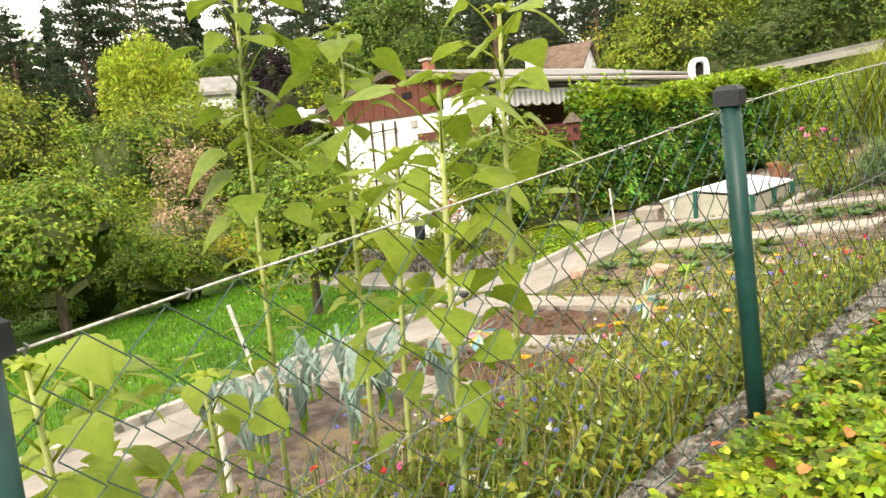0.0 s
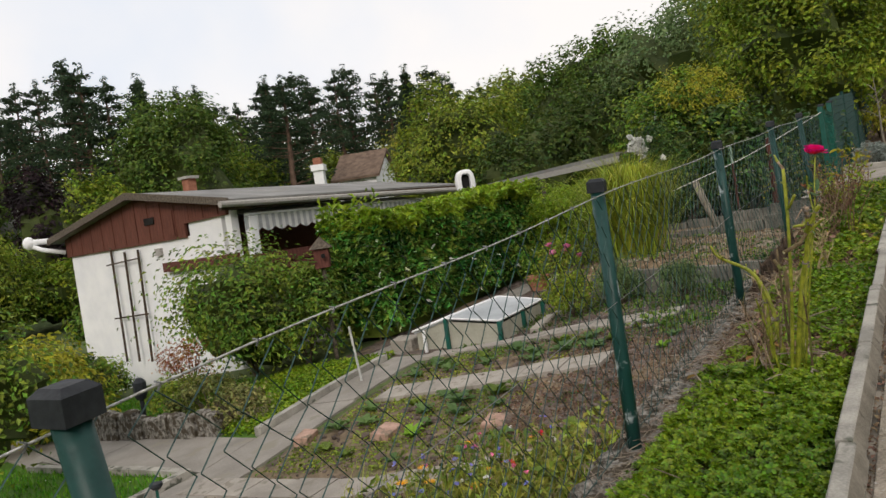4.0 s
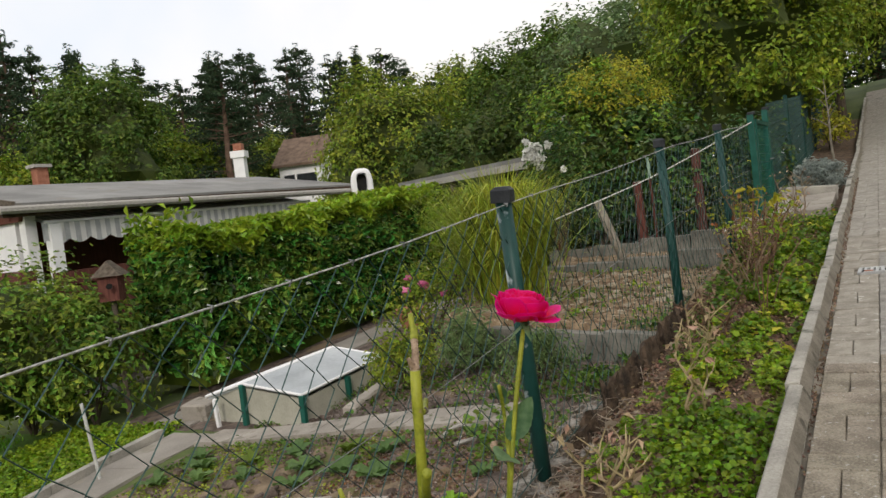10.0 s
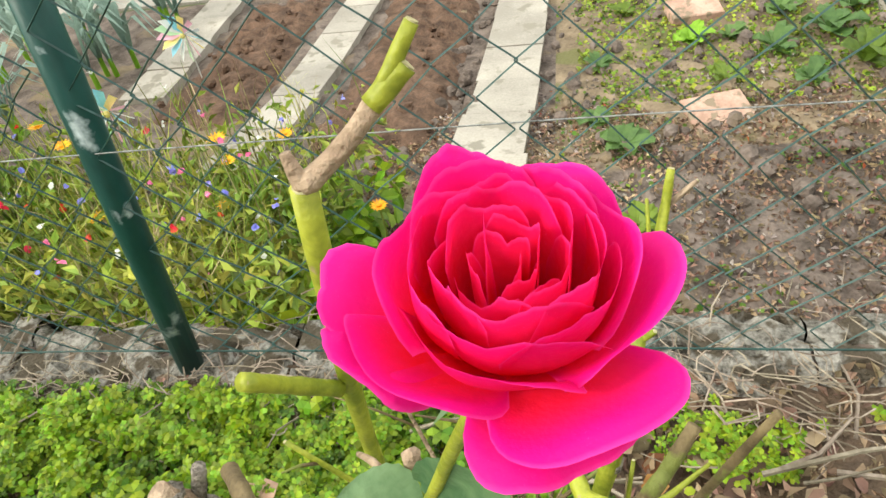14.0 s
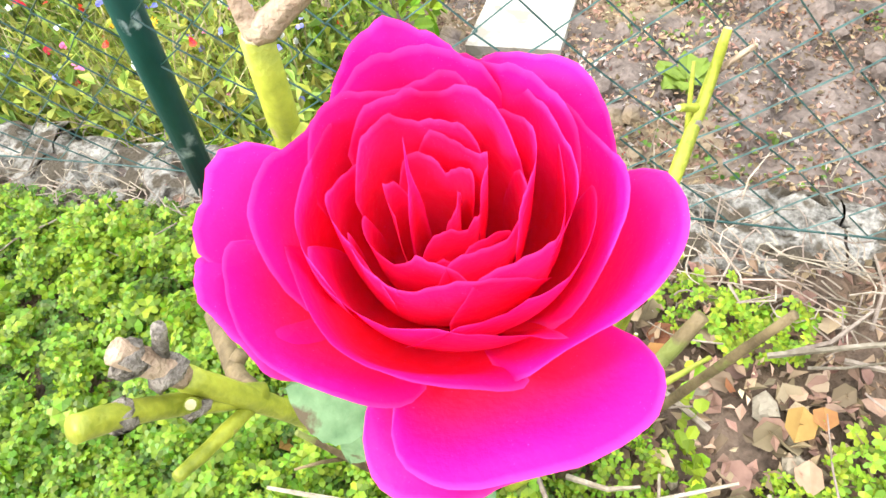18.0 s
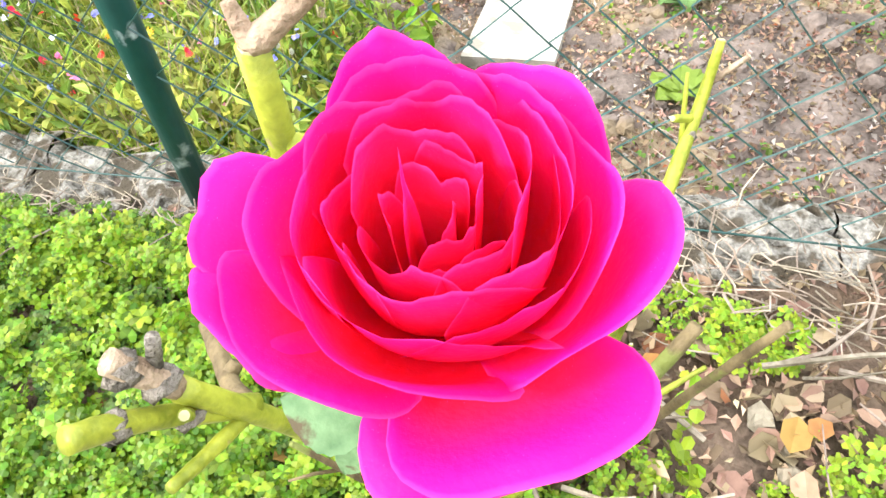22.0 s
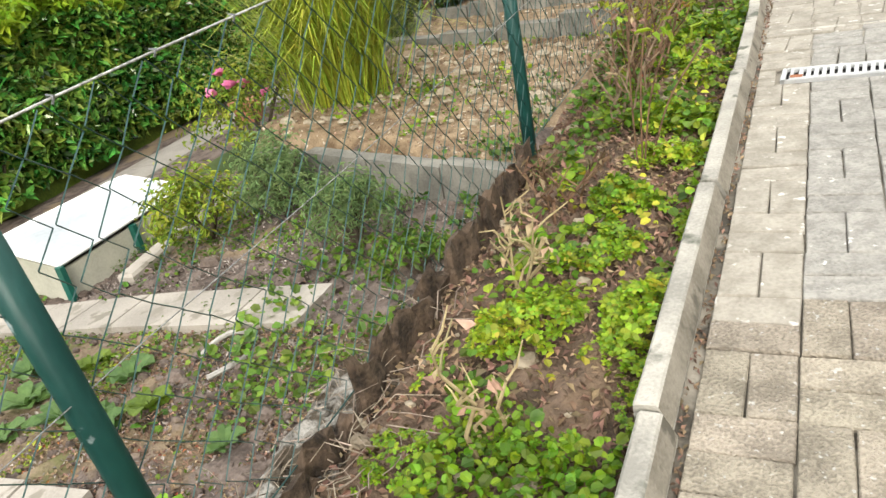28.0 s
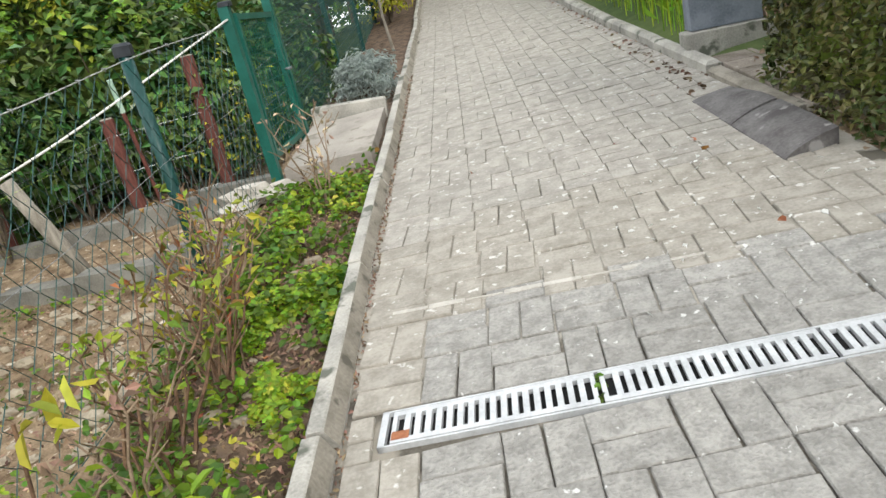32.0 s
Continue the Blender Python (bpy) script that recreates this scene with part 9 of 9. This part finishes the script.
petal(294, 42, 0.0500, -0.013, 0.78, 0.003, 0.003, 0.0040, 0.003, 0.02, 1.12, 405, 0.12, spiral=0)
petal(338, 46, 0.0405, 0.001, 0.96, 0.005, 0.004, 0.0065, 0.008, 0.015, 1.08, 406, 0.10, spiral=0)
petal(104, 33, 0.0340, 0.016, 1.05, 0.005, 0.004, 0.0, 0.0, 0.02, 1.08, 407, 0.10, spiral=0)
petal(50, 39, 0.0400, 0.006, 1.00, 0.005, 0.004, 0.0, 0.0, 0.02, 1.08, 408, 0.10, spiral=0)
# the bowl, from its outer lips inwards
petal(158, 50, 0.0295, 0.0105, 1.10, 0.003, 0.0026, 0.0, 0.002, 0.015, 0.94, 410, 0.05)
petal(240, 62, 0.0310, 0.0005, 1.06, 0.002, 0.0030, 0.0020, -0.004, 0.01, 0.94, 411, 0.05, spiral=0.0005)
petal(12, 54, 0.0330, 0.0090, 1.08, 0.003, 0.0024, -0.001, 0.001, 0.015, 0.94, 412, 0.05)
petal(98, 48, 0.0275, 0.0160, 1.10, 0.003, 0.0022, 0.0, -0.001, 0.02, 0.90, 413, 0.06)
petal(58, 48, 0.0290, 0.0135, 1.10, 0.003, 0.0022, 0.0, 0.0, 0.02, 0.90, 414, 0.06)
petal(252, 64, 0.0262, 0.0035, 1.06, 0.002, 0.0024, 0.0040, -0.002, 0.01, 0.88, 415, -0.10, spiral=0.0005)
petal(314, 56, 0.0285, 0.0055, 1.06, 0.002, 0.0016, 0.0025, 0.001, 0.01, 0.88, 416, -0.10, spiral=0.0005)
petal(178, 54, 0.0245, 0.0092, 1.24, 0.007, 0.0011, 0.0, -0.002, 0.015, 0.84, 417, -0.10)
petal(24, 56, 0.0265, 0.0108, 1.08, 0.003, 0.0016, 0.0, 0.001, 0.015, 0.84, 418, -0.10)
petal(118, 54, 0.0225, 0.0140, 1.24, 0.007, 0.0010, 0.0, 0.0, 0.02, 0.82, 419, -0.10)
petal(262, 66, 0.0205, 0.0058, 1.14, 0.004, 0.0008, 0.002, 0.0, 0.015, 0.78, 420, -0.10)
petal(332, 56, 0.0240, 0.0075, 1.24, 0.007, 0.0007, 0.001, 0.002, 0.015, 0.78, 422, -0.10)
petal(80, 66, 0.0185, 0.0142, 1.24, 0.007, 0.0008, 0.0, -0.001, 0.02, 0.80, 423, -0.10)
petal(192, 58, 0.0185, 0.0072, 1.24, 0.007, 0.0007, 0.0, 0.0, 0.015, 0.78, 421, -0.10)
petal(20, 56, 0.0195, 0.0110, 1.24, 0.007, 0.0007, 0.0, 0.001, 0.02, 0.76, 425, -0.10)
petal(110, 66, 0.0138, 0.0120, 1.24, 0.007, 0.0007, 0.0, 0.0, 0.02, 0.74, 427, -0.10)
petal(330, 62, 0.0165, 0.0050, 1.14, 0.004, 0.0006, 0.0, 0.002, 0.02, 0.74, 431, -0.10)
petal(238, 62, 0.0140, 0.0025, 1.14, 0.004, 0.0010, 0.0, 0.0, 0.03, 0.74, 430, -0.10)
petal(40, 66, 0.0110, 0.0085, 1.24, 0.007, 0.0006, 0.0, 0.0, 0.03, 0.72, 432, -0.10)
petal(292, 60, 0.0112, 0.0005, 1.14, 0.004, 0.0018, 0.0, 0.0, 0.04, 0.76, 434, -0.10)
petal(185, 66, 0.0085, 0.0045, 1.14, 0.004, 0.0005, 0.0, 0.0, 0.05, 0.72, 435, 0.12)
petal(170, 56, 0.0042, 0.0105, 1.24, 0.007, 0.0003, 0.0, 0.0, 0.16, 0.80, 436, 0.45, 0.0006)
petal(70, 70, 0.0080, 0.0050, 1.14, 0.004, 0.0005, 0.0, 0.0, 0.03, 0.70, 438, -0.05)
petal(310, 66, 0.0075, 0.0015, 1.14, 0.004, 0.0007, 0.0, 0.0, 0.03, 0.70, 439, -0.05)
petal(350, 66, 0.0050, 0.0045, 1.14, 0.004, 0.0003, 0.0, 0.0, 0.06, 0.70, 437, 0.2, 0.0006)

# ---- pavers of the path ----
paving = thing("paved_path", "sloping path of grey concrete pavers in basket weave", "path", kind="structure")


SLOPE = SLOPE_DEG
CROSS = -math.degrees(math.atan(0.06))
UX, UY = 0.1955, 0.2058
SIZES = {"h": (UX, UY / 2), "v": (UX / 2, UY)}
pg = np.random.default_rng(600)


def paver_shape(g, lx, ly, at=None, tight=False):
    """One worn paver about its centre: uneven corners, softened upper edges and a side joint wider than the cross joint."""
    hx, hy, q = (lx / 2 - 0.0008, ly / 2 - 0.0008, 0.0016) if tight else (lx / 2 - 0.0015, ly / 2 - 0.0013, 0.0028)
    ring = [(-1, -1), (1, -1), (1, 1), (-1, 1)]
    low = [(a * hx + pg.normal(0, 0.0013), b * hy + pg.normal(0, 0.0013)) for a, b in ring]
    v = [(x, y, -0.05) for x, y in low] + [(x, y, -0.003) for x, y in low] + [(x - a * q, y - b * q, 0.002 + pg.normal(0, 0.0005)) for (x, y), (a, b) in zip(low, ring)]
    f = [(i, (i + 1) % 4, 4 + (i + 1) % 4, 4 + i) for i in range(4)] + [(4 + i, 4 + (i + 1) % 4, 8 + (i + 1) % 4, 8 + i) for i in range(4)] + [(8, 9, 10, 11)]
    return g.add([at @ Vector(p) for p in v] if at else v, f)


meshes = {(kd, sand): [mesh_from("paver", paver_shape(Geo(), *SIZES[kd]), M_PAVER_SAND if sand else M_PAVER) for _ in range(8)] for kd in SIZES for sand in (False, True)}
ROWS_Y = [(10.978 - (k + 0.5) * UY, k) for k in range(56)] + [(11.118 + (k + 0.5) * (UY + 0.0006), k + 1) for k in range(92)]


def skew(y):
    """The rows beyond the drain lie askew to the path, most of all at the seam."""
    return float(np.interp(y, [11.0, 11.05, 11.6, 13.0, 16.0], [0, -0.052, -0.10, -0.06, 0]))


def seam(x):
    return 11.605 - 0.105 * (x - 1.65)


rest, upper = Geo(), Geo()
near = 0
for yc, rw in sorted(ROWS_Y):
    for c in range(9):
        xc = 0.867 + (c + 0.5) * UX
        if (c + rw) % 2 == 0:
            pair = [("v", xc - UX / 4, yc), ("v", xc + UX / 4, yc)]
        else:
            pair = [("h", xc, yc - UY / 4), ("h", xc, yc + UY / 4)]
        for kd, x, y in pair:
            turn = skew(y)
            y += turn * (x - 1.75)
            sl = SLOPE if y < 19 else math.degrees(math.atan(0.14))
            m = pose(x, y, float(path_z(x, y)) + pg.normal(0, 0.0014), sl + pg.normal(0, 0.35), CROSS + pg.normal(0, 0.35), math.degrees(turn) + pg.normal(0, 0.45))
            if 9.45 < y < 12.3 and near < 320:
                ob = new("paver", meshes[kd, bool(c == 0 or y > seam(x))][pg.integers(8)])
                ob.parent = paving
                ob.matrix_basis = m
                near += 1
            else:
                paver_shape(upper if y > 11 else rest, *SIZES[kd], m, y > 11)
tagged(part("paving_rest", rest, M_PAVER_FAR, paving), "worn grey-brown concrete pavers", kind="stuff")
tagged(part("upper_paving", upper, M_PAVER_UP, paving), "pale concrete pavers with sanded joints", kind="stuff")
for kd, xa, xb in (("h", 0.867, 0.936),):
    for ya, yb in ((10.978, 11.060), (11.064, 11.158)):
        ob = new("paver", mesh_from("paver", paver_shape(Geo(), xb - xa, yb - ya), M_PAVER_SAND))
        ob.parent = paving
        ob.matrix_basis = pose((xa + xb) / 2, (ya + yb) / 2, float(path_z((xa + xb) / 2, (ya + yb) / 2)), SLOPE, CROSS, 0)
# old mortar along the seam where the upper paving begins
for i in range(9):
    xa, xb = 0.95 + i * 0.125, 0.95 + (i + 1) * 0.125 - 0.004
    w = 0.010 + 0.006 * math.sin(i * 2.3)
    g = Geo()
    g.prism([(xa, seam(xa) - w), (xb, seam(xb) - w * 0.8), (xb, seam(xb) + w * 0.9), (xa, seam(xa) + w)], lambda x, y: float(path_z(x, y)) - 0.01, lambda x, y: float(path_z(x, y)) + 0.0045)
    part("mortar", g, M_MORTAR, paving)
